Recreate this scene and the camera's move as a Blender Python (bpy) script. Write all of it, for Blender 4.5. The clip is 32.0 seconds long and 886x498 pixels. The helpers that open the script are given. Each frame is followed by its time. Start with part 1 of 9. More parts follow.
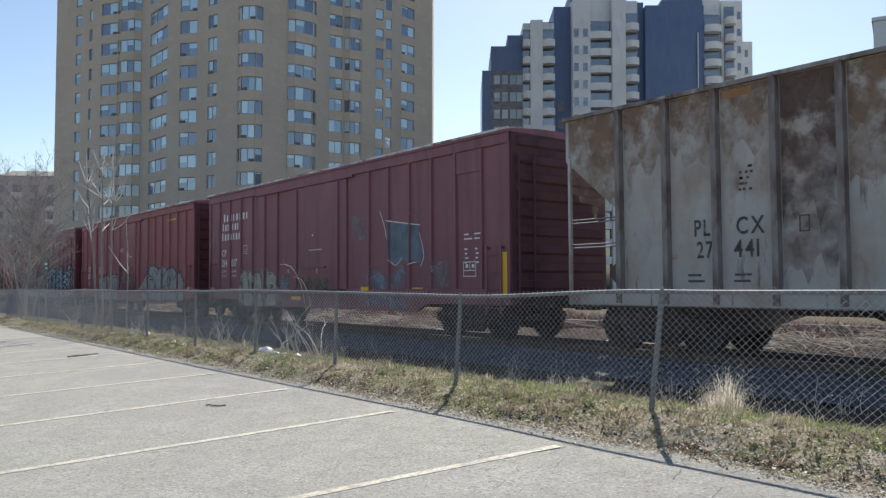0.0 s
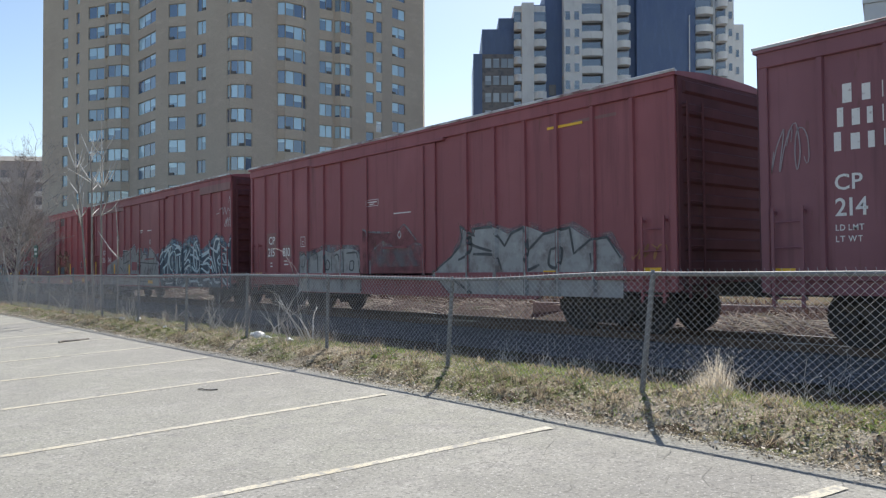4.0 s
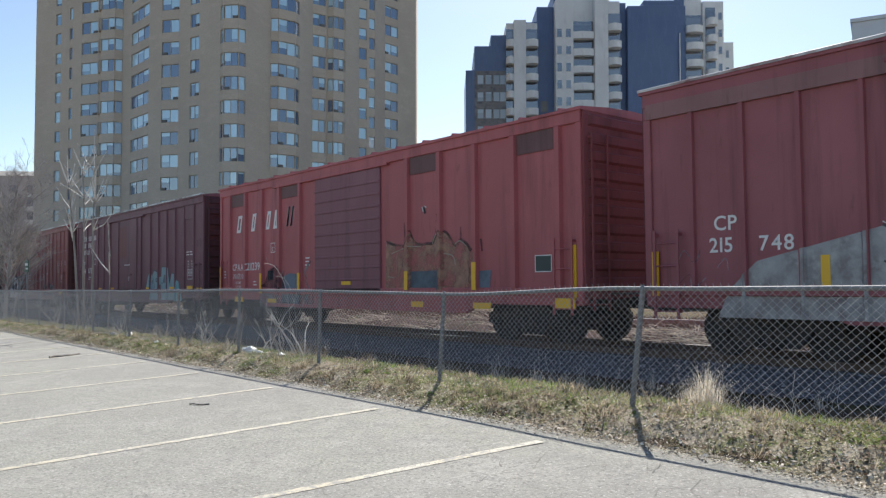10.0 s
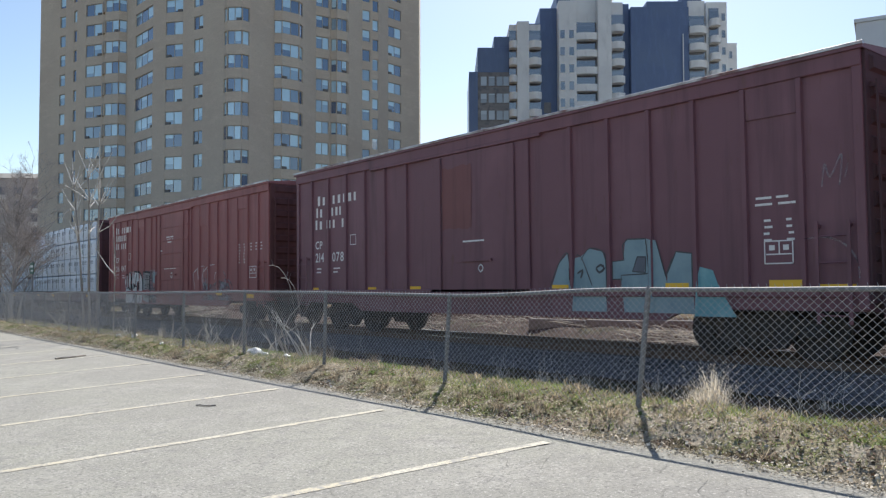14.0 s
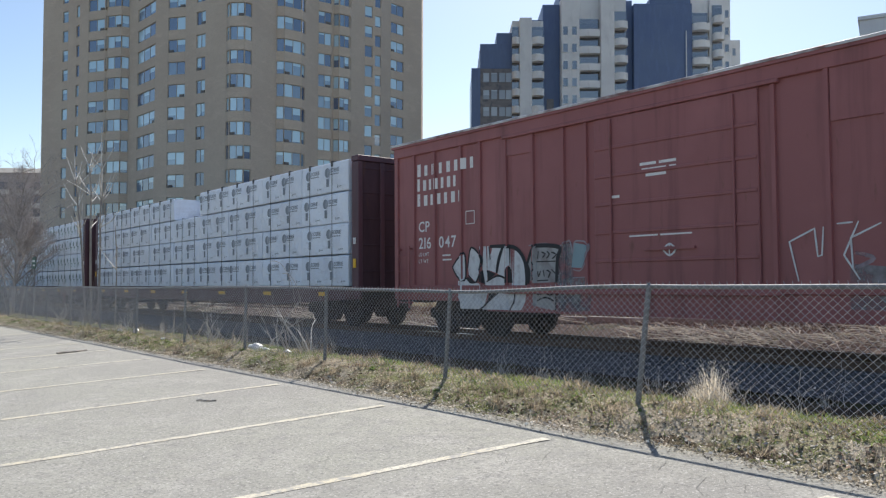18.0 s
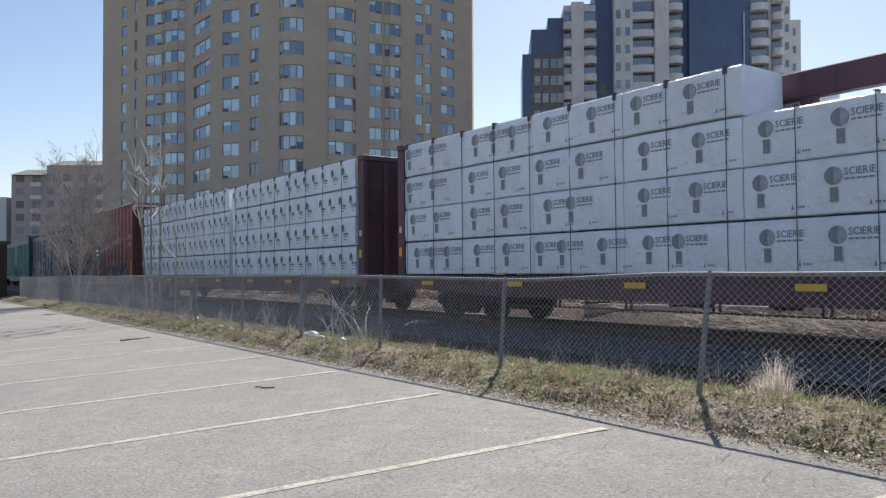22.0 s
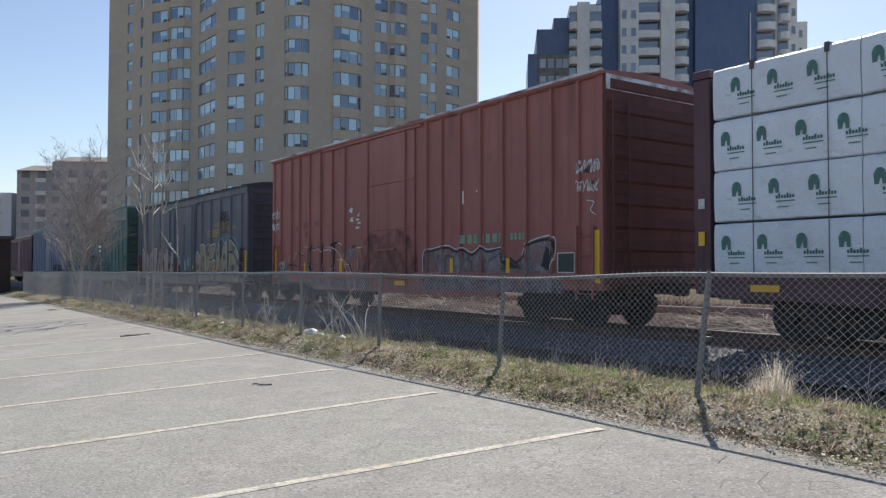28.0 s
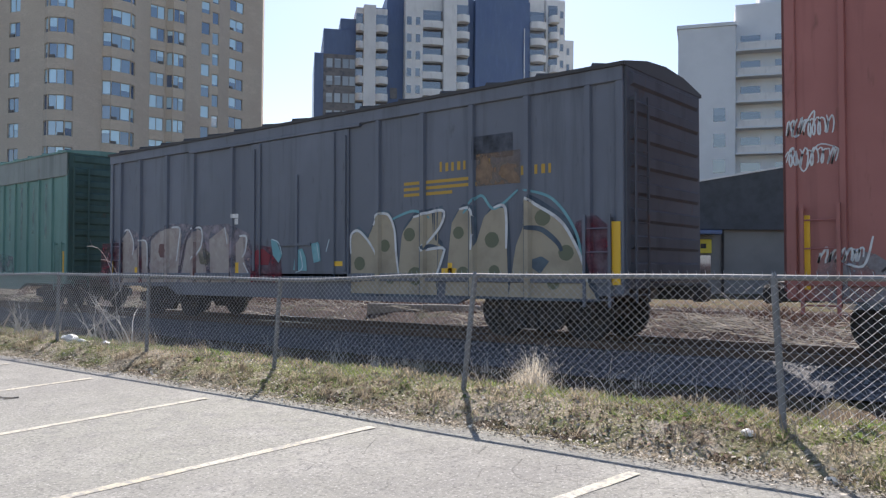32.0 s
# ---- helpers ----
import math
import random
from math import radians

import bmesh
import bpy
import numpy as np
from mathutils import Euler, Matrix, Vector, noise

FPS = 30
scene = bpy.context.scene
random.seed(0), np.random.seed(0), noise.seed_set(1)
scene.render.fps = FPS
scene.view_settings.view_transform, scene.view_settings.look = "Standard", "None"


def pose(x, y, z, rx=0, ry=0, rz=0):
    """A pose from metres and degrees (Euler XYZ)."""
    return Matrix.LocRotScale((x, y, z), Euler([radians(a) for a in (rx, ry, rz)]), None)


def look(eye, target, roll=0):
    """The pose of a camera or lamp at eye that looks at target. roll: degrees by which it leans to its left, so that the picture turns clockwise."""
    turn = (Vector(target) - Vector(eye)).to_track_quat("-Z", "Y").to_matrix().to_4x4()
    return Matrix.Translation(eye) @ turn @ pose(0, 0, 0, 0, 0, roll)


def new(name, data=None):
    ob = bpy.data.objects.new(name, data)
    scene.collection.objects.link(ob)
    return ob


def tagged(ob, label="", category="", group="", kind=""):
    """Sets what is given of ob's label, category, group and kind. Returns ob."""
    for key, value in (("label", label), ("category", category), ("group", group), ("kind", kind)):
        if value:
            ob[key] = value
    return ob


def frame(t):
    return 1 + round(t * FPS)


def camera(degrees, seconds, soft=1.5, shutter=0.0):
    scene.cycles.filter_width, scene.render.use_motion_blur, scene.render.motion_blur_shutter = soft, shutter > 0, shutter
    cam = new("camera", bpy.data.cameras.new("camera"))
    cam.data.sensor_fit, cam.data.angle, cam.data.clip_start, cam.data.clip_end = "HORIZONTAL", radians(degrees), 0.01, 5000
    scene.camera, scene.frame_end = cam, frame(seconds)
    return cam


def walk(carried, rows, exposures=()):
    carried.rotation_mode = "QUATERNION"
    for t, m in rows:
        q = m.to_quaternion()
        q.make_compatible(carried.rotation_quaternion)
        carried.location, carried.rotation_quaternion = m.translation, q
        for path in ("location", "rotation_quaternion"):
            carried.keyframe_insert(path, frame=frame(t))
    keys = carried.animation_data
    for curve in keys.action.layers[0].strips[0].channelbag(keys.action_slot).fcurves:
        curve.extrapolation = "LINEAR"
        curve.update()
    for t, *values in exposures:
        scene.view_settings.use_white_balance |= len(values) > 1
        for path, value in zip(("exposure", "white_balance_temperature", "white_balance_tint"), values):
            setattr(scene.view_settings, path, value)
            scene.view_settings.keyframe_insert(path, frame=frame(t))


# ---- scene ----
cam = camera(58.65, 32.0, soft=1.3)
walk(cam, [
    (0.0, pose(0.041, 0.044, 1.549, 91.99, 0, -38.59) @ pose(0, 0, 0, 0, 0, 0.18)),
    (0.5, pose(0.035, 0.044, 1.543, 92.33, 0, -37.91) @ pose(0, 0, 0, 0, 0, 0.06)),
    (1.0, pose(0.040, 0.046, 1.538, 92.13, 0, -37.96) @ pose(0, 0, 0, 0, 0, -0.78)),
    (1.5, pose(0.026, 0.047, 1.558, 91.60, 0, -38.79) @ pose(0, 0, 0, 0, 0, -0.88)),
    (2.0, pose(0.016, 0.024, 1.547, 91.53, 0, -38.82) @ pose(0, 0, 0, 0, 0, -0.60)),
    (2.5, pose(0.032, 0.042, 1.540, 91.30, 0, -38.90) @ pose(0, 0, 0, 0, 0, -0.34)),
    (3.0, pose(0.034, 0.027, 1.541, 91.21, 0, -38.83) @ pose(0, 0, 0, 0, 0, -0.47)),
    (3.5, pose(0.049, 0.048, 1.540, 91.07, 0, -39.05) @ pose(0, 0, 0, 0, 0, -0.14)),
    (5.5, pose(0.046, 0.040, 1.529, 90.56, 0, -39.57) @ pose(0, 0, 0, 0, 0, -0.24)),
    (6.0, pose(0.032, 0.029, 1.533, 90.60, 0, -39.40) @ pose(0, 0, 0, 0, 0, -0.36)),
    (6.5, pose(0.034, 0.029, 1.529, 90.82, 0, -39.30) @ pose(0, 0, 0, 0, 0, -0.56)),
    (7.0, pose(0.022, 0.013, 1.530, 91.09, 0, -39.40) @ pose(0, 0, 0, 0, 0, -0.49)),
    (7.5, pose(0.016, 0.000, 1.530, 91.34, 0, -40.31) @ pose(0, 0, 0, 0, 0, -0.22)),
    (8.0, pose(-0.024, -0.025, 1.543, 91.60, 0, -40.69) @ pose(0, 0, 0, 0, 0, -0.48)),
    (8.5, pose(-0.007, -0.027, 1.535, 91.57, 0, -40.09) @ pose(0, 0, 0, 0, 0, -0.37)),
    (9.0, pose(0.015, -0.011, 1.522, 92.00, 0, -40.20) @ pose(0, 0, 0, 0, 0, -0.11)),
    (9.5, pose(0.012, -0.000, 1.526, 92.26, 0, -40.02) @ pose(0, 0, 0, 0, 0, -0.20)),
    (10.0, pose(0.016, -0.002, 1.529, 91.98, 0, -39.75) @ pose(0, 0, 0, 0, 0, -0.00)),
    (10.5, pose(-0.002, 0.005, 1.533, 91.67, 0, -39.99) @ pose(0, 0, 0, 0, 0, -0.12)),
    (11.0, pose(0.007, 0.004, 1.534, 91.37, 0, -39.92) @ pose(0, 0, 0, 0, 0, -0.15)),
    (11.5, pose(-0.015, -0.016, 1.539, 91.49, 0, -40.06) @ pose(0, 0, 0, 0, 0, -0.27)),
    (12.0, pose(-0.020, -0.016, 1.537, 91.59, 0, -39.70) @ pose(0, 0, 0, 0, 0, -0.22)),
    (12.5, pose(-0.023, -0.014, 1.539, 91.68, 0, -39.72) @ pose(0, 0, 0, 0, 0, -0.13)),
    (13.0, pose(-0.000, -0.000, 1.530, 91.69, 0, -39.79) @ pose(0, 0, 0, 0, 0, -0.02)),
    (13.5, pose(-0.017, -0.005, 1.534, 91.84, 0, -39.66) @ pose(0, 0, 0, 0, 0, -0.14)),
    (14.0, pose(-0.018, -0.003, 1.529, 92.08, 0, -39.51) @ pose(0, 0, 0, 0, 0, -0.08)),
    (14.5, pose(-0.023, -0.003, 1.538, 91.96, 0, -39.17) @ pose(0, 0, 0, 0, 0, -0.14)),
    (16.5, pose(-0.023, -0.008, 1.535, 91.98, 0, -39.62) @ pose(0, 0, 0, 0, 0, 0.16)),
    (17.0, pose(-0.012, -0.017, 1.525, 91.86, 0, -39.13) @ pose(0, 0, 0, 0, 0, -0.19)),
    (17.5, pose(-0.001, -0.009, 1.527, 91.77, 0, -38.52) @ pose(0, 0, 0, 0, 0, -0.03)),
    (18.0, pose(-0.006, -0.011, 1.526, 91.82, 0, -39.37) @ pose(0, 0, 0, 0, 0, 0.15)),
    (18.5, pose(-0.018, -0.025, 1.535, 92.30, 0, -39.58) @ pose(0, 0, 0, 0, 0, 0.33)),
    (19.0, pose(-0.033, -0.043, 1.533, 91.53, 0, -40.93) @ pose(0, 0, 0, 0, 0, 0.77)),
    (19.5, pose(-0.041, -0.043, 1.529, 91.63, 0, -39.78) @ pose(0, 0, 0, 0, 0, 0.60)),
    (20.0, pose(-0.036, 0.000, 1.543, 92.24, 0, -38.50) @ pose(0, 0, 0, 0, 0, 0.19)),
    (20.5, pose(0.012, 0.010, 1.525, 91.89, 0, -38.28) @ pose(0, 0, 0, 0, 0, 0.02)),
    (21.0, pose(-0.015, 0.004, 1.526, 91.85, 0, -37.59) @ pose(0, 0, 0, 0, 0, -0.11)),
    (21.5, pose(-0.006, 0.011, 1.511, 91.09, 0, -36.97) @ pose(0, 0, 0, 0, 0, 0.10)),
    (22.0, pose(-0.014, 0.042, 1.526, 90.95, 0, -35.65) @ pose(0, 0, 0, 0, 0, -0.06)),
    (22.5, pose(0.024, 0.048, 1.520, 91.16, 0, -35.30) @ pose(0, 0, 0, 0, 0, -0.11)),
    (23.0, pose(0.031, 0.055, 1.514, 91.12, 0, -35.75) @ pose(0, 0, 0, 0, 0, -0.15)),
    (23.5, pose(0.028, 0.061, 1.522, 91.12, 0, -35.36) @ pose(0, 0, 0, 0, 0, -0.24)),
    (24.0, pose(0.048, 0.071, 1.516, 91.34, 0, -35.42) @ pose(0, 0, 0, 0, 0, 0.04)),
    (24.5, pose(0.054, 0.083, 1.511, 91.46, 0, -35.42) @ pose(0, 0, 0, 0, 0, 0.01)),
    (25.0, pose(0.049, 0.086, 1.509, 90.87, 0, -36.19) @ pose(0, 0, 0, 0, 0, -0.04)),
    (25.5, pose(0.019, 0.102, 1.521, 90.82, 0, -37.60) @ pose(0, 0, 0, 0, 0, -0.30)),
    (26.0, pose(0.009, 0.083, 1.529, 91.48, 0, -35.10) @ pose(0, 0, 0, 0, 0, -0.66)),
    (26.5, pose(0.057, 0.027, 1.518, 91.31, 0, -34.14) @ pose(0, 0, 0, 0, 0, 0.31)),
    (28.5, pose(0.059, 0.043, 1.513, 90.79, 0, -35.58) @ pose(0, 0, 0, 0, 0, 0.50)),
    (29.0, pose(0.056, 0.043, 1.514, 90.62, 0, -35.33) @ pose(0, 0, 0, 0, 0, 0.46)),
    (29.5, pose(0.063, 0.032, 1.510, 91.39, 0, -36.67) @ pose(0, 0, 0, 0, 0, 0.52)),
    (30.0, pose(0.051, 0.039, 1.534, 90.42, 0, -38.08) @ pose(0, 0, 0, 0, 0, 0.65)),
    (30.5, pose(0.061, 0.031, 1.538, 90.68, 0, -38.29) @ pose(0, 0, 0, 0, 0, 0.51)),
    (31.0, pose(0.054, 0.011, 1.548, 90.94, 0, -39.96) @ pose(0, 0, 0, 0, 0, 0.08)),
    (31.5, pose(0.075, -0.022, 1.543, 91.06, 0, -43.21) @ pose(0, 0, 0, 0, 0, 0.24)),
    (32.0, pose(0.109, -0.066, 1.532, 91.01, 0, -50.80) @ pose(0, 0, 0, 0, 0, 0.56)),
], exposures=[(t, e, 6480, tint) for t, e, tint in ((0.0, 0.90, 10), (3.0, 0.94, 10), (8.0, 0.99, 10), (13.0, 0.99, 10), (19.0, 0.93, 11), (21.5, 0.77, 14), (24.0, 0.72, 15), (26.0, 0.72, 15), (28.5, 0.77, 13), (30.0, 0.92, 13), (32.0, 1.12, 15))])

# ---- light: backlit spring noon, the sun stands ahead beyond the train ----
SUN_EL, SUN_AZ = radians(42.5), radians(52.0)   # azimuth from +y towards +x
world = bpy.data.worlds.new("sky")
scene.world = world
world.use_nodes = True
wn = world.node_tree.nodes
sky = wn.new("ShaderNodeTexSky")
sky.sky_type, sky.sun_disc = "NISHITA", False
sky.sun_elevation, sky.sun_rotation = SUN_EL, SUN_AZ
sky.air_density, sky.dust_density, sky.ozone_density = 1.0, 0.5, 1.5
wn["Background"].inputs["Strength"].default_value = 0.075
world.node_tree.links.new(sky.outputs[0], wn["Background"].inputs["Color"])
sun = new("sun", bpy.data.lights.new("sun", "SUN"))
sun.data.energy, sun.data.angle, sun.data.color = 3.7, radians(0.53), (1.0, 0.95, 0.87)
toward = Vector((math.sin(SUN_AZ) * math.cos(SUN_EL), math.cos(SUN_AZ) * math.cos(SUN_EL), math.sin(SUN_EL)))
sun.matrix_world = look((0, 0, 60), Vector((0, 0, 60)) - toward)

# ---- materials ----
def mix_rgb(nt, fac, a, b, blend="MIX"):
    m = nt.nodes.new("ShaderNodeMix")
    m.data_type, m.blend_type = "RGBA", blend
    for sock, v in ((m.inputs[0], fac), (m.inputs[6], a), (m.inputs[7], b)):
        if isinstance(v, bpy.types.NodeSocket):
            nt.links.new(v, sock)
        else:
            sock.default_value = (*v, 1) if isinstance(v, tuple) and len(v) == 3 else v
    return m.outputs[2]


def noise_fac(nt, scale, lo, hi, stretch=(1, 1, 1), detail=4.0, rough=0.6, coords="Object"):
    tc = nt.nodes.new("ShaderNodeTexCoord")
    mp = nt.nodes.new("ShaderNodeMapping")
    mp.inputs["Scale"].default_value = stretch
    nt.links.new(tc.outputs[coords], mp.inputs["Vector"])
    n = nt.nodes.new("ShaderNodeTexNoise")
    n.inputs["Scale"].default_value, n.inputs["Detail"].default_value, n.inputs["Roughness"].default_value = scale, detail, rough
    nt.links.new(mp.outputs[0], n.inputs["Vector"])
    r = nt.nodes.new("ShaderNodeMapRange")
    r.inputs[1].default_value, r.inputs[2].default_value = lo, hi
    nt.links.new(n.outputs[0], r.inputs[0])
    return r.outputs[0]


def material(name, base, rough=0.7, metal=0.0, layers=(), bump=None, vary=0.0, island=0.0, spec=0.5):
    """layers: (colour, scale, low, high, stretch) noise-masked overlays; bump: (scale, distance)."""
    m = bpy.data.materials.new(name)
    m.use_nodes = True
    nt = m.node_tree
    p = nt.nodes["Principled BSDF"]
    col = (*base, 1)
    out = None
    for colour, scale, lo, hi, stretch in layers:
        f = noise_fac(nt, scale, lo, hi, stretch)
        out = mix_rgb(nt, f, out if out is not None else base, colour)
    if vary or island:
        if vary:
            src = nt.nodes.new("ShaderNodeObjectInfo").outputs["Random"]
        else:
            src = nt.nodes.new("ShaderNodeNewGeometry").outputs["Random Per Island"]
        r = nt.nodes.new("ShaderNodeMapRange")
        amount = vary or island
        r.inputs[3].default_value, r.inputs[4].default_value = 1 - amount, 1 + amount
        nt.links.new(src, r.inputs[0])
        h = nt.nodes.new("ShaderNodeHueSaturation")
        nt.links.new(r.outputs[0], h.inputs["Value"])
        if out is not None:
            nt.links.new(out, h.inputs["Color"])
        else:
            h.inputs["Color"].default_value = col
        out = h.outputs[0]
    if out is not None:
        nt.links.new(out, p.inputs["Base Color"])
    else:
        p.inputs["Base Color"].default_value = col
    p.inputs["Roughness"].default_value, p.inputs["Metallic"].default_value = rough, metal
    p.inputs["Specular IOR Level"].default_value = spec
    if bump:
        b = nt.nodes.new("ShaderNodeBump")
        b.inputs["Strength"].default_value, b.inputs["Distance"].default_value = 0.6, bump[1]
        nt.links.new(noise_fac(nt, bump[0], 0, 1, (1, 1, 1), 6.0), b.inputs["Height"])
        nt.links.new(b.outputs[0], p.inputs["Normal"])
    return m


PAINTS = {}


def paint(name, base, dirt=0.6, rust=(0.13, 0.06, 0.035), rough=0.55):
    """Weathered railcar paint: broad fading, vertical streaks, grime low down is left to dust noise."""
    PAINTS[name] = base
    dark = tuple(c * 0.55 for c in base)
    pale = tuple(min(1, c * 1.25 + 0.015) for c in base)
    return material(name, base, rough, 0.0, (
        (pale, 0.35, 0.45, 0.75, (1, 1, 1)),
        (dark, 1.6, 0.52, 0.95 - 0.2 * dirt, (1, 2.2, 0.16)),
        (rust, 4.0, 0.62, 0.85, (1, 1.5, 0.35)),
    ), bump=(3.0, 0.012))


def soot_shade(side, keep=0.40):
    """The car's colour darkened for end soot, brake dust and the shade between cars."""
    name = "soot_shade_" + side.name
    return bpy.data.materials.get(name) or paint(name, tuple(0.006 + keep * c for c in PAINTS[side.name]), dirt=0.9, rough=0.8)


ONE = (1, 1, 1)
ASPHALT = material("asphalt", (0.307, 0.305, 0.266), 0.92, 0, (
    ((0.26, 0.252, 0.235), 0.25, 0.40, 0.65, ONE), ((0.36, 0.35, 0.32), 1.3, 0.48, 0.75, ONE), ((0.25, 0.245, 0.23), 6.0, 0.50, 0.72, ONE), ((0.185, 0.18, 0.17), 34.0, 0.50, 0.66, ONE), ((0.50, 0.485, 0.455), 46.0, 0.56, 0.72, ONE)), bump=(38.0, 0.014), spec=0.2)
LINE = material("line_paint", (0.52, 0.47, 0.35), 0.85, 0, (((0.58, 0.55, 0.46), 1.1, 0.4, 0.7, ONE), ((0.31, 0.30, 0.275), 13.0, 0.48, 0.62, ONE), ((0.31, 0.30, 0.275), 45.0, 0.52, 0.64, ONE)))
CRACK = material("crack", (0.205, 0.198, 0.18), 0.95)
VERGE = material("verge_soil", (0.315, 0.265, 0.195), 0.95, 0, (((0.165, 0.18, 0.065), 0.9, 0.42, 0.58, ONE), ((0.42, 0.36, 0.28), 3.0, 0.48, 0.64, ONE), ((0.12, 0.095, 0.065), 7.0, 0.54, 0.66, ONE), ((0.09, 0.075, 0.05), 19.0, 0.55, 0.66, ONE), ((0.62, 0.55, 0.44), 34.0, 0.56, 0.66, ONE)), bump=(20.0, 0.05), spec=0.05)
EARTH = material("earth", (0.125, 0.092, 0.068), 0.95, 0, (((0.10, 0.10, 0.045), 0.8, 0.42, 0.62, ONE), ((0.21, 0.165, 0.115), 3.2, 0.5, 0.72, ONE), ((0.055, 0.042, 0.034), 11.0, 0.50, 0.68, ONE)), bump=(22.0, 0.05), spec=0.05)


def thin_leaf(name, base, island):
    """Thin dry or green blades: light shines through them."""
    m = material(name, base, 0.8, island=island, spec=0.2)
    nt = m.node_tree
    p = nt.nodes["Principled BSDF"]
    tr = nt.nodes.new("ShaderNodeBsdfTranslucent")
    ad = nt.nodes.new("ShaderNodeMixShader")
    ad.inputs[0].default_value = 0.45
    nt.links.new(p.inputs["Base Color"].links[0].from_socket, tr.inputs["Color"])
    nt.links.new(p.outputs[0], ad.inputs[1])
    nt.links.new(tr.outputs[0], ad.inputs[2])
    nt.links.new(ad.outputs[0], nt.nodes["Material Output"].inputs["Surface"])
    return m


BLADE = thin_leaf("grass_blade", (0.235, 0.30, 0.095), 0.5)
STRAW = thin_leaf("straw", (0.46, 0.41, 0.325), 0.6)
MULCH = material("trampled_mulch", (0.105, 0.082, 0.076), 0.95, 0, (((0.07, 0.055, 0.05), 1.2, 0.42, 0.62, ONE), ((0.145, 0.12, 0.105), 4.0, 0.5, 0.7, ONE), ((0.08, 0.088, 0.05), 0.8, 0.52, 0.66, ONE), ((0.045, 0.035, 0.033), 12.0, 0.48, 0.66, ONE), ((0.24, 0.215, 0.185), 30.0, 0.66, 0.76, ONE)), bump=(20.0, 0.06), spec=0.05)
LITTER = material("leaf_litter", (0.60, 0.53, 0.435), 0.9, island=0.5, spec=0.2)
GALV = material("galvanised_steel", (0.225, 0.23, 0.24), 0.72, 0.25, (((0.15, 0.15, 0.15), 5.0, 0.45, 0.70, (1, 1, 0.4)), ((0.30, 0.30, 0.30), 21.0, 0.55, 0.72, ONE)), spec=0.3)
WIRE = material("fence_wire", (0.46, 0.47, 0.49), 0.52, 0.6)
STEEL = material("rail_steel", (0.16, 0.12, 0.10), 0.55, 0.6, (((0.10, 0.06, 0.04), 6.0, 0.4, 0.7, ONE),))
RAILTOP = material("rail_head", (0.55, 0.54, 0.53), 0.25, 0.9)
SLEEPER = material("sleeper_wood", (0.085, 0.065, 0.05), 0.9, 0, (((0.16, 0.14, 0.12), 9.0, 0.5, 0.75, (0.3, 3, 1)),), vary=0.3)
BALLAST = material("ballast", (0.15, 0.147, 0.15), 0.95, 0, (((0.06, 0.06, 0.065), 16.0, 0.45, 0.65, ONE), ((0.22, 0.213, 0.206), 7.0, 0.55, 0.8, ONE)), bump=(28.0, 0.06))
STONE = material("stone", (0.172, 0.168, 0.17), 0.9, island=0.45)
IRON = material("black_iron", (0.042, 0.038, 0.038), 0.7, 0.2, (((0.095, 0.075, 0.06), 5.0, 0.48, 0.70, ONE), ((0.16, 0.14, 0.125), 13.0, 0.60, 0.74, ONE)))
YELLOW = material("yellow_reflector", (0.85, 0.48, 0.03), 0.4)
WHITE = material("white_lettering", (0.78, 0.75, 0.73), 0.7, 0, (((0.35, 0.24, 0.22), 14.0, 0.6, 0.75, ONE),))

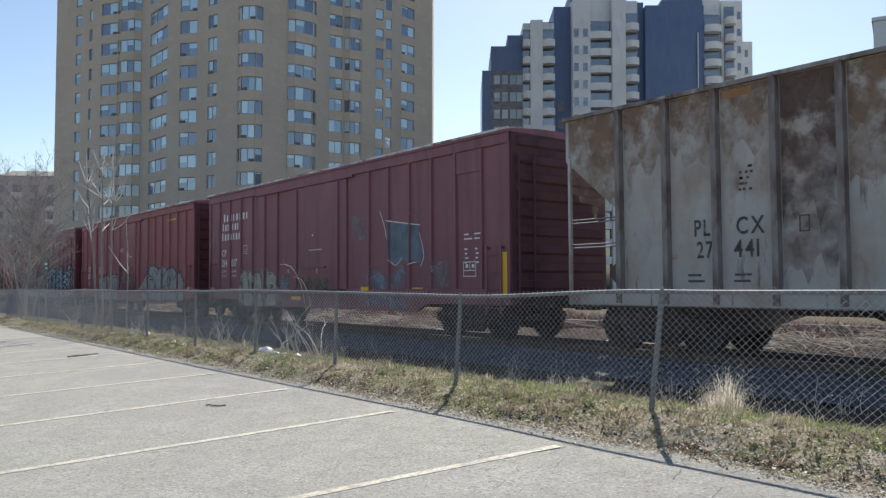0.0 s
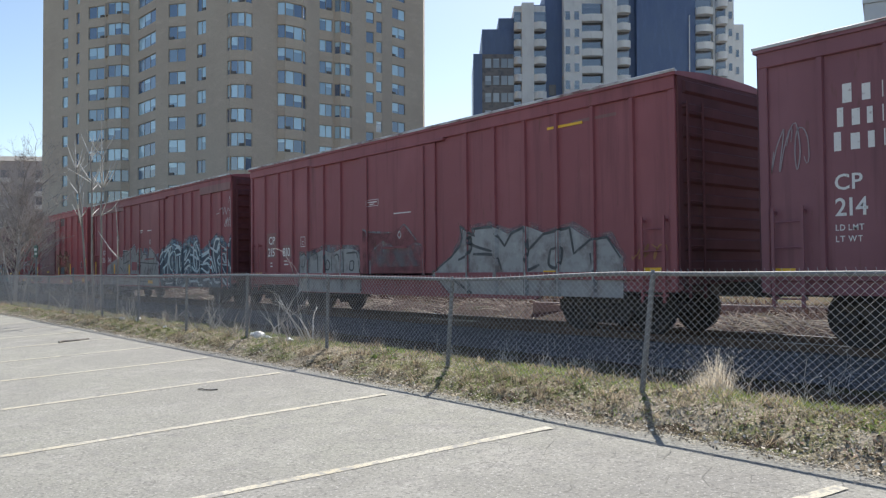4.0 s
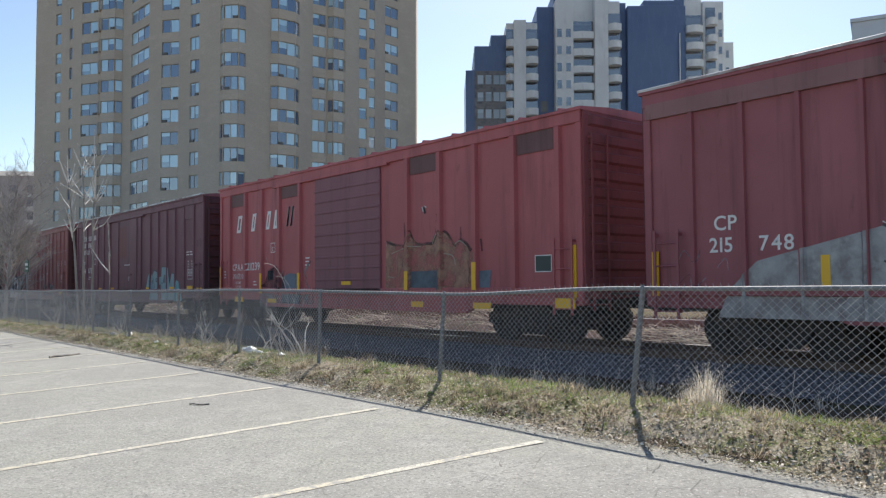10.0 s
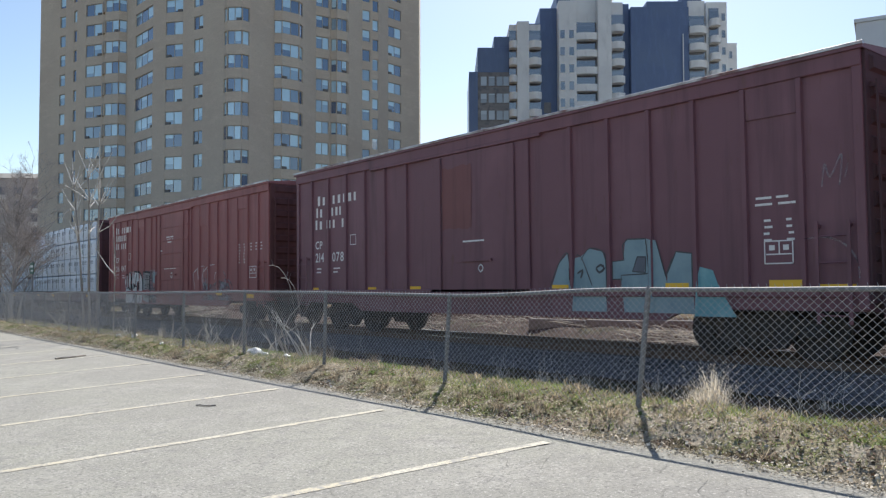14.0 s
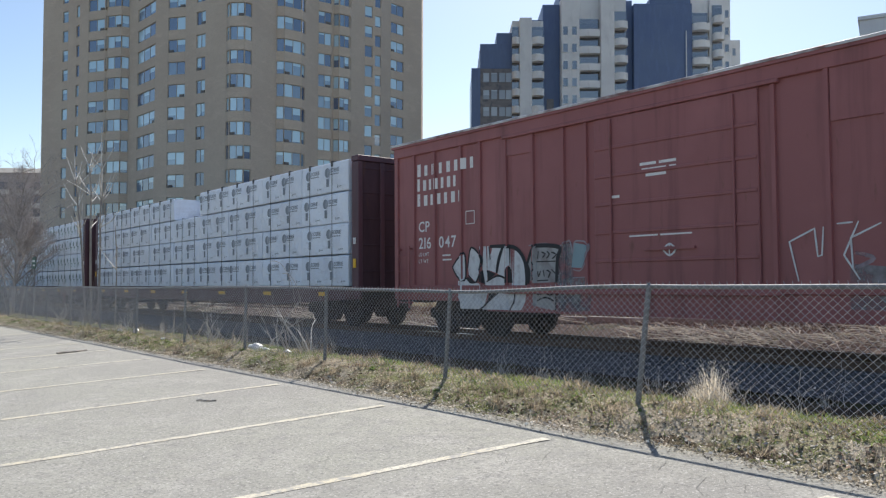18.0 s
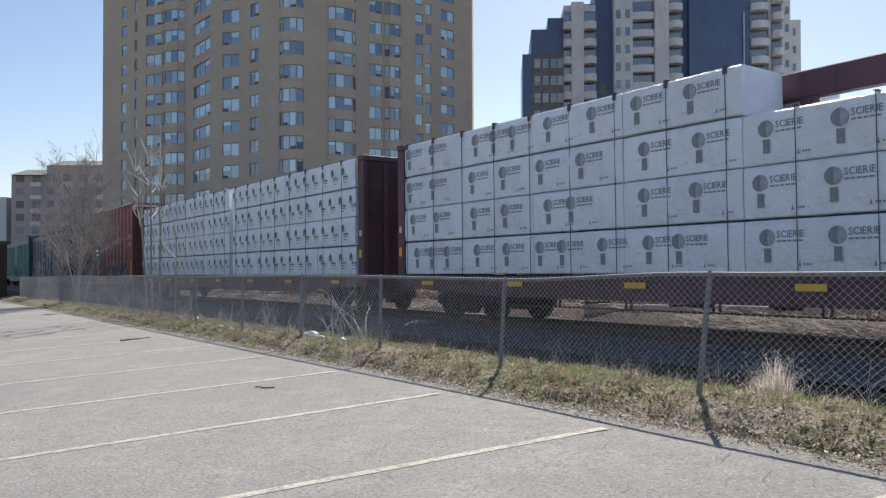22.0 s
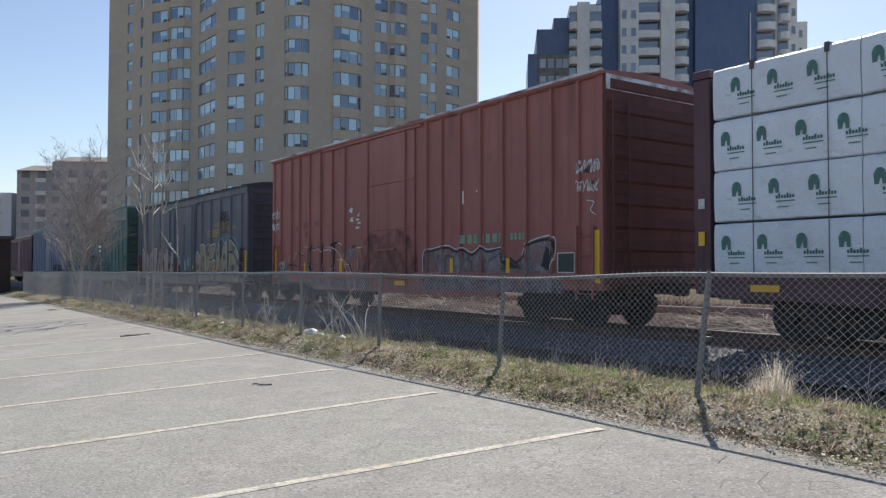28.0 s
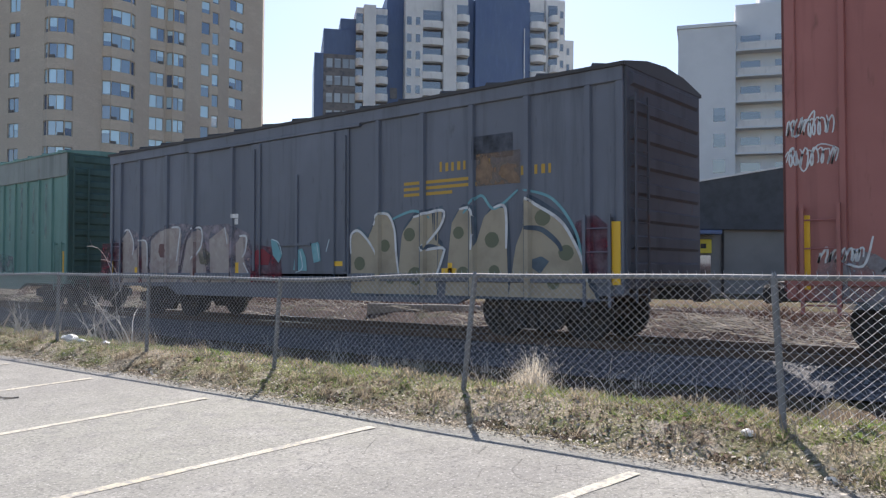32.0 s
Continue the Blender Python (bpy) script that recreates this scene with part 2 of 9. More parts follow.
# ---- mesh building ----
class Mesh:
    """Collects vertices and faces, then becomes one object."""
    def __init__(self):
        self.v, self.f = [], []

    def add(self, verts, faces):
        n = len(self.v)
        self.v.extend(verts)
        self.f.extend(tuple(i + n for i in face) for face in faces)
        return self

    def quad(self, a, b, c, d):
        return self.add([a, b, c, d], [(0, 1, 2, 3)])

    def box(self, x0, x1, y0, y1, z0, z1, ch=0.0):
        if not ch:
            v = [(x, y, z) for x in (x0, x1) for y in (y0, y1) for z in (z0, z1)]
            return self.add(v, [(0, 1, 3, 2), (4, 6, 7, 5), (0, 4, 5, 1), (2, 3, 7, 6), (0, 2, 6, 4), (1, 5, 7, 3)])
        lim, v, f = ((x0, x1), (y0, y1), (z0, z1)), [], []
        key = {}
        for i in (0, 1):
            for j in (0, 1):
                for k in (0, 1):
                    for a in range(3):
                        p = [lim[0][i], lim[1][j], lim[2][k]]
                        for b in range(3):
                            if b != a:
                                p[b] += ch * (1 - 2 * (i, j, k)[b])
                        key[(i, j, k, a)] = len(v)
                        v.append(tuple(p))
        c = (x0 + x1) / 2, (y0 + y1) / 2, (z0 + z1) / 2

        def face(ids):
            p = [Vector(v[q]) for q in ids]
            nrm = (p[1] - p[0]).cross(p[2] - p[0])
            mid = sum(p, Vector()) / len(p) - Vector(c)
            f.append(tuple(ids) if nrm.dot(mid) > 0 else tuple(reversed(ids)))
        for a in range(3):
            b, d = [q for q in range(3) if q != a]
            for s in (0, 1):
                ids = []
                for (p, q) in ((0, 0), (1, 0), (1, 1), (0, 1)):
                    t = [0, 0, 0]
                    t[a], t[b], t[d] = s, p, q
                    ids.append(key[(*t, a)])
                face(ids)
            for p in (0, 1):
                for q in (0, 1):
                    t0, t1 = [0, 0, 0], [0, 0, 0]
                    t0[a], t1[a] = 0, 1
                    t0[b] = t1[b] = p
                    t0[d] = t1[d] = q
                    face([key[(*t0, b)], key[(*t1, b)], key[(*t1, d)], key[(*t0, d)]])
        for i in (0, 1):
            for j in (0, 1):
                for k in (0, 1):
                    face([key[(i, j, k, a)] for a in range(3)])
        return self.add(v, f)

    def tube(self, p0, p1, r, n=6, r1=None, caps=True):
        p0, p1 = Vector(p0), Vector(p1)
        d = (p1 - p0).normalized()
        a = d.orthogonal().normalized()
        b = d.cross(a)
        v = []
        for p, q in ((p0, r), (p1, r if r1 is None else r1)):
            for i in range(n):
                t = 2 * math.pi * i / n
                v.append(tuple(p + q * (math.cos(t) * a + math.sin(t) * b)))
        f = [(i, (i + 1) % n, n + (i + 1) % n, n + i) for i in range(n)]
        if caps:
            f += [tuple(range(n - 1, -1, -1)), tuple(range(n, 2 * n))]
        return self.add(v, f)

    def prism(self, outline, axis, lo, hi):
        """Extrudes a closed outline of (u, w) along the axis; u, w are the other two axes in order."""
        n, v = len(outline), []
        for q in (lo, hi):
            for u, w in outline:
                p = [u, w]
                p.insert(axis, q)
                v.append(tuple(p))
        f = [(i, (i + 1) % n, n + (i + 1) % n, n + i) for i in range(n)] + [tuple(range(n - 1, -1, -1)), tuple(range(n, 2 * n))]
        return self.add(v, f)

    def data(self, name, mat, smooth=False, fix=False):
        me = bpy.data.meshes.new(name)
        me.from_pydata(self.v, [], self.f)
        if fix:
            bm = bmesh.new()
            bm.from_mesh(me)
            bmesh.ops.recalc_face_normals(bm, faces=bm.faces)
            bm.to_mesh(me)
            bm.free()
        if smooth:
            me.polygons.foreach_set("use_smooth", [True] * len(me.polygons))
        me.materials.append(mat)
        me.update()
        return me


def part(name, mesh, mat, parent, label="", smooth=False, fix=False):
    """Links a Mesh (or ready mesh data) as one object under its thing."""
    data = mesh if isinstance(mesh, bpy.types.Mesh) else mesh.data(name, mat, smooth, fix)
    ob = new(name, data)
    ob.parent = parent
    return tagged(ob, label)


def thing(name, label, category, group="", kind="", at=None):
    ob = new(name)
    ob.empty_display_size = 0.3
    if at is not None:
        ob.matrix_basis = at
    return tagged(ob, label, category, group, kind)


def single(name, mesh, mat, label, category="", group="", kind="", smooth=False, fix=False):
    return tagged(new(name, mesh.data(name, mat, smooth, fix)), label, category, group, kind)


# ---- ground: x runs from the car park to the track, y along the track, away from the viewer ----
GRADE = -0.0139
TRACK_X, NEAR_SIDE = 12.97, 11.42
FENCE_X = 6.20


def ground_z(x, y):
    yy = max(-240.0, min(y, 240.0))
    xx = max(-12.0, min(x, 8.0))
    z = 0.0348 * xx - 0.0135 * yy
    for a, b, rise in ((5.3, 6.3, 0.10), (6.45, 8.2, -0.42), (14.6, 16.2, 0.40)):   # bank, ditch, far verge
        u = min(1.0, max(0.0, (x - a) / (b - a)))
        z += rise * u * u * (3 - 2 * u)
    return z


def rail_z(y):
    return 0.31 + GRADE * y


def spaced(stops):
    out = []
    for a, b, step in stops:
        n = max(1, round((b - a) / step))
        out += [a + (b - a) * i / n for i in range(n)]
    return out + [stops[-1][1]]


def sheet(xs, ys, zfun):
    m = Mesh()
    m.v = [(x, y, zfun(x, y)) for y in ys for x in xs]
    w = len(xs)
    m.f = [(j * w + i, j * w + i + 1, (j + 1) * w + i + 1, (j + 1) * w + i) for j in range(len(ys) - 1) for i in range(w - 1)]
    return m


def lot_edge(y):
    return 5.46 + 0.10 * noise.noise((0.0, y * 0.7, 1.0)) + 0.05 * noise.noise((2.0, y * 3.0, 1.0)) - 0.012 * max(0, y - 20)


def rough_ground(x, y):
    """The open ground; it dips just under the asphalt and rises softly from its crumbled edge."""
    z = ground_z(x, y)
    if 4.9 < x < 40 and -30 < y < 120:
        z += 0.012 + 0.05 * noise.noise((x * 0.9, y * 0.9, 3.0)) + 0.025 * noise.noise((x * 3.1, y * 3.1, 7.0))
        u = min(1.0, max(0.0, (x - lot_edge(y)) / 0.40))
        low = 0.0348 * x - 0.0135 * y - 0.022
        return low + (z - low) * u * u * (3 - 2 * u)
    return z - 0.06


gx = spaced([(-1500, -60, 300), (-60, 4.0, 8), (4.0, 11, 0.22), (11, 16, 0.8), (16, 40, 1.5), (40, 140, 10), (140, 1500, 300)])
gy = spaced([(-900, -240, 200), (-240, -40, 25), (-40, -2, 3), (-2, 26, 0.25), (26, 70, 0.9), (70, 240, 6), (240, 2500, 300)])
single("ground", sheet(gx, gy, rough_ground), EARTH, "dry spring verge earth with thin grass and straw", kind="structure", smooth=True)

def clump(x, y):
    """Small hummocks of turf and matted stalks, fading out towards the asphalt."""
    u = min(1.0, max(0.0, (x - lot_edge(y) - 0.1) / 0.5)) * min(1.0, max(0.0, (7.5 - x) / 0.4))
    return u * (0.045 * max(0.0, noise.noise((x * 2.6, y * 2.1, 41.0))) + 0.05 * max(0.0, noise.noise((x * 6.0, y * 5.0, 43.0))))


vx = spaced([(5.05, 7.6, 0.06)])
vy = spaced([(-14, -2, 0.5), (-2, 16, 0.075), (16, 30, 0.14), (30, 50, 0.6)])
single("verge", sheet(vx, vy, lambda x, y: rough_ground(x, y) + clump(x, y) + 0.008 - 0.05 * max(0.0, (x - 7.0) / 0.6) ** 2), VERGE, "trodden verge of straw-coloured soil and thin turf", kind="structure", smooth=True)

fx = spaced([(14.7, 24, 0.3)])
fy = spaced([(-6, 50, 0.35)])
single("far_verge", sheet(fx, fy, lambda x, y: rough_ground(x, y) + 0.03 + 0.05 * noise.noise((x * 1.7, y * 1.7, 8)) - 0.12 * max(0.0, (x - 22.5) / 1.5)), MULCH, "greyish brown mulch of flattened weeds beyond the track", kind="structure", smooth=True)

# car park: a thin slab of old asphalt with a crumbled edge
lot = Mesh()
ly = spaced([(-40, -2, 1.0), (-2, 30, 0.18), (30, 50.5, 0.7)])
rows = [[-45, -20, -8, -2, 1, 2.5, 3.7, 4.5, lot_edge(y) - 0.25, lot_edge(y)] for y in ly]
for y, r in zip(ly, rows):
    lot.v += [(x, y, ground_z(min(x, 5.3), y) + (0.022 if i < 8 else 0.014 if i == 8 else -0.004)) for i, x in enumerate(r)] + [(r[-1] + 0.01, y, ground_z(r[-1], y) - 0.1)]
w = 11
lot.f = [(j * w + i, j * w + i + 1, (j + 1) * w + i + 1, (j + 1) * w + i) for j in range(len(ly) - 1) for i in range(w - 1)]
single("parking_lot", lot, ASPHALT, "pale worn asphalt car park with fine cracks", kind="structure", smooth=True)

# stall lines, square to the fence
def stall_line(y0, x0, x1, y1=None, wide=0.088):
    m, n = Mesh(), 40
    for i in range(n + 1):
        u = i / n
        x, y = x0 + (x1 - x0) * u, y0 + ((y1 or y0) - y0) * u
        a, b = 0.012 * noise.noise((x * 4, y, 0)), 0.012 * noise.noise((x * 4, y, 9))
        m.v += [(x, y - wide / 2 + a, ground_z(x, y) + 0.026), (x, y + wide / 2 + b, ground_z(x, y) + 0.026)]
    m.f = [(2 * i, 2 * i + 2, 2 * i + 3, 2 * i + 1) for i in range(n)]
    return single("stall_line", m, LINE, "worn pale yellow painted parking stall line", "road marking", "stall lines")


for k in range(-2, 14):
    y = 4.64 + 2.405 * k
    skew = {-1: 0.16, 0: 0.10, 1: 0.042}.get(k, 0.03)
    stall_line(y + skew * 6.15, -1.2, 4.95, y)

# fine cracks in the asphalt
cr = Mesh()
rnd = random.Random(4)
for _ in range(45):
    x, y = 5.4 - 4.5 * rnd.random() ** 2.2, rnd.uniform(1.2, 9.5)
    a = rnd.choice([0, math.pi / 2, 0.8, 2.3]) + rnd.uniform(-0.5, 0.5)
    for _ in range(rnd.randint(2, 4)):
        a += rnd.uniform(-0.7, 0.7)
        s = rnd.uniform(0.04, 0.11)
        x1, y1 = x + s * math.cos(a), y + s * math.sin(a)
        if x1 > lot_edge(y1) - 0.2:
            break
        nx, ny = -math.sin(a) * 0.0022, math.cos(a) * 0.0022
        z0, z1 = ground_z(x, y) + 0.0255, ground_z(x1, y1) + 0.0255
        cr.quad((x - nx, y - ny, z0), (x1 - nx, y1 - ny, z1), (x1 + nx, y1 + ny, z1), (x + nx, y + ny, z0))
        x, y = x1, y1
# crazed asphalt towards the edge: a net of small cells
cell = 0.15
node = lambda i, j: (5.35 - cell * i * 0.87 + 0.05 * noise.noise((i * 1.7, j * 1.3, 4.0)), 0.8 + cell * (j + 0.5 * (i % 2)) + 0.06 * noise.noise((i * 1.1, j * 1.9, 9.0)))
for i in range(14):
    for j in range(76):
        for di, dj in ((0, 1), (1, 0), (1, -1 if i % 2 == 0 else 1)):
            if (i + 2 * j + di) % 3 == 0 or rnd.random() > 0.82 - 0.062 * i - 0.006 * max(0, j - 30):
                continue
            (x, y), (x1, y1) = node(i, j), node(i + di, j + dj)
            if max(x, x1) > lot_edge(y) - 0.06:
                continue
            q = math.hypot(x1 - x, y1 - y)
            wd = rnd.uniform(0.0009, 0.002)
            nx, ny = -(y1 - y) / q * wd, (x1 - x) / q * wd
            z0, z1 = ground_z(min(x, 5.3), y) + 0.0255, ground_z(min(x1, 5.3), y1) + 0.0255
            cr.quad((x - nx, y - ny, z0), (x1 - nx, y1 - ny, z1), (x1 + nx, y1 + ny, z1), (x + nx, y + ny, z0))
single("asphalt_cracks", cr, CRACK, "fine dark cracks across the worn asphalt", "crack", kind="stuff")

# ---- track ----
bal = Mesh()
prof = [(10.35, -0.32), (11.1, -0.20), (11.55, -0.13), (14.4, -0.13), (14.9, -0.20), (15.6, -0.34)]
by = spaced([(-240, -2, 4), (-2, 40, 0.4), (40, 240, 4)])
for y in by:
    bal.v += [(x + 0.06 * noise.noise((x * 3, y * 2, 5)), y, rail_z(y) + z + 0.035 * noise.noise((x * 4, y * 4, 2))) for x, z in prof]
bal.f = [(j * 6 + i, j * 6 + i + 1, (j + 1) * 6 + i + 1, (j + 1) * 6 + i) for j in range(len(by) - 1) for i in range(5)]
single("ballast_bed", bal, BALLAST, "grey crushed stone ballast bed under the track", kind="structure")

track = thing("railway_track", "single railway track of rusty rails on dark wooden sleepers", "railway track", kind="structure")
for x in (TRACK_X - 0.7175, TRACK_X + 0.7175):
    r = Mesh()
    for z0, z1, h in ((-0.16, -0.145, 0.07), (-0.145, -0.03, 0.012), (-0.03, 0.0, 0.036)):
        r.add([(x + sx * h, y, rail_z(y) + z) for y in (-240, 240) for sx in (-1, 1) for z in (z0, z1)],
              [(0, 1, 3, 2), (4, 6, 7, 5), (0, 4, 5, 1), (2, 3, 7, 6), (0, 2, 6, 4), (1, 5, 7, 3)])
    rl = part("rail", r, STEEL, track, "rusty steel rail with a worn bright head")
    h = Mesh().quad(*[(x + sx * 0.026, y, rail_z(y) + 0.004) for y, sx in ((-240, -1), (-240, 1), (240, 1), (240, -1))])
    part("running_surface", h, RAILTOP, rl)
tie = Mesh().box(-1.3, 1.3, -0.115, 0.115, -0.17, 0.0, 0.012).data("sleeper", SLEEPER)
rnd = random.Random(8)
for i in range(290):
    y = -14 + 0.5 * i
    t = part("sleeper", tie, SLEEPER, track)
    t.matrix_basis = pose(TRACK_X + rnd.uniform(-0.05, 0.05), y + rnd.uniform(-0.03, 0.03), rail_z(y) - 0.155, -0.8, 0, rnd.uniform(-1.5, 1.5))

st = Mesh()
rnd = random.Random(21)
for _ in range(6000):
    x, y = rnd.uniform(10.3, 11.9), rnd.uniform(-1, 30)
    z = rail_z(y) + np.interp(x, [p[0] for p in prof], [p[1] for p in prof]) + 0.01
    s = rnd.uniform(0.02, 0.045)
    p = [(x + s * rnd.uniform(0.6, 1.2) * a, y + s * rnd.uniform(0.6, 1.2) * b, z + s * rnd.uniform(0.5, 1.0) * c) for a, b, c in ((1, 0, 0), (0, 1, 0), (-1, 0, 0), (0, -1, 0), (0, 0, 1))]
    st.add(p, [(0, 1, 4), (1, 2, 4), (2, 3, 4), (3, 0, 4)])
single("ballast_stones", st, STONE, "loose grey ballast stones beside the rail", "gravel", kind="stuff")

# ---- chain-link fence ----
POSTS = [-4.0, -1.17, 1.73, 4.50, 7.41, 10.32, 13.08, 15.90, 18.86, 21.73, 24.57, 27.42, 30.31, 33.15, 36.0, 38.88, 41.7, 44.6, 47.4]
SAG = [0.0, 0.02, 0.02, 0.025, -0.04, -0.005, 0.015, 0.0, -0.01, 0, 0.01, -0.02, 0, 0.01, 0, -0.02, -0.04, -0.04, -0.04]


LEAN = {2: 0.075, 3: -0.135, 4: -0.105, 5: -0.03}     # how far a foot stands off its top, along the fence


def fence_top(i):
    return 1.452 + GRADE * POSTS[i] + SAG[i]


def pipe(pts, rad, n):
    """One bent tube through the points."""
    m = Mesh()
    for p in pts:
        m.v += [(p[0] + rad * math.cos(2 * math.pi * i / n), p[1], p[2] + rad * math.sin(2 * math.pi * i / n)) for i in range(n)]
    m.f = [(k * n + i, (k + 1) * n + i, (k + 1) * n + (i + 1) % n, k * n + (i + 1) % n) for k in range(len(pts) - 1) for i in range(n)]
    return m


fence = thing("chain_link_fence", "waist-high galvanised chain-link fence with a wavy top rail", "fence", at=pose(FENCE_X, 0, 0))
for i, y in enumerate(POSTS):
    zb, zt = ground_z(FENCE_X, y), fence_top(i)
    lean = (0.02 * noise.noise((y, 1, 1)), LEAN.get(i, -0.02))
    m = Mesh().tube((-lean[0] * 1.2, -lean[1] * 1.2, zb - 0.25), (0, 0, zt - 0.01), 0.0265, 10)
    m.tube((0, 0, zt - 0.01), (0, 0, zt + 0.035), 0.031, 10, 0.014)
    p = part("post", m, GALV, fence, smooth=False)
    p.matrix_basis = pose(0, y, 0)
rnd = random.Random(3)
for i in range(len(POSTS) - 1):
    y0, y1, z0, z1 = POSTS[i], POSTS[i + 1], fence_top(i), fence_top(i + 1)
    n = 8
    pts = [(0, y0 + (y1 - y0) * k / n, z0 + (z1 - z0) * (k / n) ** 2 * (3 - 2 * k / n)) for k in range(n + 1)]
    rail = pipe(pts, 0.021, 8)
    part("top_rail", rail, GALV, fence)
    # woven wire: two sets of slanted wires that cross, knuckled over the rail
    near = i < 8
    step = 0.0720
    rad = 0.0018 if i < 3 else 0.0021 if i < 5 else 0.0029 if near else 0.0036
    wires = Mesh()
    length = y1 - y0

    def top_at(u):
        u = max(0.0, min(1.0, u))
        return z0 + (z1 - z0) * u * u * (3 - 2 * u) + 0.012
    b0, b1 = ground_z(FENCE_X, y0) + 0.03, ground_z(FENCE_X, y1) + 0.03
    high = 1.25
    k = -int(high / step) - 1
    while k * step < length:
        for sgn in (1, -1):
            s0 = k * step
            ya, za, yb, zb_ = s0, 0.0, s0 + high, high          # unit slope in the panel's plane
            lo, hi = max(0.0, -s0), min(high, length - s0)
            if hi - lo > 0.02:
                seg = []
                for q in (lo, hi):
                    yy = s0 + q
                    u = yy / length
                    base, top = b0 + (b1 - b0) * u, top_at(u)
                    v = q / high if sgn > 0 else 1 - q / high
                    seg.append((sgn * 0.0022 - 0.024, y0 + yy, base + (top - base) * v))
                wires.tube(seg[0], seg[1], rad, 3, caps=False)
        k += 1
    part("wire_mesh", wires, WIRE, fence, "woven wire diamonds")
    if near:                                          # twisted barbs standing over the rail
        barbs = Mesh()
        q = 0.0
        while q < length:
            u = q / length
            barbs.tube((-0.02, y0 + q, top_at(u)), (-0.024, y0 + q + 0.008, top_at(u) + 0.035), 0.0018, 3, caps=False)
            q += 0.072
        tagged(part("wire_fringe", barbs, WIRE, fence), kind="stuff")
    bot = Mesh().tube((-0.02, y0, b0 + 0.08), (-0.02, y1, b1 + 0.08 + rnd.uniform(-0.03, 0.03)), 0.0016, 4, caps=False)
    part("tension_wire", bot, STEEL, fence)

# ---- distant buildings ----
TANWALL = material("tan_brick", (0.66, 0.56, 0.445), 0.9, 0, (((0.585, 0.48, 0.385), 0.12, 0.4, 0.7, ONE), ((0.72, 0.605, 0.49), 0.5, 0.5, 0.75, (1, 1, 3)), ((0.53, 0.435, 0.345), 4.5, 0.45, 0.68, (1, 1, 4))), spec=0.2)
FRAME = material("window_frame", (0.42, 0.39, 0.35), 0.6)
AIRCON = material("aircon_grille", (0.16, 0.15, 0.14), 0.7)
CONC = material("white_concrete", (0.76, 0.75, 0.73), 0.85, 0, (((0.66, 0.65, 0.64), 0.25, 0.42, 0.7, ONE), ((0.58, 0.57, 0.56), 1.2, 0.55, 0.8, (1, 1, 0.3))), spec=0.2)
BLUEWALL = material("blue_cladding", (0.112, 0.158, 0.265), 0.5, 0, (((0.088, 0.13, 0.25), 0.2, 0.4, 0.7, ONE), ((0.12, 0.175, 0.31), 1.5, 0.5, 0.75, (1, 1, 0.2))))
PALEWALL = material("pale_render", (0.72, 0.74, 0.76), 0.85, 0, (((0.64, 0.66, 0.68), 0.2, 0.42, 0.7, ONE),), spec=0.2)
PINKWALL = material("pinkish_brick", (0.49, 0.445, 0.44), 0.9, 0, (((0.42, 0.38, 0.38), 0.3, 0.42, 0.7, ONE),), spec=0.2)
GREYWALL = material("grey_wall", (0.27, 0.26, 0.24), 0.85, 0, (((0.22, 0.215, 0.20), 0.5, 0.42, 0.7, ONE),), spec=0.2)
DARKBRICK = material("dark_brick", (0.075, 0.05, 0.045), 0.9, 0, (((0.05, 0.035, 0.03), 1.0, 0.42, 0.7, ONE), ((0.10, 0.07, 0.06), 8.0, 0.5, 0.7, (1, 1, 3))), spec=0.2)
SLATEROOF = material("slate_roof", (0.075, 0.08, 0.09), 0.7, 0, (((0.05, 0.055, 0.06), 2.0, 0.42, 0.7, ONE),))
SIGNY = material("yellow_sign", (0.70, 0.55, 0.05), 0.5)


def glass(name, dark, light, rough=0.06):
    """Window glass seen from outside: a glossy pane, some with blinds or curtains drawn behind it."""
    m = bpy.data.materials.new(name)
    m.use_nodes = True
    nt = m.node_tree
    p = nt.nodes["Principled BSDF"]
    info = nt.nodes.new("ShaderNodeObjectInfo")
    ramp = nt.nodes.new("ShaderNodeValToRGB")
    ramp.color_ramp.interpolation = "CONSTANT"
    e = ramp.color_ramp.elements
    e[0].position, e[0].color = 0.0, (*dark, 1)
    e[1].position, e[1].color = 0.40, (*[a + 0.42 * (b - a) for a, b in zip(dark, light)], 1)
    for pos, f in ((0.62, 1.0), (0.82, 0.2)):
        x = e.new(pos)
        x.color = (*[a + (b - a) * f for a, b in zip(dark, light)], 1)
    nt.links.new(info.outputs["Random"], ramp.inputs[0])
    # a blind drawn part of the way down behind some panes
    def calc(op, a, b):
        n = nt.nodes.new("ShaderNodeMath")
        n.operation = op
        for sock, v in zip(n.inputs, (a, b)):
            if isinstance(v, bpy.types.NodeSocket):
                nt.links.new(v, sock)
            else:
                sock.default_value = v
        return n.outputs[0]
    tc, sep = nt.nodes.new("ShaderNodeTexCoord"), nt.nodes.new("ShaderNodeSeparateXYZ")
    nt.links.new(tc.outputs["Generated"], sep.inputs[0])
    hem = calc("MULTIPLY", calc("FRACT", calc("MULTIPLY", info.outputs["Random"], 17.3), 0.0), 1.9)
    drawn = calc("GREATER_THAN", sep.outputs[2], hem)
    nt.links.new(mix_rgb(nt, drawn, ramp.outputs[0], light), p.inputs["Base Color"])
    p.inputs["Roughness"].default_value, p.inputs["Specular IOR Level"].default_value = rough, 1.0
    p.inputs["IOR"].default_value = 1.9
    return m


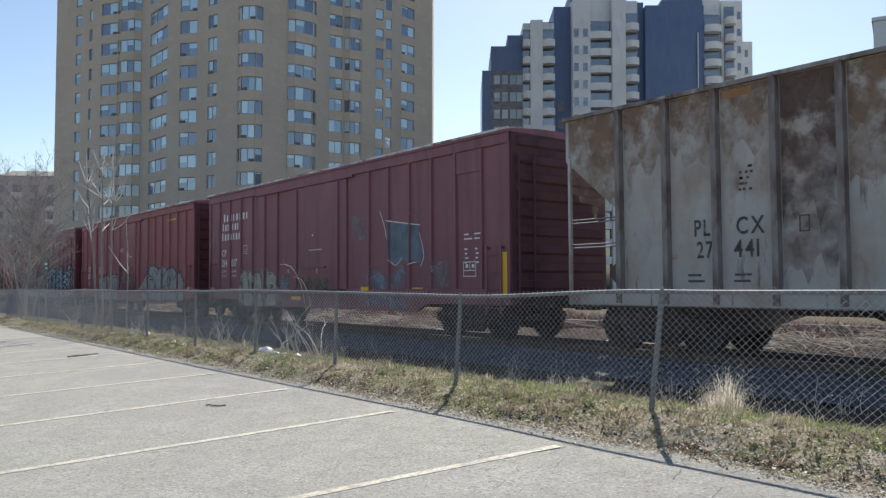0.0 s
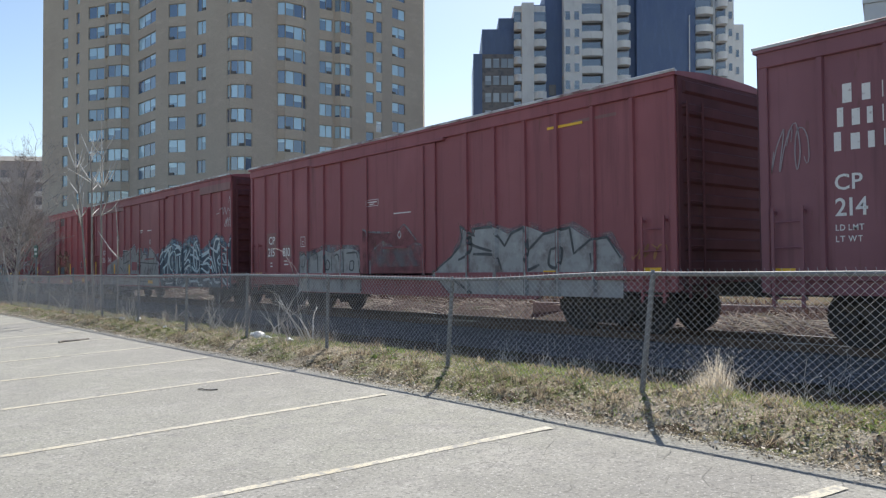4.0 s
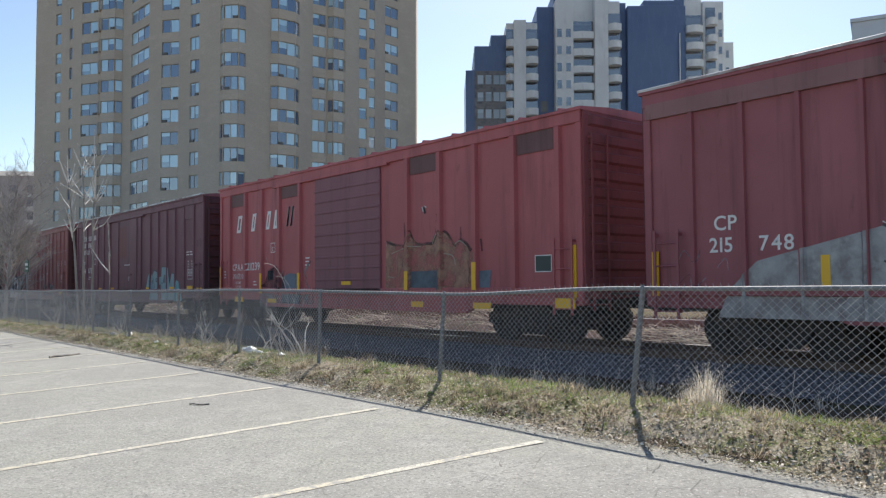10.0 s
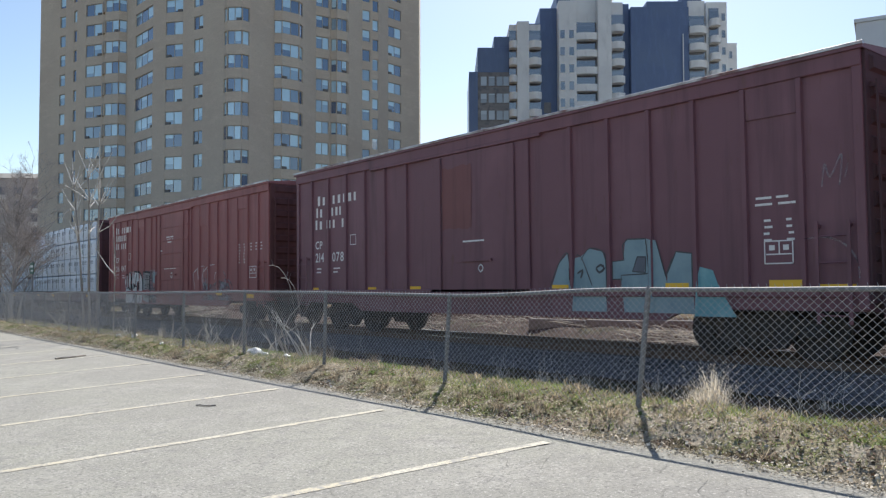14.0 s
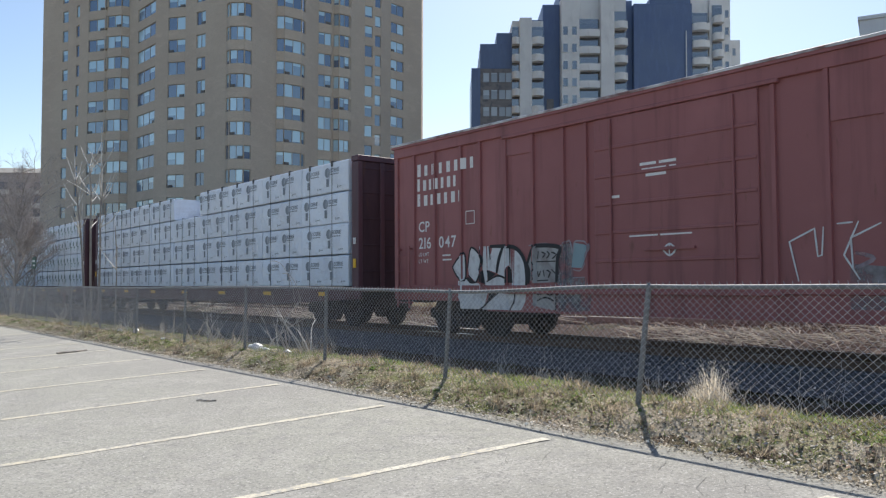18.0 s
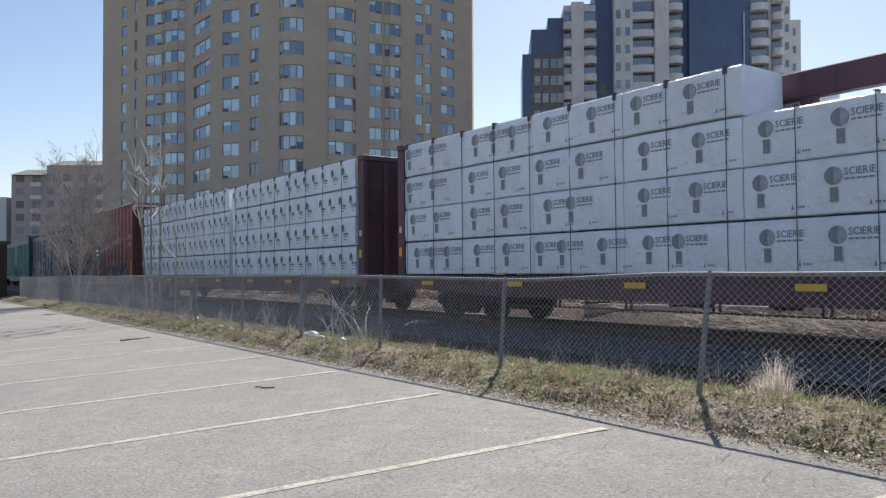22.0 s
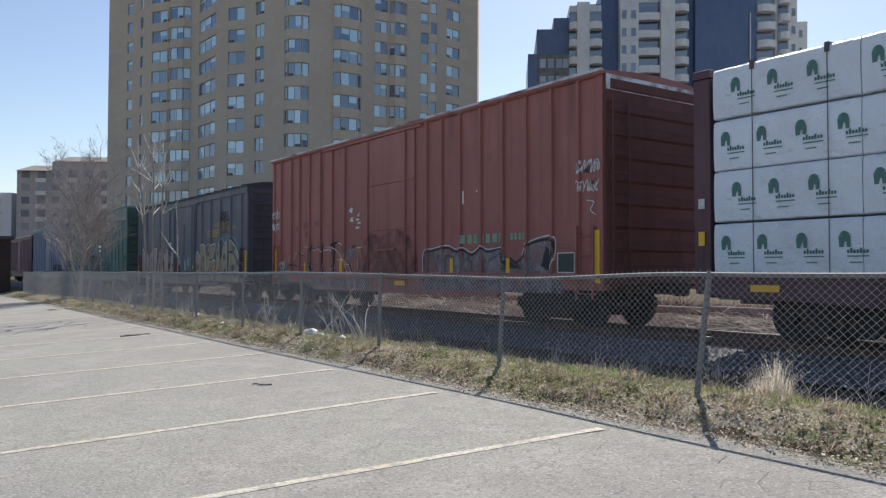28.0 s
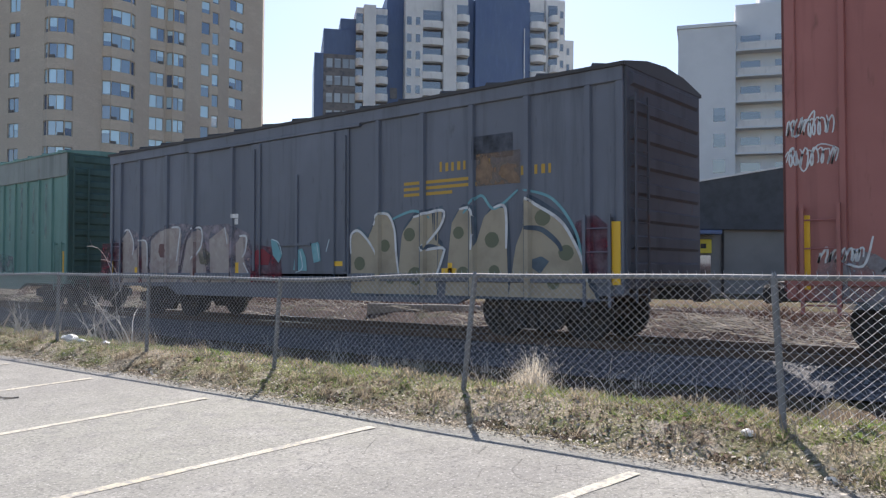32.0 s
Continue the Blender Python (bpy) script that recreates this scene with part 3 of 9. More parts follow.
# pane tones: the pale blue puts reflected sky into the colour
GLASS = glass("window_glass", (0.055, 0.11, 0.215), (0.50, 0.74, 0.86))
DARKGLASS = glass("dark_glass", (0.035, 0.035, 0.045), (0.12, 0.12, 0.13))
DIMGLASS = glass("dim_glass", (0.06, 0.06, 0.07), (0.20, 0.21, 0.225), 0.3)
BRONZE = material("bronze_glass", (0.15, 0.125, 0.115), 0.3, 0.2, (((0.21, 0.175, 0.155), 0.35, 0.45, 0.7, (1, 1, 2)), ((0.09, 0.08, 0.085), 1.0, 0.5, 0.65, ONE)))


def curved_tower():
    tower = thing("apartment_tower", "tall tan brick apartment tower with a curved facade and bay windows", "apartment building")
    # plan, along the facade: windows span every second stretch
    cols = (((28.3, 118.9), (28.75, 117.8)), ((29.1, 115.0), (29.3, 114.2)), ((29.7, 111.4), (31.1, 109.1)), ((31.35, 108.8), (33.35, 105.9)), ((33.5, 103.0), (33.8, 97.4)),
            ((34.5, 95.0), (35.9, 93.1)), ((36.4, 90.9), (36.9, 89.4)), ((38.0, 86.0), (40.2, 83.9)), ((44.3, 85.8), (48.2, 85.7)), ((51.4, 88.0), (53.2, 87.8)), ((53.6, 88.0), (56.3, 87.9)),
            ((59.6, 89.6), (60.8, 89.5)), ((61.2, 89.5), (62.2, 89.5)), ((66.1, 92.6), (68.7, 93.0)))
    bays = {4: 0.75, 8: 0.75, 9: 0.6, 11: 0.65}
    z_top, z_bot, pitch, mid = 58.6, -2.0, 2.75, 26.43
    floors = [k for k in range(-9, 12) if mid + k * pitch > 2.0]
    half, recess = 0.80, 0.22
    shift = {13: -0.95, 12: 0.15}
    outward = lambda d: Vector((d.y, -d.x))
    legs, at = [], Vector((26.7, 123.1))              # (from, to, column or 0)
    for c, (p, q) in enumerate(cols, 1):
        p, q = Vector(p), Vector(q)
        legs.append((at, p, 0))
        if c in bays:                                  # a bay: two short canted sides and a front
            d = (q - p).normalized()
            n_ = outward(d)
            if n_.dot(Vector((20.0, 20.0)) - p) < 0:
                n_ = -n_
            wd = (q - p).length
            e, f_ = p + d * wd * 0.2 + n_ * bays[c], q - d * wd * 0.2 + n_ * bays[c]
            legs += [(p, e, c), (e, f_, c), (f_, q, c)]
        else:
            legs.append((p, q, c))
        at = q
    legs.append((at, Vector((72.6, 93.7)), 0))
    run_ = [tuple(g[0]) for g in legs] + [(72.6, 93.7)]
    wall = Mesh()
    for a, b, col in legs:
        d = (b - a).normalized()
        nrm = outward(d)
        if nrm.dot(Vector((20.0, 20.0)) - a) < 0:
            nrm = -nrm
        if not col:
            wall.quad((*a, z_bot), (*b, z_bot), (*b, z_top), (*a, z_top))
            continue
        dz = shift.get(col, 0.0)
        z = z_bot
        ai, bi = a - nrm * recess, b - nrm * recess
        edges = [(mid + k * pitch + dz - half, mid + k * pitch + dz + half) for k in floors]
        for lo, hi in edges + [(z_top, None)]:
            wall.quad((*a, z), (*b, z), (*b, lo), (*a, lo))
            if hi is None:
                break
            wall.quad((*a, lo), (*b, lo), (*bi, lo), (*ai, lo))
            wall.quad((*a, hi), (*ai, hi), (*bi, hi), (*b, hi))
            wall.quad((*a, lo), (*ai, lo), (*ai, hi), (*a, hi))
            wall.quad((*b, lo), (*b, hi), (*bi, hi), (*bi, lo))
            z = hi
        # window units of this stretch: frame and panes, shared by all floors
        width = (b - a).length
        n = 1 if width < 1.4 else 2 if width < 3.2 else 3
        ang = math.degrees(math.atan2(d.y, d.x))
        flip = 1 if Vector((-d.y, d.x)).dot(nrm) > 0 else -1
        fr = Mesh()
        t = 0.07
        fr.box(0, width, -0.05, 0.05, -half, -half + t).box(0, width, -0.05, 0.05, half - t, half)
        cuts = [q / n for q in range(n + 1)]
        for q in cuts:
            x = q * (width - t)
            fr.box(x, x + t, -0.05, 0.05, -half + t, half - t)
        fr = fr.data("window", FRAME)
        panes = [Mesh().box(cuts[q] * (width - t) + t, cuts[q + 1] * (width - t), -0.01, 0.01, -half + t, half - t).data("pane", GLASS) for q in range(n)]
        y0, y1 = sorted((0.0, 0.16 * flip))
        ac = Mesh().box(0.12, 0.70, y0, y1, -half + 0.02, -half + 0.34).data("air_conditioner", AIRCON)
        rn = random.Random(col * 31 + int(width * 10))
        for k in floors:
            wdw = part("window", fr, FRAME, tower)
            wdw.matrix_basis = pose(ai.x + nrm.x * 0.06, ai.y + nrm.y * 0.06, mid + k * pitch + dz, 0, 0, ang)
            for pn in panes:
                part("pane", pn, GLASS, wdw)
            if width > 1.3 and rn.random() < 0.42:
                u = part("air_conditioner", ac, AIRCON, wdw)
                u.matrix_basis = pose(rn.choice((0, width - 0.85)), 0, 0)
    # sides, back and roof close the block
    back = [(72.6, 93.7), (84.0, 108.0), (66.0, 138.0), (40.0, 142.0), (26.7, 123.1)]
    for p, q in zip(back, back[1:]):
        wall.quad((*p, z_bot), (*q, z_bot), (*q, z_top), (*p, z_top))
    outline = run_ + back[1:-1]
    part("wall", wall, TANWALL, tower, "tan brick wall with recessed window openings")
    core = Mesh()
    core.v = [(*(Vector(p) + (Vector((52.0, 112.0)) - Vector(p)).normalized() * 1.6), z_bot) for p in outline] + [(*(Vector(p) + (Vector((52.0, 112.0)) - Vector(p)).normalized() * 1.6), z_top - 0.3) for p in outline]
    n = len(outline)
    core.f = [(i, (i + 1) % n, n + (i + 1) % n, n + i) for i in range(n)]
    part("inner_core", core, AIRCON, tower)
    roof = Mesh()
    roof.v = [(*p, z_top) for p in outline]
    roof.f = [tuple(range(n))]
    part("roof", roof, GREYWALL, tower)


curved_tower()


def blue_tower():
    """Blue clad tower with stacks of white concrete balconies; u runs along the front, depth goes back."""
    tw = thing("apartment_tower", "dark blue apartment tower with stacks of white curved balconies", "apartment building", at=pose(83.9, 95.0, 0, 0, 0, -40.1))

    def block(u0, u1, d0, d1, top, mat, name="wall_block", bottom=-2.0):
        return part(name, Mesh().box(u0, u1, d0, d1, bottom, top, 0.05), mat, tw)

    def balconies(u0, u1, z_first, bulge, depth=1.1, floors=14, front=0.0, lip=1.15):
        """White parapets with a tall dark sheet set back behind; the parapets bow outwards."""
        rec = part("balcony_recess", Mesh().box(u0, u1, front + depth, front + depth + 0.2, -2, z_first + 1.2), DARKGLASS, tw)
        n = 8
        m = Mesh()
        for zz_ in (0.0, lip):
            for i in range(n + 1):
                u = u0 + (u1 - u0) * i / n
                m.v.append((u, front - bulge * (1 - (2 * i / n - 1) ** 2), zz_))
            for i in range(n + 1):
                u = u0 + (u1 - u0) * i / n
                m.v.append((u, front + depth, zz_))
        k = n + 1
        m.f = [(i, i + 1, 2 * k + i + 1, 2 * k + i) for i in range(n)] + [(i, k + i, k + i + 1, i + 1) for i in range(n)] + [(2 * k + i, 2 * k + i + 1, 3 * k + i + 1, 3 * k + i) for i in range(n)]
        m.f += [(0, 2 * k, 3 * k, k), (n, k + n, 3 * k + n, 2 * k + n)]
        me = m.data("balcony", CONC, fix=True)
        pane = Mesh().box(u0 + 0.15, u1 - 0.15, front + depth - 0.05, front + depth - 0.01, 0, 1.5).data("pane", DARKGLASS)
        for j in range(floors):
            z = z_first - 2.8 * j
            if z < 1:
                break
            b = part("balcony", me, CONC, tw)
            b.matrix_basis = pose(0, 0, z - 0.8 - lip)
            g = part("balcony_window", pane, DARKGLASS, tw)
            g.matrix_basis = pose(0, 0, z - 0.78)

    def windows(us, wide, high, z_first, front, floors=13, mat=None, frame_mat=None):
        me = Mesh().box(0, wide, -0.03, 0.02, -high / 2, high / 2).data("pane", mat or DARKGLASS)
        fr = Mesh()
        for p in ((0, wide, -high / 2 - 0.08, -high / 2), (0, wide, high / 2, high / 2 + 0.08), (-0.08, 0, -high / 2, high / 2), (wide, wide + 0.08, -high / 2, high / 2)):
            fr.box(p[0], p[1], -0.08, 0.02, p[2], p[3])
        fr = fr.data("window", frame_mat or CONC)
        for u in us:
            for j in range(floors):
                z = z_first - 2.8 * j
                if z < 2:
                    break
                f = part("window", fr, CONC, tw)
                f.matrix_basis = pose(u, front, z)
                part("pane", me, DARKGLASS, f)

    # left wing: bronze mirror glass under a blue cap
    block(0.0, 6.6, 1.2, 16, 35.1, BRONZE)
    part("corner_strip", Mesh().box(-0.05, 1.4, 1.1, 1.2, -2, 35.15), BLUEWALL, tw)
    windows([1.9, 3.2, 4.5, 5.6], 0.95, 1.5, 33.6, 1.19, 12, DIMGLASS, BRONZE)
    block(1.4, 6.6, 1.6, 16, 39.3, BLUEWALL, bottom=35.12)
    block(4.1, 6.7, 1.9, 15, 41.2, BLUEWALL, bottom=39.31)
    # first white stack
    block(7.75, 9.7, -0.1, 14, 43.1, CONC)
    block(6.6, 11.7, 1.32, 14, 43.0, CONC)
    balconies(6.55, 7.74, 40.7, 0.45)
    balconies(9.71, 11.7, 40.7, 0.55)
    block(9.2, 11.7, 3.0, 12, 43.7, BLUEWALL, bottom=43.02)
    # blue recess
    block(11.71, 14.5, 2.2, 18, 46.0, BLUEWALL)
    windows([12.4], 1.0, 1.6, 29.4, 2.17, 9, BRONZE, BRONZE)
    # second white stack
    block(14.51, 17.4, 0.0, 16, 46.5, CONC)
    windows([14.75, 16.2], 0.75, 1.35, 40.95, -0.01)
    block(17.41, 20.8, 1.32, 16, 47.5, CONC)
    balconies(17.41, 20.78, 42.0, 0.25)
    block(20.81, 23.0, -0.3, 16, 47.0, CONC)
    block(23.01, 25.2, 1.32, 16, 46.6, CONC)
    balconies(23.01, 25.2, 43.26, 0.6)
    block(17.5, 24.0, 3.0, 14, 50.5, CONC, bottom=47.51)
    block(14.6, 16.8, 3.0, 15, 49.0, BLUEWALL, bottom=46.52)
    block(25.21, 26.3, 1.8, 16, 46.5, BLUEWALL)
    # big blue slab with a pale mast beside it
    block(26.31, 35.75, 0.6, 18, 45.6, BLUEWALL)
    block(29.0, 35.6, 0.9, 17, 46.6, BLUEWALL, bottom=45.61)
    part("mast", Mesh().tube((34.7, 0.3, 20), (34.7, 0.3, 41.0), 0.09, 8), CONC, tw)
    # right stacks
    block(35.76, 38.6, 1.32, 16, 46.8, CONC)
    balconies(35.76, 38.4, 42.96, 0.55)
    windows([37.3], 0.9, 1.3, 43.1, 1.30)
    block(35.5, 38.8, 3.5, 14, 48.5, BLUEWALL, bottom=46.82)
    block(38.61, 42.0, 0.8, 16, 46.4, CONC)
    balconies(39.0, 40.6, 44.1, 0.5, front=-0.35, depth=1.0)
    windows([41.1], 0.6, 1.2, 43.9, 0.79)
    block(42.01, 44.0, 2.0, 14, 40.0, CONC)
    windows([42.7], 0.5, 1.2, 38.0, 1.99)


blue_tower()


def pale_block():
    """Pale apartment block with long balconies, seen through the gap after the tall red car."""
    tw = thing("apartment_block", "pale grey apartment block with long recessed balconies", "apartment building", at=pose(88.2, 36.7, 0, 0, 0, -69.0))
    part("wall", Mesh().box(0, 6.3, 0, 14, -2, 29.0, 0.05), PALEWALL, tw, "blank pale end wall")
    part("wall", Mesh().box(6.31, 40, 1.6, 14, -2, 31.8, 0.05), PALEWALL, tw)
    part("parapet", Mesh().box(-0.15, 6.4, -0.15, 14.1, 29.01, 29.4), PALEWALL, tw)
    slab = Mesh().box(6.31, 39.8, 0.0, 1.59, 0, 0.22).data("balcony_slab", PALEWALL)
    front = Mesh().box(6.5, 39.6, 0.02, 0.10, 0.22, 1.0).data("balcony_front", CONC)
    pane = Mesh().box(0, 2.1, 1.52, 1.57, 0.3, 2.1).data("window", DARKGLASS)
    sq = Mesh().box(0, 1.3, -0.04, 0.01, 0, 1.5).data("window", DARKGLASS)
    for k in range(9):
        z = 2.4 + 2.95 * k
        part("balcony_slab", slab, PALEWALL, tw).matrix_basis = pose(0, 0, z)
        part("balcony_front", front, CONC, tw).matrix_basis = pose(0, 0, z)
        for q in range(9):
            part("window", pane, DARKGLASS, tw).matrix_basis = pose(6.9 + 3.7 * q, 0, z)
        if k < 6:
            part("window", sq, DARKGLASS, tw).matrix_basis = pose(3.9, 0, z + 0.9)
    part("roof_house", Mesh().box(9, 16, 3, 11, 31.81, 34.5, 0.05), PALEWALL, tw)


pale_block()


def shop():
    sh = thing("shop_building", "low grey shop with a dark pitched roof and a yellow sign", "shop", at=pose(34.0, 16.4, 0.2, 0, 0, -52.0))
    part("wall", Mesh().box(-6, 14, 0, 8, 0, 3.45, 0.02), GREYWALL, sh)
    m = Mesh()
    m.prism([(-6.4, 3.0), (14.4, 3.0), (14.4, 6.4), (10.0, 6.4), (-6.4, 3.5)], 1, -0.3, 8.3)
    part("roof", m, SLATEROOF, sh, "dark slate clad upper storey with a sloped top", fix=True)
    m = Mesh()
    m.prism([(-6.45, 3.5), (10.0, 6.4), (10.0, 6.48), (-6.45, 3.58)], 1, -0.36, 8.36)
    part("roof_trim", m, CONC, sh, fix=True)
    part("sign", Mesh().box(1.6, 3.75, -0.2, -0.02, 1.9, 2.55, 0.02), SIGNY, sh, "yellow sign board with dark bars")
    m = Mesh()
    for i in range(5):
        m.box(1.8 + 0.36 * i, 2.05 + 0.36 * i, -0.215, -0.201, 2.12, 2.34)
    part("sign_bars", m, IRON, sh)
    part("window", Mesh().box(1.6, 3.75, -0.04, 0.01, 0.7, 1.8), DARKGLASS, sh)
    part("awning", Mesh().box(1.4, 4.0, -0.9, -0.02, 2.75, 2.95, 0.03), BLUEWALL, sh)
    part("downpipe", Mesh().tube((4.3, -0.08, 0), (4.3, -0.08, 3.1), 0.06, 8), IRON, sh)


shop()


FARGLASS = material("far_window_glass", (0.26, 0.265, 0.30), 0.55, vary=0.4, spec=0.3)


def far_block():
    tw = thing("apartment_block", "distant pinkish brick apartment block with a stepped roof", "apartment building", at=pose(23.2, 191.0, -3, 0, 0, -35.0))
    part("wall", Mesh().box(0, 8, 0, 16, 0, 23.2), PINKWALL, tw)
    part("wall", Mesh().box(8.01, 26, -1, 16, 0, 25.2), PINKWALL, tw)
    for a, b, z in ((0, 8, 23.2), (8, 16, 25.2), (16, 26, 25.2)):
        m = Mesh()
        m.prism([(-1.3, z), (6, z + 1.9), (14, z)], 0, a + 0.3, b - 0.3)
        part("roof", m, GREYWALL, tw, fix=True)
    pane = Mesh().box(0, 1.7, -0.06, 0.0, 0, 1.5).data("window", FARGLASS)
    band = Mesh().box(0, 2.3, -0.5, 0.0, -1.0, -0.1).data("balcony", CONC)
    for k in range(8):
        for q in range(7):
            x, d = 1.0 + 3.5 * q, 0 if q < 2 else -1
            part("window", pane, FARGLASS, tw).matrix_basis = pose(x, d - 0.005, 2.2 + 2.8 * k)
            if q % 2:
                part("balcony", band, CONC, tw).matrix_basis = pose(x - 0.3, d, 2.2 + 2.8 * k)
    side = thing("apartment_block", "distant pale block edged with projecting balconies", "apartment building", at=pose(20.3, 194.0, -3, 0, 0, -35))
    part("wall", Mesh().box(0, 2.6, 0, 12, 0, 18.6), PALEWALL, side)
    slab = Mesh().box(-1.6, 0.4, -1.2, 8, 0, 0.9).data("balcony", CONC)
    for k in range(6):
        part("balcony", slab, CONC, side).matrix_basis = pose(0, 0, 2.5 + 2.8 * k)
    low = thing("warehouse", "long low grey warehouse beyond the track", "warehouse", at=pose(17.5, 108, -1.4, 0, 0, -8))
    part("wall", Mesh().box(0, 16, 0, 22, 0, 6.6, 0.05), GREYWALL, low)
    part("roof_edge", Mesh().box(-0.2, 16.2, -0.2, 22.2, 6.61, 6.9), SLATEROOF, low)
    part("door", Mesh().box(3, 5.4, -0.06, 0.01, 0.3, 3.2), DARKBRICK, low)
    gar = thing("garage", "dark brown brick garage at the end of the car park", "garage", at=pose(-9.0, 50.6, 0, 0, 0, 0))
    part("wall", Mesh().box(0, 14.95, 0, 7, -1.2, 2.55, 0.02), DARKBRICK, gar)
    part("roof", Mesh().box(-0.2, 15.1, -0.2, 7.2, 2.551, 2.75, 0.02), SLATEROOF, gar)
    part("door", Mesh().box(13.2, 14.1, -0.05, 0.01, -0.85, 1.2), GREYWALL, gar)


far_block()

# ---- train ----
V0, ACC = 5.4246, 0.01516


def run(t):
    """How far the train has rolled at t seconds."""
    return V0 * t + ACC * t * t / 2


def glyphs(chars):
    """Flat outlines of characters of the built-in font, unit height, for lettering."""
    out = {}
    dg = bpy.context.evaluated_depsgraph_get()
    for ch in chars:
        cu = bpy.data.curves.new("glyph", "FONT")
        cu.body, cu.size, cu.resolution_u, cu.offset = ch, 1.0, 3, 0.014
        ob = new("glyph", cu)
        dg.update()
        me = bpy.data.meshes.new_from_object(ob.evaluated_get(dg))
        v = np.array([p.co[:] for p in me.vertices])
        out[ch] = (v, [tuple(p.vertices) for p in me.polygons], v[:, 0].min(), v[:, 0].max())
        bpy.data.objects.remove(ob)
        bpy.data.meshes.remove(me)
    return out


GLYPHS = glyphs("0123456789CPLXADMTWRISE")

# paints
MAROON = paint("maroon_paint", (0.228, 0.086, 0.104))
DUSKY = paint("dusky_maroon_paint", (0.182, 0.078, 0.096))
DEEP = paint("deep_maroon_paint", (0.105, 0.047, 0.06))
OXIDE = paint("oxide_red_paint", (0.285, 0.083, 0.094))
BRIGHT = paint("faded_red_paint", (0.405, 0.106, 0.112))
BROWN = paint("brown_paint", (0.298, 0.105, 0.104))
RUST_RED = paint("rust_red_paint", (0.338, 0.122, 0.104))
SLATE = paint("slate_paint", (0.140, 0.149, 0.180), rust=(0.05, 0.045, 0.045))
GREEN = paint("green_paint", (0.135, 0.255, 0.222))
RUSTROOF = material("rusted_roof", (0.11, 0.065, 0.05), 0.9, 0, (((0.20, 0.12, 0.08), 1.2, 0.45, 0.7, ONE), ((0.05, 0.035, 0.03), 4.0, 0.5, 0.7, ONE)), spec=0.1)
HOPPER = material("hopper_paint", (0.43, 0.405, 0.38), 0.7, 0, (
    ((0.52, 0.50, 0.475), 0.8, 0.45, 0.7, ONE), ((0.37, 0.30, 0.255), 0.9, 0.46, 0.64, (1, 1.0, 0.8)), ((0.25, 0.165, 0.135), 1.6, 0.55, 0.70, (1, 1.4, 0.5)), ((0.14, 0.09, 0.08), 3.2, 0.62, 0.74, (1, 1.8, 0.3)), ((0.36, 0.22, 0.12), 4.0, 0.66, 0.76, ONE)), bump=(5.0, 0.02))
# rib tone: rust, plus the ribs' shadow lines and pale highlights put into colour
RIB_SHADE_RUST = material("rib_shade_and_rust", (0.245, 0.215, 0.20), 0.75, 0, (((0.42, 0.40, 0.385), 1.6, 0.5, 0.62, (1, 1, 0.3)), ((0.12, 0.075, 0.065), 2.4, 0.46, 0.62, (1, 1, 0.35))))
GRIME = paint("dark_underframe", (0.075, 0.052, 0.05))
# pale bare metal; along the eaves its tone stands in for sun glint
GLINT_METAL = material("glint_bare_metal", (0.62, 0.61, 0.60), 0.3, 0.4, (((0.22, 0.12, 0.11), 2.2, 0.45, 0.62, (1, 0.6, 1)),))
DARKROOF = material("dark_roof", (0.06, 0.055, 0.055), 0.7)
BAND = paint("mauve_band", (0.25, 0.12, 0.115))
PATCH = paint("brown_patch", (0.14, 0.06, 0.058))
FADED = paint("faded_maroon", (0.19, 0.065, 0.065))
SILVER = material("silver_spray", (0.34, 0.34, 0.345), 0.5, 0.2, (((0.18, 0.15, 0.15), 2.4, 0.45, 0.7, ONE), ((0.42, 0.42, 0.42), 5.0, 0.5, 0.75, ONE)))
CREAM = material("cream_spray", (0.42, 0.39, 0.33), 0.7, 0, (((0.24, 0.18, 0.15), 2.0, 0.42, 0.72, ONE),))
INK = material("black_spray", (0.02, 0.02, 0.024), 0.6)
NAVY = material("navy_spray", (0.055, 0.075, 0.105), 0.6, 0, (((0.13, 0.17, 0.20), 1.6, 0.45, 0.7, ONE),))
ICE = material("ice_spray", (0.56, 0.66, 0.69), 0.6, 0, (((0.38, 0.48, 0.53), 4.0, 0.45, 0.7, ONE),))
TEAL = material("teal_spray", (0.16, 0.36, 0.40), 0.6, 0, (((0.26, 0.48, 0.50), 3.0, 0.5, 0.75, ONE),))
SKYB = material("slate_blue_spray", (0.15, 0.185, 0.235), 0.6, 0, (((0.09, 0.11, 0.145), 2.5, 0.45, 0.7, ONE),))
TAN = material("tan_spray", (0.42, 0.35, 0.255), 0.7, 0, (((0.32, 0.265, 0.195), 2.0, 0.45, 0.75, ONE),))
OLIVE = material("olive_spray", (0.16, 0.165, 0.105), 0.7)
BUFF = material("buff_spray", (0.42, 0.35, 0.315), 0.7, 0, (((0.30, 0.22, 0.205), 2.2, 0.45, 0.7, ONE), ((0.50, 0.45, 0.41), 5.0, 0.5, 0.75, ONE)))
OCHRE = material("ochre_spray", (0.40, 0.20, 0.085), 0.7, 0, (((0.26, 0.12, 0.06), 2.5, 0.45, 0.7, ONE),))
WHITES = material("white_spray", (0.68, 0.68, 0.68), 0.6, 0, (((0.45, 0.42, 0.42), 6.0, 0.5, 0.75, ONE),))
MINT = material("mint_spray", (0.22, 0.40, 0.29), 0.7, 0, (((0.26, 0.16, 0.13), 5.0, 0.52, 0.66, ONE),))
PINKG = material("pinkish_spray", (0.36, 0.31, 0.33), 0.7, 0, (((0.24, 0.18, 0.2), 2.2, 0.45, 0.7, ONE),))
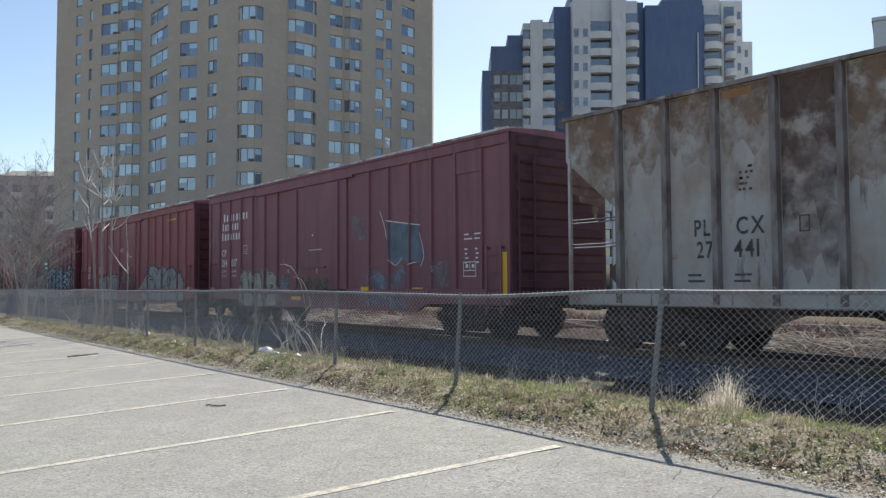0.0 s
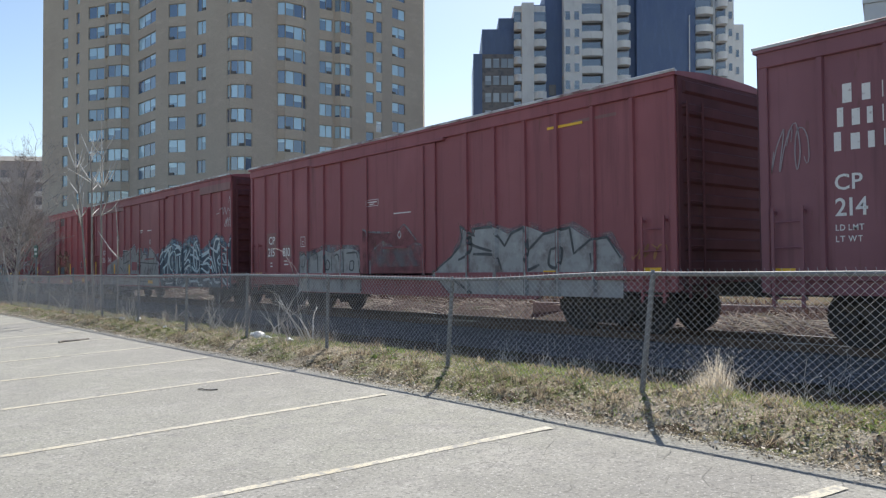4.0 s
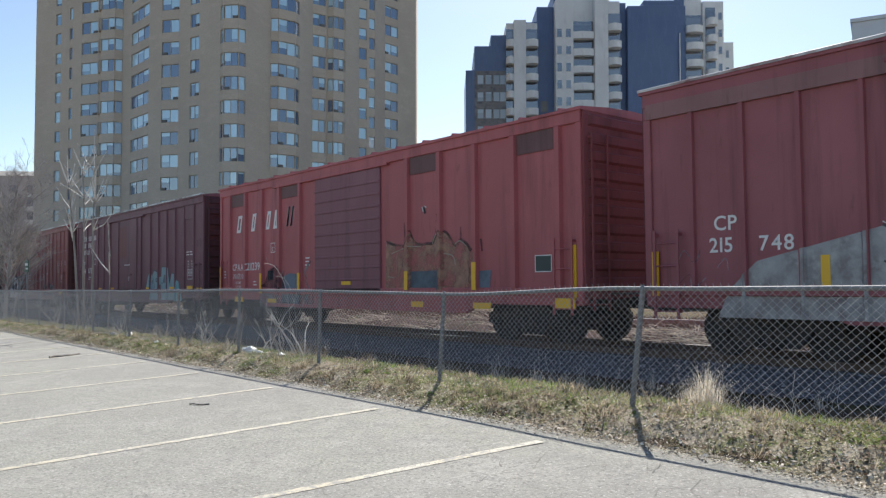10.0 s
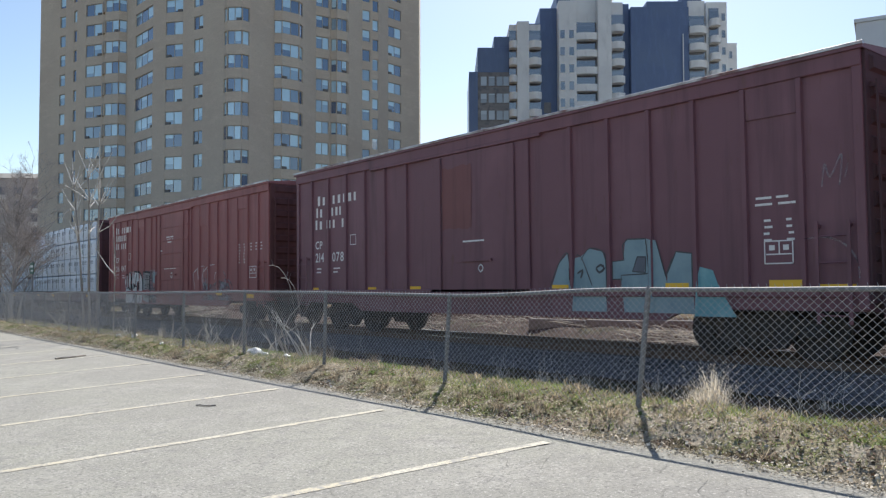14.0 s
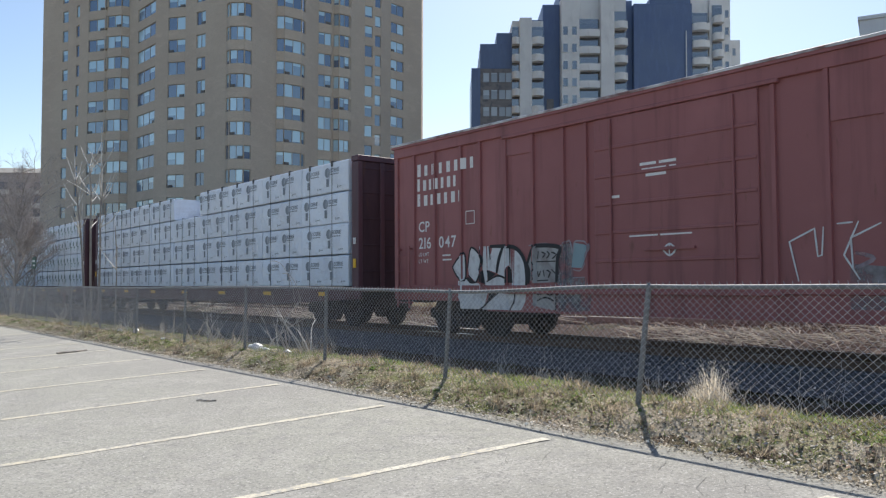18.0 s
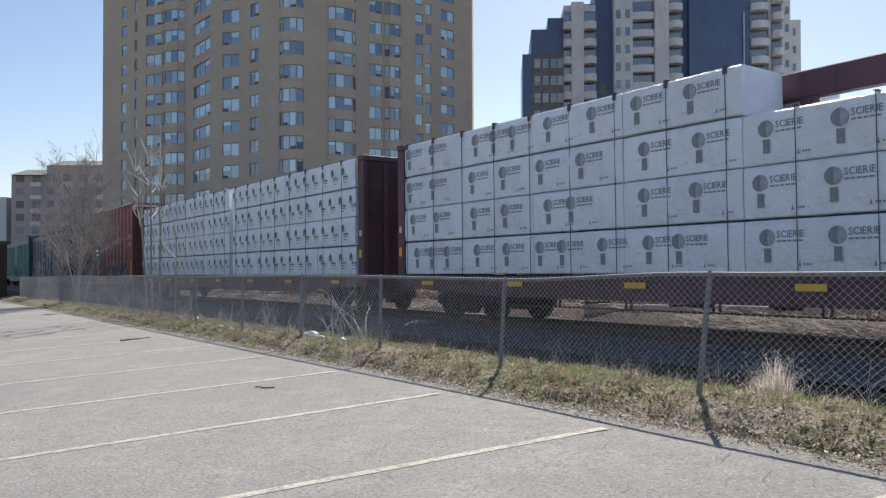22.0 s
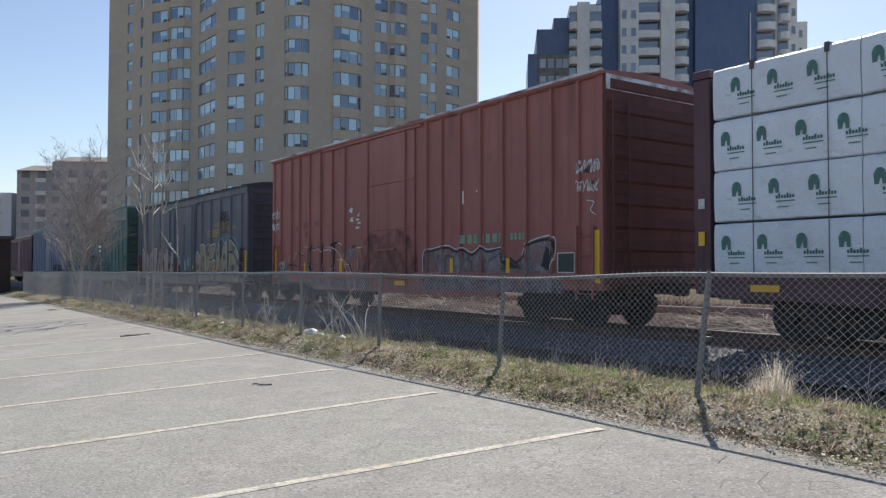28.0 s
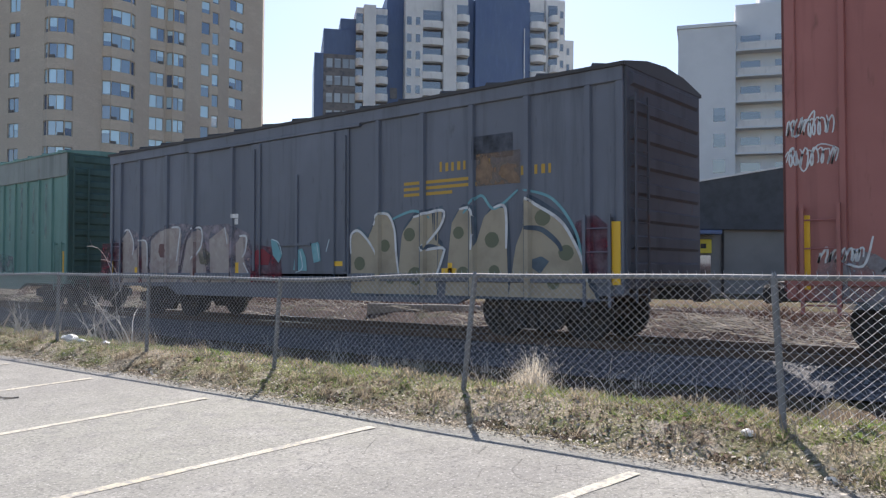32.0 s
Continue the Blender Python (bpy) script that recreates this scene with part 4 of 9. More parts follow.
CRIMSON = material("crimson_spray", (0.22, 0.02, 0.035), 0.6)
GOLD = material("gold_lettering", (0.50, 0.30, 0.05), 0.6)
DARKTXT = material("dark_lettering", (0.065, 0.065, 0.07), 0.7, 0, (((0.24, 0.22, 0.21), 11.0, 0.56, 0.70, ONE),))
PALEBOX = material("dark_data_panel", (0.05, 0.07, 0.065), 0.6)


def mist(name, base, cover):
    """Thin overspray through which the paint below shows in patches."""
    m = material(name, base, 0.75, 0, ((tuple(c * 0.7 for c in base), 3.0, 0.45, 0.7, ONE),))
    nt = m.node_tree
    mx, tr = nt.nodes.new("ShaderNodeMixShader"), nt.nodes.new("ShaderNodeBsdfTransparent")
    r = nt.nodes.new("ShaderNodeMapRange")
    r.inputs[3].default_value, r.inputs[4].default_value = max(0.0, cover - 0.35), min(1.0, cover + 0.35)
    nt.links.new(noise_fac(nt, 2.6, 0.36, 0.66, (1, 1, 1), 6.0), r.inputs[0])
    nt.links.new(r.outputs[0], mx.inputs[0])
    nt.links.new(tr.outputs[0], mx.inputs[1])
    nt.links.new(nt.nodes["Principled BSDF"].outputs[0], mx.inputs[2])
    nt.links.new(mx.outputs[0], nt.nodes["Material Output"].inputs["Surface"])
    return m


THIN_GREY = mist("faint_grey_overspray", (0.34, 0.34, 0.35), 0.14)
THIN_DARK = mist("faint_dark_overspray", (0.075, 0.05, 0.055), 0.12)
THIN_ICE = mist("faint_blue_overspray", (0.30, 0.37, 0.42), 0.14)
MIST_GREY = mist("grey_overspray", (0.33, 0.33, 0.34), 0.42)
MIST_ICE = mist("pale_blue_overspray", (0.27, 0.34, 0.40), 0.5)
MIST_DARK = mist("dark_overspray", (0.035, 0.035, 0.045), 0.45)
MIST_OCHRE = mist("ochre_overspray", (0.31, 0.20, 0.125), 0.55)
MIST_PEACH = mist("peach_overspray", (0.47, 0.285, 0.20), 0.52)
BLOOM = mist("rust_bloom", (0.38, 0.235, 0.155), 0.20)
BLOOM_BROWN = mist("deep_rust_bloom", (0.20, 0.13, 0.11), 0.20)
MIST_RED = mist("crimson_overspray", (0.22, 0.025, 0.045), 0.5)
MIST_CREAM = mist("cream_overspray", (0.50, 0.47, 0.41), 0.55)
MIST_OLIVE = mist("olive_overspray", (0.20, 0.19, 0.12), 0.5)
MIST_PINK = mist("pink_overspray", (0.40, 0.34, 0.37), 0.5)
GREYTEAL = material("grey_teal_spray", (0.27, 0.37, 0.40), 0.65, 0, (((0.20, 0.29, 0.33), 2.0, 0.45, 0.7, ONE),))
SILVERDARK = material("charcoal_spray", (0.07, 0.075, 0.08), 0.6, 0, (((0.16, 0.16, 0.165), 4.0, 0.5, 0.7, ONE),))


class Wagon:
    """A railcar: an empty on the rail head under its middle; the front end points to -y. s runs back from the front corner."""
    def __init__(self, name, label, category, front, length, half=1.50):
        self.ob = thing(name, label, category, "cars of the freight train")
        self.front, self.L, self.half = front, length, half
        self.bumps = []                                   # (s0, s1, depth) of posts and doors on the side

    def y(self, s):
        return s - self.L / 2

    def depth(self, s):
        d = 0.0
        for a, b, h in self.bumps:
            if a <= s <= b:
                d = max(d, h)
        return d

    def x(self, s, lift=0.006):
        return -(self.half + self.depth(s) + lift)

    def at(self, s, z, lift=0.006):
        return (self.x(s, lift), self.y(s), z)

    def part(self, name, mesh, mat, label="", smooth=False, fix=False):
        return part(name, mesh, mat, self.ob, label, smooth, fix)

    # lettering and spray paint follow the posts of the side
    def lettering(self, text, s, z, h, mat=None, wide=1.0, name="lettering"):
        m, u = Mesh(), 0.0
        for ch in text:
            if ch == " ":
                u += 0.4 * h * wide
                continue
            v, f, lo, hi = GLYPHS[ch]
            k = h / 0.70
            m.add([self.at(s - u - (p[0] - lo) * k * wide, z + p[1] * k, 0.0105) for p in v], f)
            u += (hi - lo) * k * wide + 0.16 * h
        return self.part(name, m, mat or WHITE)

    def blocks(self, count, s, z, h, wide, mat=None, big_first=True, gap=0.52, name="lettering", skip=(), slant=0.0):
        """Plain upright blocks the size of letters, for words that are not spelt out."""
        m, w = Mesh(), wide / count
        for i in range(count):
            if i in skip:
                continue
            hh = h * (1.18 if i == 0 and big_first else 1.0)
            a, b = s - i * w, s - (i + 1 - gap) * w
            k = slant * hh
            if slant:                                  # hollow slanted frame
                t = 0.17 * hh
                put = lambda u, v: self.at(a + (b - a) * u - k * v, z + hh * v, 0.007)
                tu, tv = t / abs(b - a), t / hh
                for u0, u1, v0, v1 in ((0, tu, 0, 1), (1 - tu, 1, 0, 1), (tu, 1 - tu, 0, tv), (tu, 1 - tu, 1 - tv, 1)):
                    m.quad(put(u0, v0), put(u1, v0), put(u1, v1), put(u0, v1))
                continue
            b += (0.0, 0.10, -0.06, 0.05)[(i * 7 + count) % 4] * w
            m.quad(self.at(a, z, 0.007), self.at(b, z, 0.007), self.at(b, z + hh, 0.007), self.at(a, z + hh, 0.007))
        return self.part(name, m, mat or WHITE)

    def bars(self, rows, mat=None, name="small_print"):
        """Unreadable small print as short bars: (s, z, wide, high)."""
        m = Mesh()
        for s, z, w, h in rows:
            m.quad(self.at(s, z, 0.007), self.at(s - w, z, 0.007), self.at(s - w, z + h, 0.007), self.at(s, z + h, 0.007))
        ob = self.part(name, m, mat or WHITE)
        return tagged(ob, kind="stuff") if name == "small_print" and len(rows) > 1 else ob

    def frame_box(self, s, z, w, h, t=0.02, mat=None, fill=None):
        if fill:
            self.bars([(s, z, w, h)], fill, "data_panel")
        m = Mesh()
        for p, q, z0, z1 in ((s, s - t, z, z + h), (s - w + t, s - w, z, z + h), (s, s - w, z, z + t), (s, s - w, z + h - t, z + h)):
            m.quad(self.at(p, z0, 0.009), self.at(q, z0, 0.009), self.at(q, z1, 0.009), self.at(p, z1, 0.009))
        return self.part("stencil_frame", m, mat or WHITE)

    def plates(self, rows, mat=None):
        """Reflector plates: (s, z, wide, high), each a thin plate of its own."""
        for s, z, w, h in rows:
            x = min(self.x(s), self.x(s - w), self.x(s - w / 2)) - 0.004
            m = Mesh().box(x - 0.006, x + 0.012, self.y(s - w), self.y(s), z, z + h)
            self.part("reflector_plate", m, mat or YELLOW, "yellow reflector")

    def fill(self, s0, s1, low, high, mat, lift=0.008, name="graffiti_fill", step=0.045):
        """A sprayed area between two heights that vary along the side."""
        n = max(2, int(abs(s0 - s1) / step))
        m = Mesh()
        for i in range(n + 1):
            s = s0 + (s1 - s0) * i / n
            a, b = low(s), high(s)
            m.v += [self.at(s, a, lift), self.at(s, max(a, b), lift)]
        m.f = [(2 * i, 2 * i + 2, 2 * i + 3, 2 * i + 1) if s0 > s1 else (2 * i + 1, 2 * i + 3, 2 * i + 2, 2 * i) for i in range(n)]
        return self.part(name, m, mat)

    def shape(self, outline, mat, lift=0.008, name="graffiti_fill", step=0.04):
        """A sprayed area inside a closed outline, laid on in upright strips that follow the posts."""
        s0, s1 = max(q[0] for q in outline), min(q[0] for q in outline)
        n = max(2, int((s0 - s1) / step))
        ring = list(zip(outline, outline[1:] + outline[:1]))

        def spans(s):
            return sorted(a[1] + (b[1] - a[1]) * (s - a[0]) / (b[0] - a[0]) for a, b in ring if (a[0] - s) * (b[0] - s) < 0)
        m = Mesh()
        cuts = [s0 + (s1 - s0) * (i + 0.0137) / n for i in range(n)] + [s1 + 1e-4]
        rows_ = [spans(s) for s in cuts]
        for sa, sb, za, zb in zip(cuts, cuts[1:], rows_, rows_[1:]):
            for k in range(0, min(len(za), len(zb)) - 1, 2):
                m.quad(self.at(sa, za[k], lift), self.at(sb, zb[k], lift), self.at(sb, zb[k + 1], lift), self.at(sa, za[k + 1], lift))
        return self.part(name, m, mat)

    def haze(self, outline, mat, lift=0.0066):
        """Faint overspray round a painted shape: two wider, thinner coats."""
        cs, cz = sum(q[0] for q in outline) / len(outline), sum(q[1] for q in outline) / len(outline)
        for k, d in enumerate((0.045, 0.10)):
            ring = []
            for s, z in outline:
                q = math.hypot(s - cs, z - cz) or 1.0
                ring.append((max(0.02, s + d * (s - cs) / q), max(0.68, z + d * max(0.0, (z - cz) / abs(z - cz) if z != cz else 0))))
            self.shape(ring, mat, lift - 0.0008 * k, "graffiti_overspray")

    def strokes(self, paths, width, mat, lift=0.012, name="graffiti_line", taper=0.35, hard=False):
        for turn, path in enumerate(paths):
            if len(path) < 2:
                continue
            m = Mesh()
            if hard:                                   # straight runs, cut short so that the corners stay sharp
                pts = []
                for a, b in zip(path, path[1:]):
                    k = max(1, int(math.hypot(a[0] - b[0], a[1] - b[1]) / 0.06))
                    pts += [(a[0] + (b[0] - a[0]) * i / k, a[1] + (b[1] - a[1]) * i / k) for i in range(k)]
                pts.append(path[-1])
            else:
                pts = curve_through(path, 0.05)
            n = len(pts)
            for i, (s, z) in enumerate(pts):
                a, b = pts[max(0, i - 1)], pts[min(n - 1, i + 1)]
                ds, dz = b[0] - a[0], b[1] - a[1]
                q = math.hypot(ds, dz) or 1
                w = width / 2 * (1 - taper * abs(2 * i / max(1, n - 1) - 1) ** 3)
                m.v += [self.at(s - dz / q * w, z + ds / q * w, lift + 0.0004 * (turn % 10)), self.at(s + dz / q * w, z - ds / q * w, lift + 0.0004 * (turn % 10))]
            m.f = [(2 * i, 2 * i + 1, 2 * i + 3, 2 * i + 2) for i in range(n - 1)]
            self.part(name, m, mat)


def curve_through(path, step):
    """Catmull-Rom through the given points."""
    if len(path) == 2:
        return [path[0], path[1]]
    out = []
    p = [path[0]] + list(path) + [path[-1]]
    for i in range(1, len(p) - 2):
        a, b, c, d = (np.array(q) for q in p[i - 1:i + 3])
        n = max(2, int(np.linalg.norm(c - b) / step))
        for k in range(n):
            t = k / n
            out.append(tuple(0.5 * (2 * b + (c - a) * t + (2 * a - 5 * b + 4 * c - d) * t * t + (3 * b - a - 3 * c + d) * t ** 3)))
    out.append(tuple(path[-1]))
    return out


def scribble(rnd, s0, s1, z0, z1, n):
    """Looping handwritten tag strokes that run from s0 to s1."""
    paths, zc, amp = [], (z0 + z1) / 2, (z1 - z0) / 2
    for i in range(max(1, n // 2)):
        m_ = max(1, n // 2)
        a, b = s0 + (s1 - s0) * i / m_, s0 + (s1 - s0) * (i + 0.9) / m_
        turns, ph, k = rnd.uniform(1.2, 2.4), rnd.uniform(0, 6.28), 12
        path = []
        for j in range(k + 1):
            t = j / k
            path.append((a + (b - a) * t + 0.28 * abs(b - a) * math.cos(2 * math.pi * turns * t + ph), zc + amp * rnd.uniform(0.6, 1.0) * math.sin(2 * math.pi * turns * t + ph * 0.7)))
        paths.append(path)
    return paths


def letters(rnd, s0, s1, z0, z1, n):
    """Outlines of fat spray-painted shapes side by side, each unlike the next, some with an eye or a slit."""
    loops = []
    w = (s0 - s1) / n
    for i in range(n):
        j = lambda q: rnd.uniform(-q, q)
        a, b, h = s0 - i * w, s0 - (i + rnd.uniform(0.85, 1.12)) * w, z1 - z0
        lean, top = j(0.16) * w, z1 + j(0.16) * h
        loop = [(a, z0 + j(.05) * h), (a + lean, z0 + rnd.uniform(.35, .6) * h), (a + lean - j(.1) * w, top)]
        if rnd.random() < 0.6:
            loop += [((a + b) / 2 + j(.1) * w, top + j(.1) * h), ((a + b) / 2 + j(.15) * w, z0 + rnd.uniform(.55, .8) * h)]
        loop += [(b + lean, top + j(.14) * h), (b + j(.14) * w, z0 + rnd.uniform(.3, .6) * h), (b + j(.1) * w, z0 + j(.06) * h)]
        if rnd.random() < 0.5:
            loop += [((a + b) / 2 + j(.12) * w, z0 + rnd.uniform(.1, .35) * h)]
        loops.append(loop + [loop[0]])
        kind = rnd.randint(0, 3)
        c, d = (a + b) / 2 + j(.12) * w, z0 + rnd.uniform(.35, .6) * h
        if kind == 0:
            loops.append([(c + .13 * w, d), (c, d + .1 * h), (c - .12 * w, d), (c + .02 * w, d - .12 * h), (c + .13 * w, d)])
        elif kind == 1:
            loops.append([(c, d + .3 * h), (c + j(.08) * w, d - .25 * h)])
    return loops


# shared running gear
def wheelset_mesh():
    m = Mesh()
    for x in (-0.7175, 0.7175):
        o = -1 if x < 0 else 1
        m.tube((x - o * 0.06, 0, 0), (x - o * 0.03, 0, 0), 0.485, 28)
        m.tube((x - o * 0.03, 0, 0), (x + o * 0.07, 0, 0), 0.457, 28)
        m.tube((x + o * 0.07, 0, 0), (x + o * 0.085, 0, 0), 0.38, 20)
    m.tube((-1.0, 0, 0), (1.0, 0, 0), 0.08, 10)
    for x in (-1.0, 1.0):
        for k in range(3):
            t = 2 * math.pi * k / 3
            m.tube((x * 1.0, 0.05 * math.cos(t), 0.05 * math.sin(t)), (x * 1.03, 0.05 * math.cos(t), 0.05 * math.sin(t)), 0.015, 5)
    return m.data("wheelset", IRON)


def frame_mesh():
    """A cast three-piece side frame with its spring nest and bearing caps."""
    m = Mesh()
    for x in (0.0,):
        a, b = (x - 0.07, x + 0.07)
        out = [(-1.12, 0.40), (-1.12, 0.60), (-0.75, 0.66), (-0.42, 0.86), (0.42, 0.86), (0.75, 0.66), (1.12, 0.60), (1.12, 0.40), (0.98, 0.36), (0.72, 0.50), (0.46, 0.18), (-0.46, 0.18), (-0.72, 0.50), (-0.98, 0.36)]
        m.prism(out, 0, a, b)
        for y in (-0.865, 0.865):
            m.box(x - 0.11, x + 0.11, y - 0.13, y + 0.13, 0.36, 0.56, 0.02)
        for y in (-0.2, 0, 0.2):
            m.tube((x - 0.09, y, 0.24), (x - 0.09, y, 0.55), 0.07, 8)
    return m.data("side_frame", IRON, fix=True)


WHEELSET, SIDE_FRAME = wheelset_mesh(), frame_mesh()
BOLSTER = Mesh().box(-1.1, 1.1, -0.2, 0.2, 0.5, 0.74, 0.03).data("bolster", IRON)
COUPLER = Mesh().box(-0.12, 0.12, -0.55, 0.1, 0.72, 0.95, 0.02).box(-0.17, 0.17, -0.75, -0.5, 0.69, 0.99, 0.05).data("coupler", IRON)
WHEELS = []


def running_gear(w, centres):
    for s in centres:
        truck = w.part("truck", BOLSTER, IRON, "black cast steel two-axle truck")
        truck.matrix_basis = pose(0, w.y(s), 0)
        for x, turn in ((-1.0, 0), (1.0, 180)):
            part("side_frame", SIDE_FRAME, IRON, truck).matrix_basis = pose(x, 0, 0, 0, 0, turn)
        for y in (-0.865, 0.865):
            ws = part("wheelset", WHEELSET, IRON, truck)
            ws.matrix_basis = pose(0, y, 0.457)
            WHEELS.append((ws, y))
    for end, turn in ((0, 0), (w.L, 180)):
        c = w.part("coupler", COUPLER, IRON)
        c.matrix_basis = pose(0, w.y(end), 0, 0, 0, turn)


def ladder(w, s, z0, z1, mat, wide=0.45, on_end=None):
    m = Mesh()
    if on_end is None:
        x = -(w.half + 0.10)
        for d in (0, wide):
            m.box(x - 0.012, x + 0.012, w.y(s + d) - 0.025, w.y(s + d) + 0.025, z0, z1)
        z = z0 + 0.12
        while z < z1:
            m.tube((x, w.y(s), z), (x, w.y(s + wide), z), 0.012, 5)
            z += 0.38
        for z in (z0 + 0.1, z1 - 0.1):
            for d in (0, wide):
                m.box(x, x + 0.10, w.y(s + d) - 0.02, w.y(s + d) + 0.02, z, z + 0.05)
    else:
        y = w.y(0) - 0.14 if on_end == 0 else w.y(w.L) + 0.14
        x0 = s
        for d in (0, wide):
            m.box(x0 + d - 0.025, x0 + d + 0.025, y - 0.012, y + 0.012, z0, z1)
        z = z0 + 0.12
        while z < z1:
            m.tube((x0, y, z), (x0 + wide, y, z), 0.012, 5)
            z += 0.38
        for z in (z0 + 0.1, z1 - 0.1):
            m.box(x0 - 0.02, x0 + 0.02, min(y, y + 0.14 * (1 if on_end == 0 else -1)), max(y, y + 0.14 * (1 if on_end == 0 else -1)), z, z + 0.05)
    w.part("ladder", m, mat)


def boxcar(name, label, front, length, eave, side, posts, door, post=(0.10, 0.055), door_mat=None, roof=None, end_mat=None, sill=0.60,
           insets=(), low=1.02, door_lines=0, chord=0.30, post_top=None, trucks=(1.95, None), rods=True, roof_rise=0.09, end_ribs=9, clean_chord=None):
    w = Wagon(name, label, "boxcar", front, length)
    L, H = length, w.half
    with_glint, roof, end_mat, door_mat = roof is None, roof or side, end_mat or soot_shade(side), door_mat or side
    # body shell with real wall panels; bottom at the floor
    body = Mesh().box(-H, H, w.y(0) + 0.10, w.y(L) - 0.10, low, eave - 0.03)
    w.part("body", body, side, "sheet steel body")
    for sx in (-1, 1):
        x0, x1 = sorted((sx * H, sx * (H - 0.10)))
        m = Mesh()
        # side sill, deeper between the trucks
        a, b, c, d = w.y(0) + 0.05, w.y(2.9), w.y(L - 2.9), w.y(L) - 0.05
        m.prism([(a, low), (a, low - 0.22), (b, low - 0.22), (b + 0.45, sill), (c - 0.45, sill), (c, low - 0.22), (d, low - 0.22), (d, low)], 0, x0 - 0.004, x1 + 0.004)
        w.part("side_sill", m, side, fix=True)
        xo = sx * (H + 0.06)
        m = Mesh().box(min(sx * (H - 0.02), xo), max(sx * (H - 0.02), xo), w.y(0), w.y(L), eave - chord, eave, 0.012)
        w.part("top_chord", m, clean_chord or side)
        m = Mesh().box(min(sx * (H - 0.02), sx * (H + 0.05)), max(sx * (H - 0.02), sx * (H + 0.05)), w.y(0), w.y(L), low - 0.02, low + 0.13, 0.01)
        w.part("bottom_chord", m, side)
    pw, pd = post
    top = post_top or eave - chord
    pm = Mesh()
    pm.prism([(-pw / 2, 0), (-pw / 2 * 0.72, -pd), (pw / 2 * 0.72, -pd), (pw / 2, 0)], 2, low + 0.12, top)
    pm.v = [(q[1], q[0], q[2]) for q in pm.v]
    pm = pm.data("post", side, fix=True)
    for s in posts:
        for turn in (0, 180):
            p = w.part("post", pm, side)
            p.matrix_basis = pose(-H if not turn else H, w.y(s), 0, 0, 0, turn)
        w.bumps.append((s - pw * 0.42, s + pw * 0.42, pd))
    w.bumps += [(0, 0.14, 0.045), (L - 0.14, L, 0.045)]
    # corner posts
    for sx in (-1, 1):
        for s in (0.07, L - 0.07):
            m = Mesh().box(min(sx * (H - 0.15), sx * (H + 0.045)), max(sx * (H - 0.15), sx * (H + 0.045)), w.y(s) - 0.07, w.y(s) + 0.07, low - 0.2, eave - 0.02, 0.012)
            w.part("corner_post", m, side)
    # raised and inset panels between posts
    for s0, s1, z1, mat in insets:
        m = Mesh()
        x = -H
        m.box(x - 0.03, x + 0.02, w.y(s1), w.y(s0), z1, top - 0.002)
        w.part("upper_panel", m, mat)
    # sliding plug door on both sides
    d0, d1 = door
    for sx in (-1, 1):
        t = 0.05
        m = Mesh().box(min(sx * (H - 0.01), sx * (H + t)), max(sx * (H - 0.01), sx * (H + t)), w.y(d0) + 0.05, w.y(d1) - 0.05, low + 0.05, top - 0.06, 0.015)
        dr = w.part("door", m, door_mat, "sliding plug door")
        if door_lines:
            for k in range(door_lines):
                z = low + 0.05 + (top - low - 0.15) * (k + 1) / (door_lines + 1)
                g = Mesh().box(min(sx * (H + t), sx * (H + t + 0.022)), max(sx * (H + t), sx * (H + t + 0.022)), w.y(d0) + 0.07, w.y(d1) - 0.07, z - 0.03, z + 0.03, 0.008)
                part("door_rib", g, door_mat, dr)
        if rods:
            for s in (d0 + 0.45, d1 - 0.45):
                g = Mesh().tube((sx * (H + t + 0.03), w.y(s), low + 0.1), (sx * (H + t + 0.03), w.y(s), top - 0.1), 0.02, 6)
                part("lock_rod", g, door_mat, dr)
            g = Mesh().box(sx * (H + t + 0.03) - 0.02, sx * (H + t + 0.03) + 0.02, w.y((d0 + d1) / 2) - 0.5, w.y((d0 + d1) / 2) + 0.5, 1.75, 1.80)
            part("door_handle", g, door_mat, dr)
        for z in (low - 0.04, top - 0.06):
            g = Mesh().box(min(sx * H, sx * (H + 0.09)), max(sx * H, sx * (H + 0.09)), w.y(d0 - 0.3), w.y(min(L - 0.3, d1 + 2.4)), z, z + 0.07, 0.01)
            w.part("door_track", g, side)
    w.bumps.append((d0 + 0.05, d1 - 0.05, 0.05))
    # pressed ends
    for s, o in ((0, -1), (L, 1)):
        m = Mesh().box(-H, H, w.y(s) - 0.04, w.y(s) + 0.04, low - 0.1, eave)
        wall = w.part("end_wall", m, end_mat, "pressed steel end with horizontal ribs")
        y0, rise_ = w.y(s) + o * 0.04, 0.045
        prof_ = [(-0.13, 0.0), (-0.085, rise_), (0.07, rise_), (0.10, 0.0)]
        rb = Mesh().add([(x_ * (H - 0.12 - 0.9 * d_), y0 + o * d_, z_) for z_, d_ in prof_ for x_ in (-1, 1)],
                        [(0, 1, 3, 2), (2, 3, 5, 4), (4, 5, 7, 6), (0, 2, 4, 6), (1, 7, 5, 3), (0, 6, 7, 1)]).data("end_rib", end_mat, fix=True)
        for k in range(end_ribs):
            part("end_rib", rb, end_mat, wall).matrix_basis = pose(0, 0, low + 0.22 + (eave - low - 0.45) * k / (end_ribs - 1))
    # arched roof with seams; a pale lip added at the eave for sun glint
    m = Mesh()
    xs = [-H - 0.10, -H - 0.10, -H * 0.5, 0, H * 0.5, H + 0.10, H + 0.10]
    zs = [eave - 0.07, eave - 0.01, eave + roof_rise * 0.75, eave + roof_rise, eave + roof_rise * 0.75, eave - 0.01, eave - 0.07]
